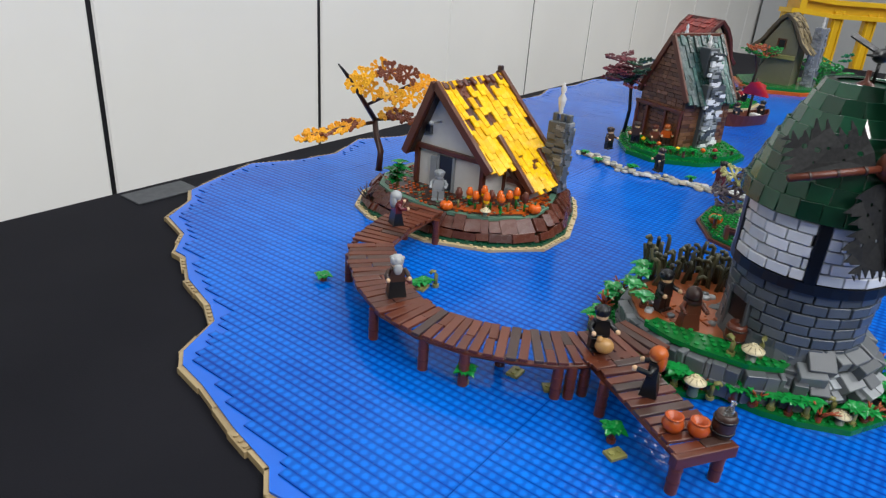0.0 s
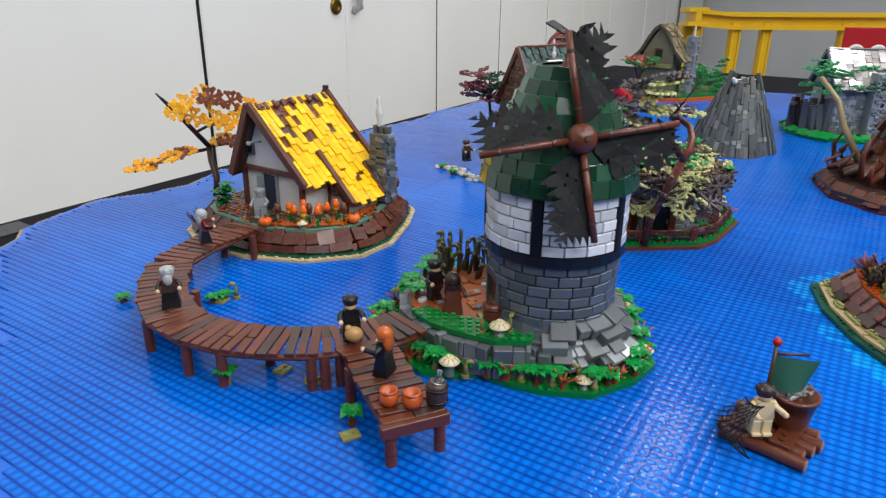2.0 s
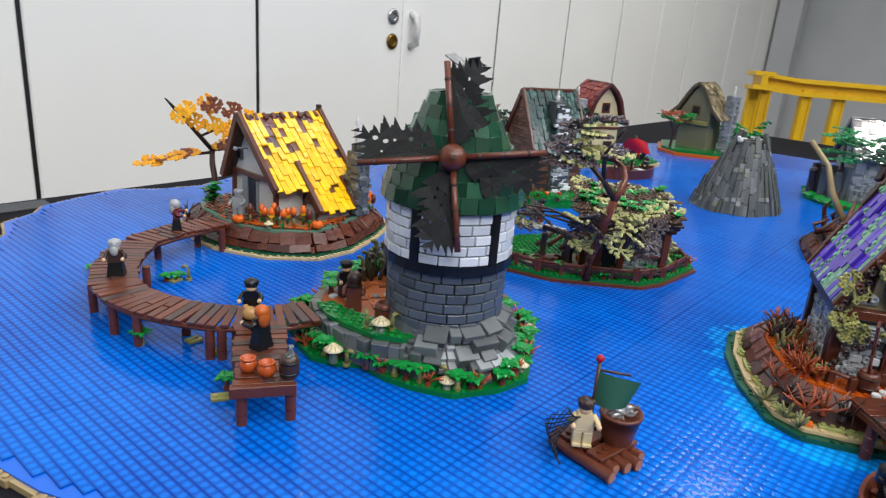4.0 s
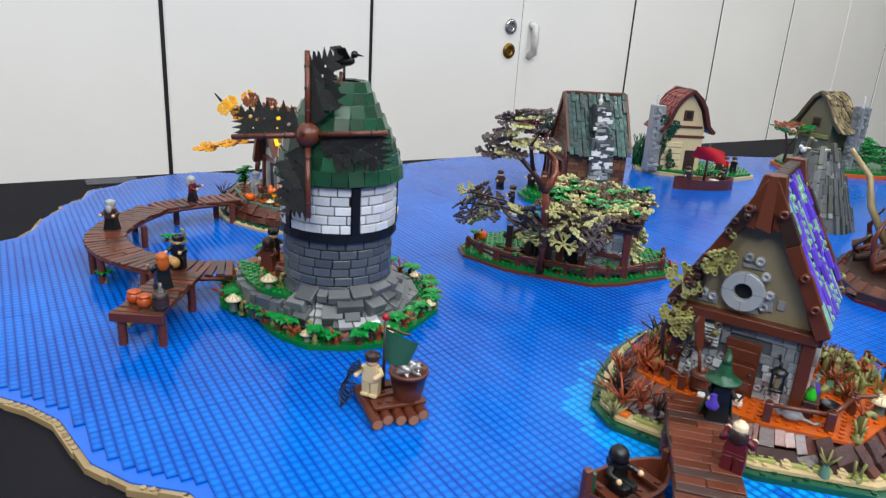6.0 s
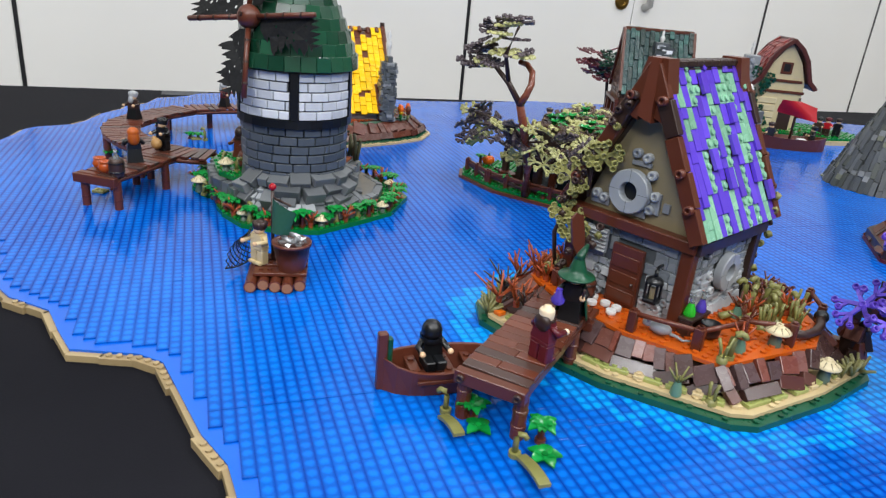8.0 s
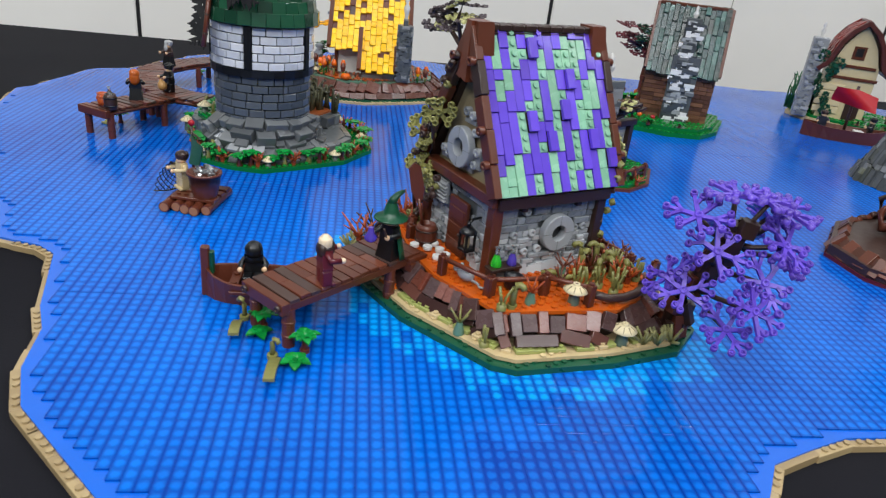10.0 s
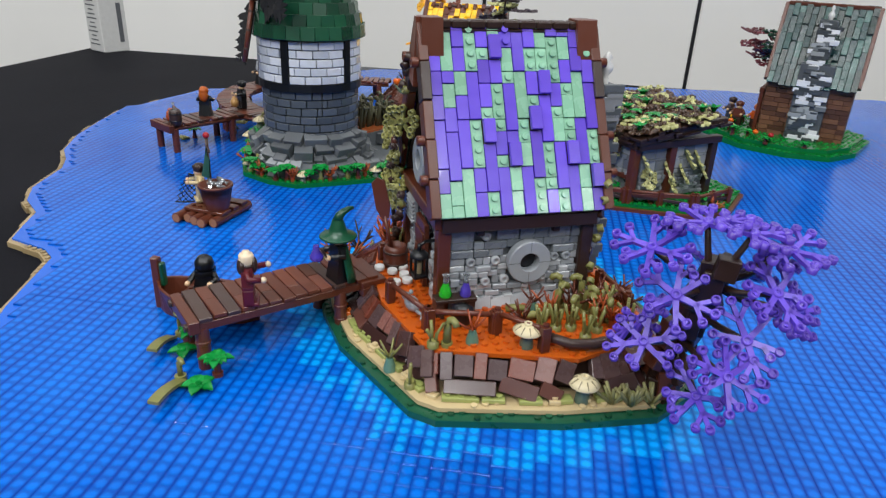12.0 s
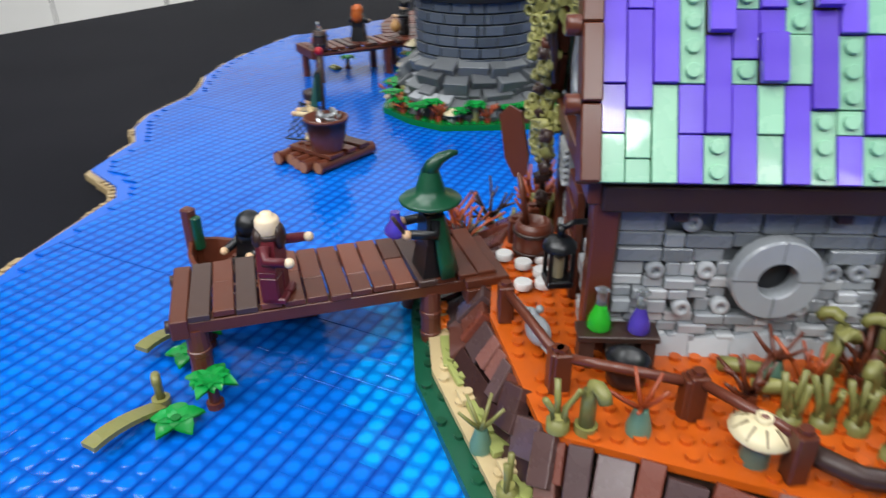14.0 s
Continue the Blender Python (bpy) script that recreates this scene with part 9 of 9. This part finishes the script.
solid("ruin_foliage", g, plastic("mid_green_leaves", ["#177a44", "#1f8a50"], .35), "flat green leaf sprays before the ruin", "plants", kind="stuff")
pine = thing("dark_tree", "thin dark trunk holding flat green foliage", "tree", turn(1.40, 1.80, .008))
part("trunk", G().tube([(0, 0, 0), (.003, 0, .08), (-.004, 0, .165)], .006, 7, .003), DBROWN, pine)

# ---- hall furniture beyond the table ----
bar_ = thing("yellow_barrier", "yellow plastic guard rail on wide posts", "barrier", turn(0, 4.2, 0, 0))
rail = [(1.75, -.35, .235), (1.76, -.15, .225), (1.85, 0.0, .215), (2.05, .03, .200), (2.5, .04, .200), (3.2, .04, .205), (4.2, .04, .21)]
for dz, w, h in ((0, .10, .022), (-.070, .10, .022), (-.035, .03, .055)):
    g = G()
    vs, fs = [], []
    for i, p in enumerate(rail):
        p = Vector(p)
        d = (Vector(rail[min(i + 1, len(rail) - 1)]) - Vector(rail[max(i - 1, 0)])).normalized()
        n2 = Vector((-d.y, d.x, 0)).normalized() * w / 2
        for q in ((-1, -1), (1, -1), (1, 1), (-1, 1)):
            vs.append(p + n2 * q[0] + Vector((0, 0, dz + q[1] * h / 2)))
    for i in range(len(rail) - 1):
        for j in range(4):
            a, b = i * 4 + j, i * 4 + (j + 1) % 4
            fs.append((a, b, b + 4, a + 4))
    fs += [(3, 2, 1, 0), tuple(range(len(vs) - 4, len(vs)))]
    part("rail", g.add(vs, fs), YRAIL, bar_)
for x, y in ((1.76, -.15), (1.86, 0.0), (2.09, .03), (2.27, .04), (2.72, .04), (3.05, .04), (3.5, .04), (4.0, .04)):
    part("post", G().box((x, y, -.30), (.062, .05, .92), b=.004), YRAIL, bar_)
    part("post_rib", G().box((x + .020, y - .028, -.30), (.010, .012, .90), b=.002).box((x - .020, y - .028, -.30), (.010, .012, .90), b=.002), YRAIL, bar_)
sign = thing("red_sign", "red square sign with a white rounded shape", "sign", turn(2.62, 3.95, -.14, -8))
part("board", G().box((.12, 0, .14), (.34, .02, .30), b=.003), RED, sign)
g = G()
g.lathe([(.045, 0), (.045, .003), (.024, .003), (.024, 0)], 20, m=Matrix.Translation((.02, -.011, .16)) @ pose(0, 0, 0, 90))
g.lathe([(.045, 0), (.045, .003), (.024, .003), (.024, 0)], 20, m=Matrix.Translation((.13, -.011, .16)) @ pose(0, 0, 0, 90))
part("emblem", g, WHITE, sign, "white rounded emblem")
part("stand", G().box((.12, .03, -.24), (.04, .04, .76), b=.003), DARKSEAM, sign)
slab("wall_column", wall_pose(6.0, 1.07, 2.2), (.25, .30, 3.66), (0, 0, 0), paint("column_grey", "#6f7274", "#7b7e80", .6), "grey hall column by the far wall", "column")
slab("wall_corner_column", wall_pose(5.78, 1.07, .12), (.18, .20, 3.66), (0, 0, 0), GREYWALL, "pale corner column of the partition wall", "column")
# water carton standing at the table's corner
carton = thing("drink_carton", "white drink carton with grey printing on the table", "carton", turn(-.585, .43, TOP, 30))
part("body", G().box((0, 0, .095), (.072, .072, .19), b=.002), WHITE, carton)
part("gable_top", G().add([(-.036, -.036, .19), (.036, -.036, .19), (.036, .036, .19), (-.036, .036, .19), (-.036, 0, .225), (.036, 0, .225)], [(0, 1, 5, 4), (2, 3, 4, 5), (0, 4, 3), (1, 2, 5)]), WHITE, carton)
GPRINT = paint("grey_print", "#55585c", "#606367", .6)
part("large_lettering", G().box((.0365, .018, .075), (.001, .012, .10)), GPRINT, carton)
g = G()
for k in range(14):
    g.box((-.004, -.0365, .02 + .011 * k), (.046 - .012 * (k % 3), .001, .003))
part("fine_print", g, GPRINT, carton)
solid("grey_board", G().box((0, 0, .0012), (.10, .05, .0024), b=.0006), plastic("charcoal_board", ["#3b3e42"], .5), "thin charcoal board lying on the black table", "board", turn(-.19, 1.035, TOP, 58))
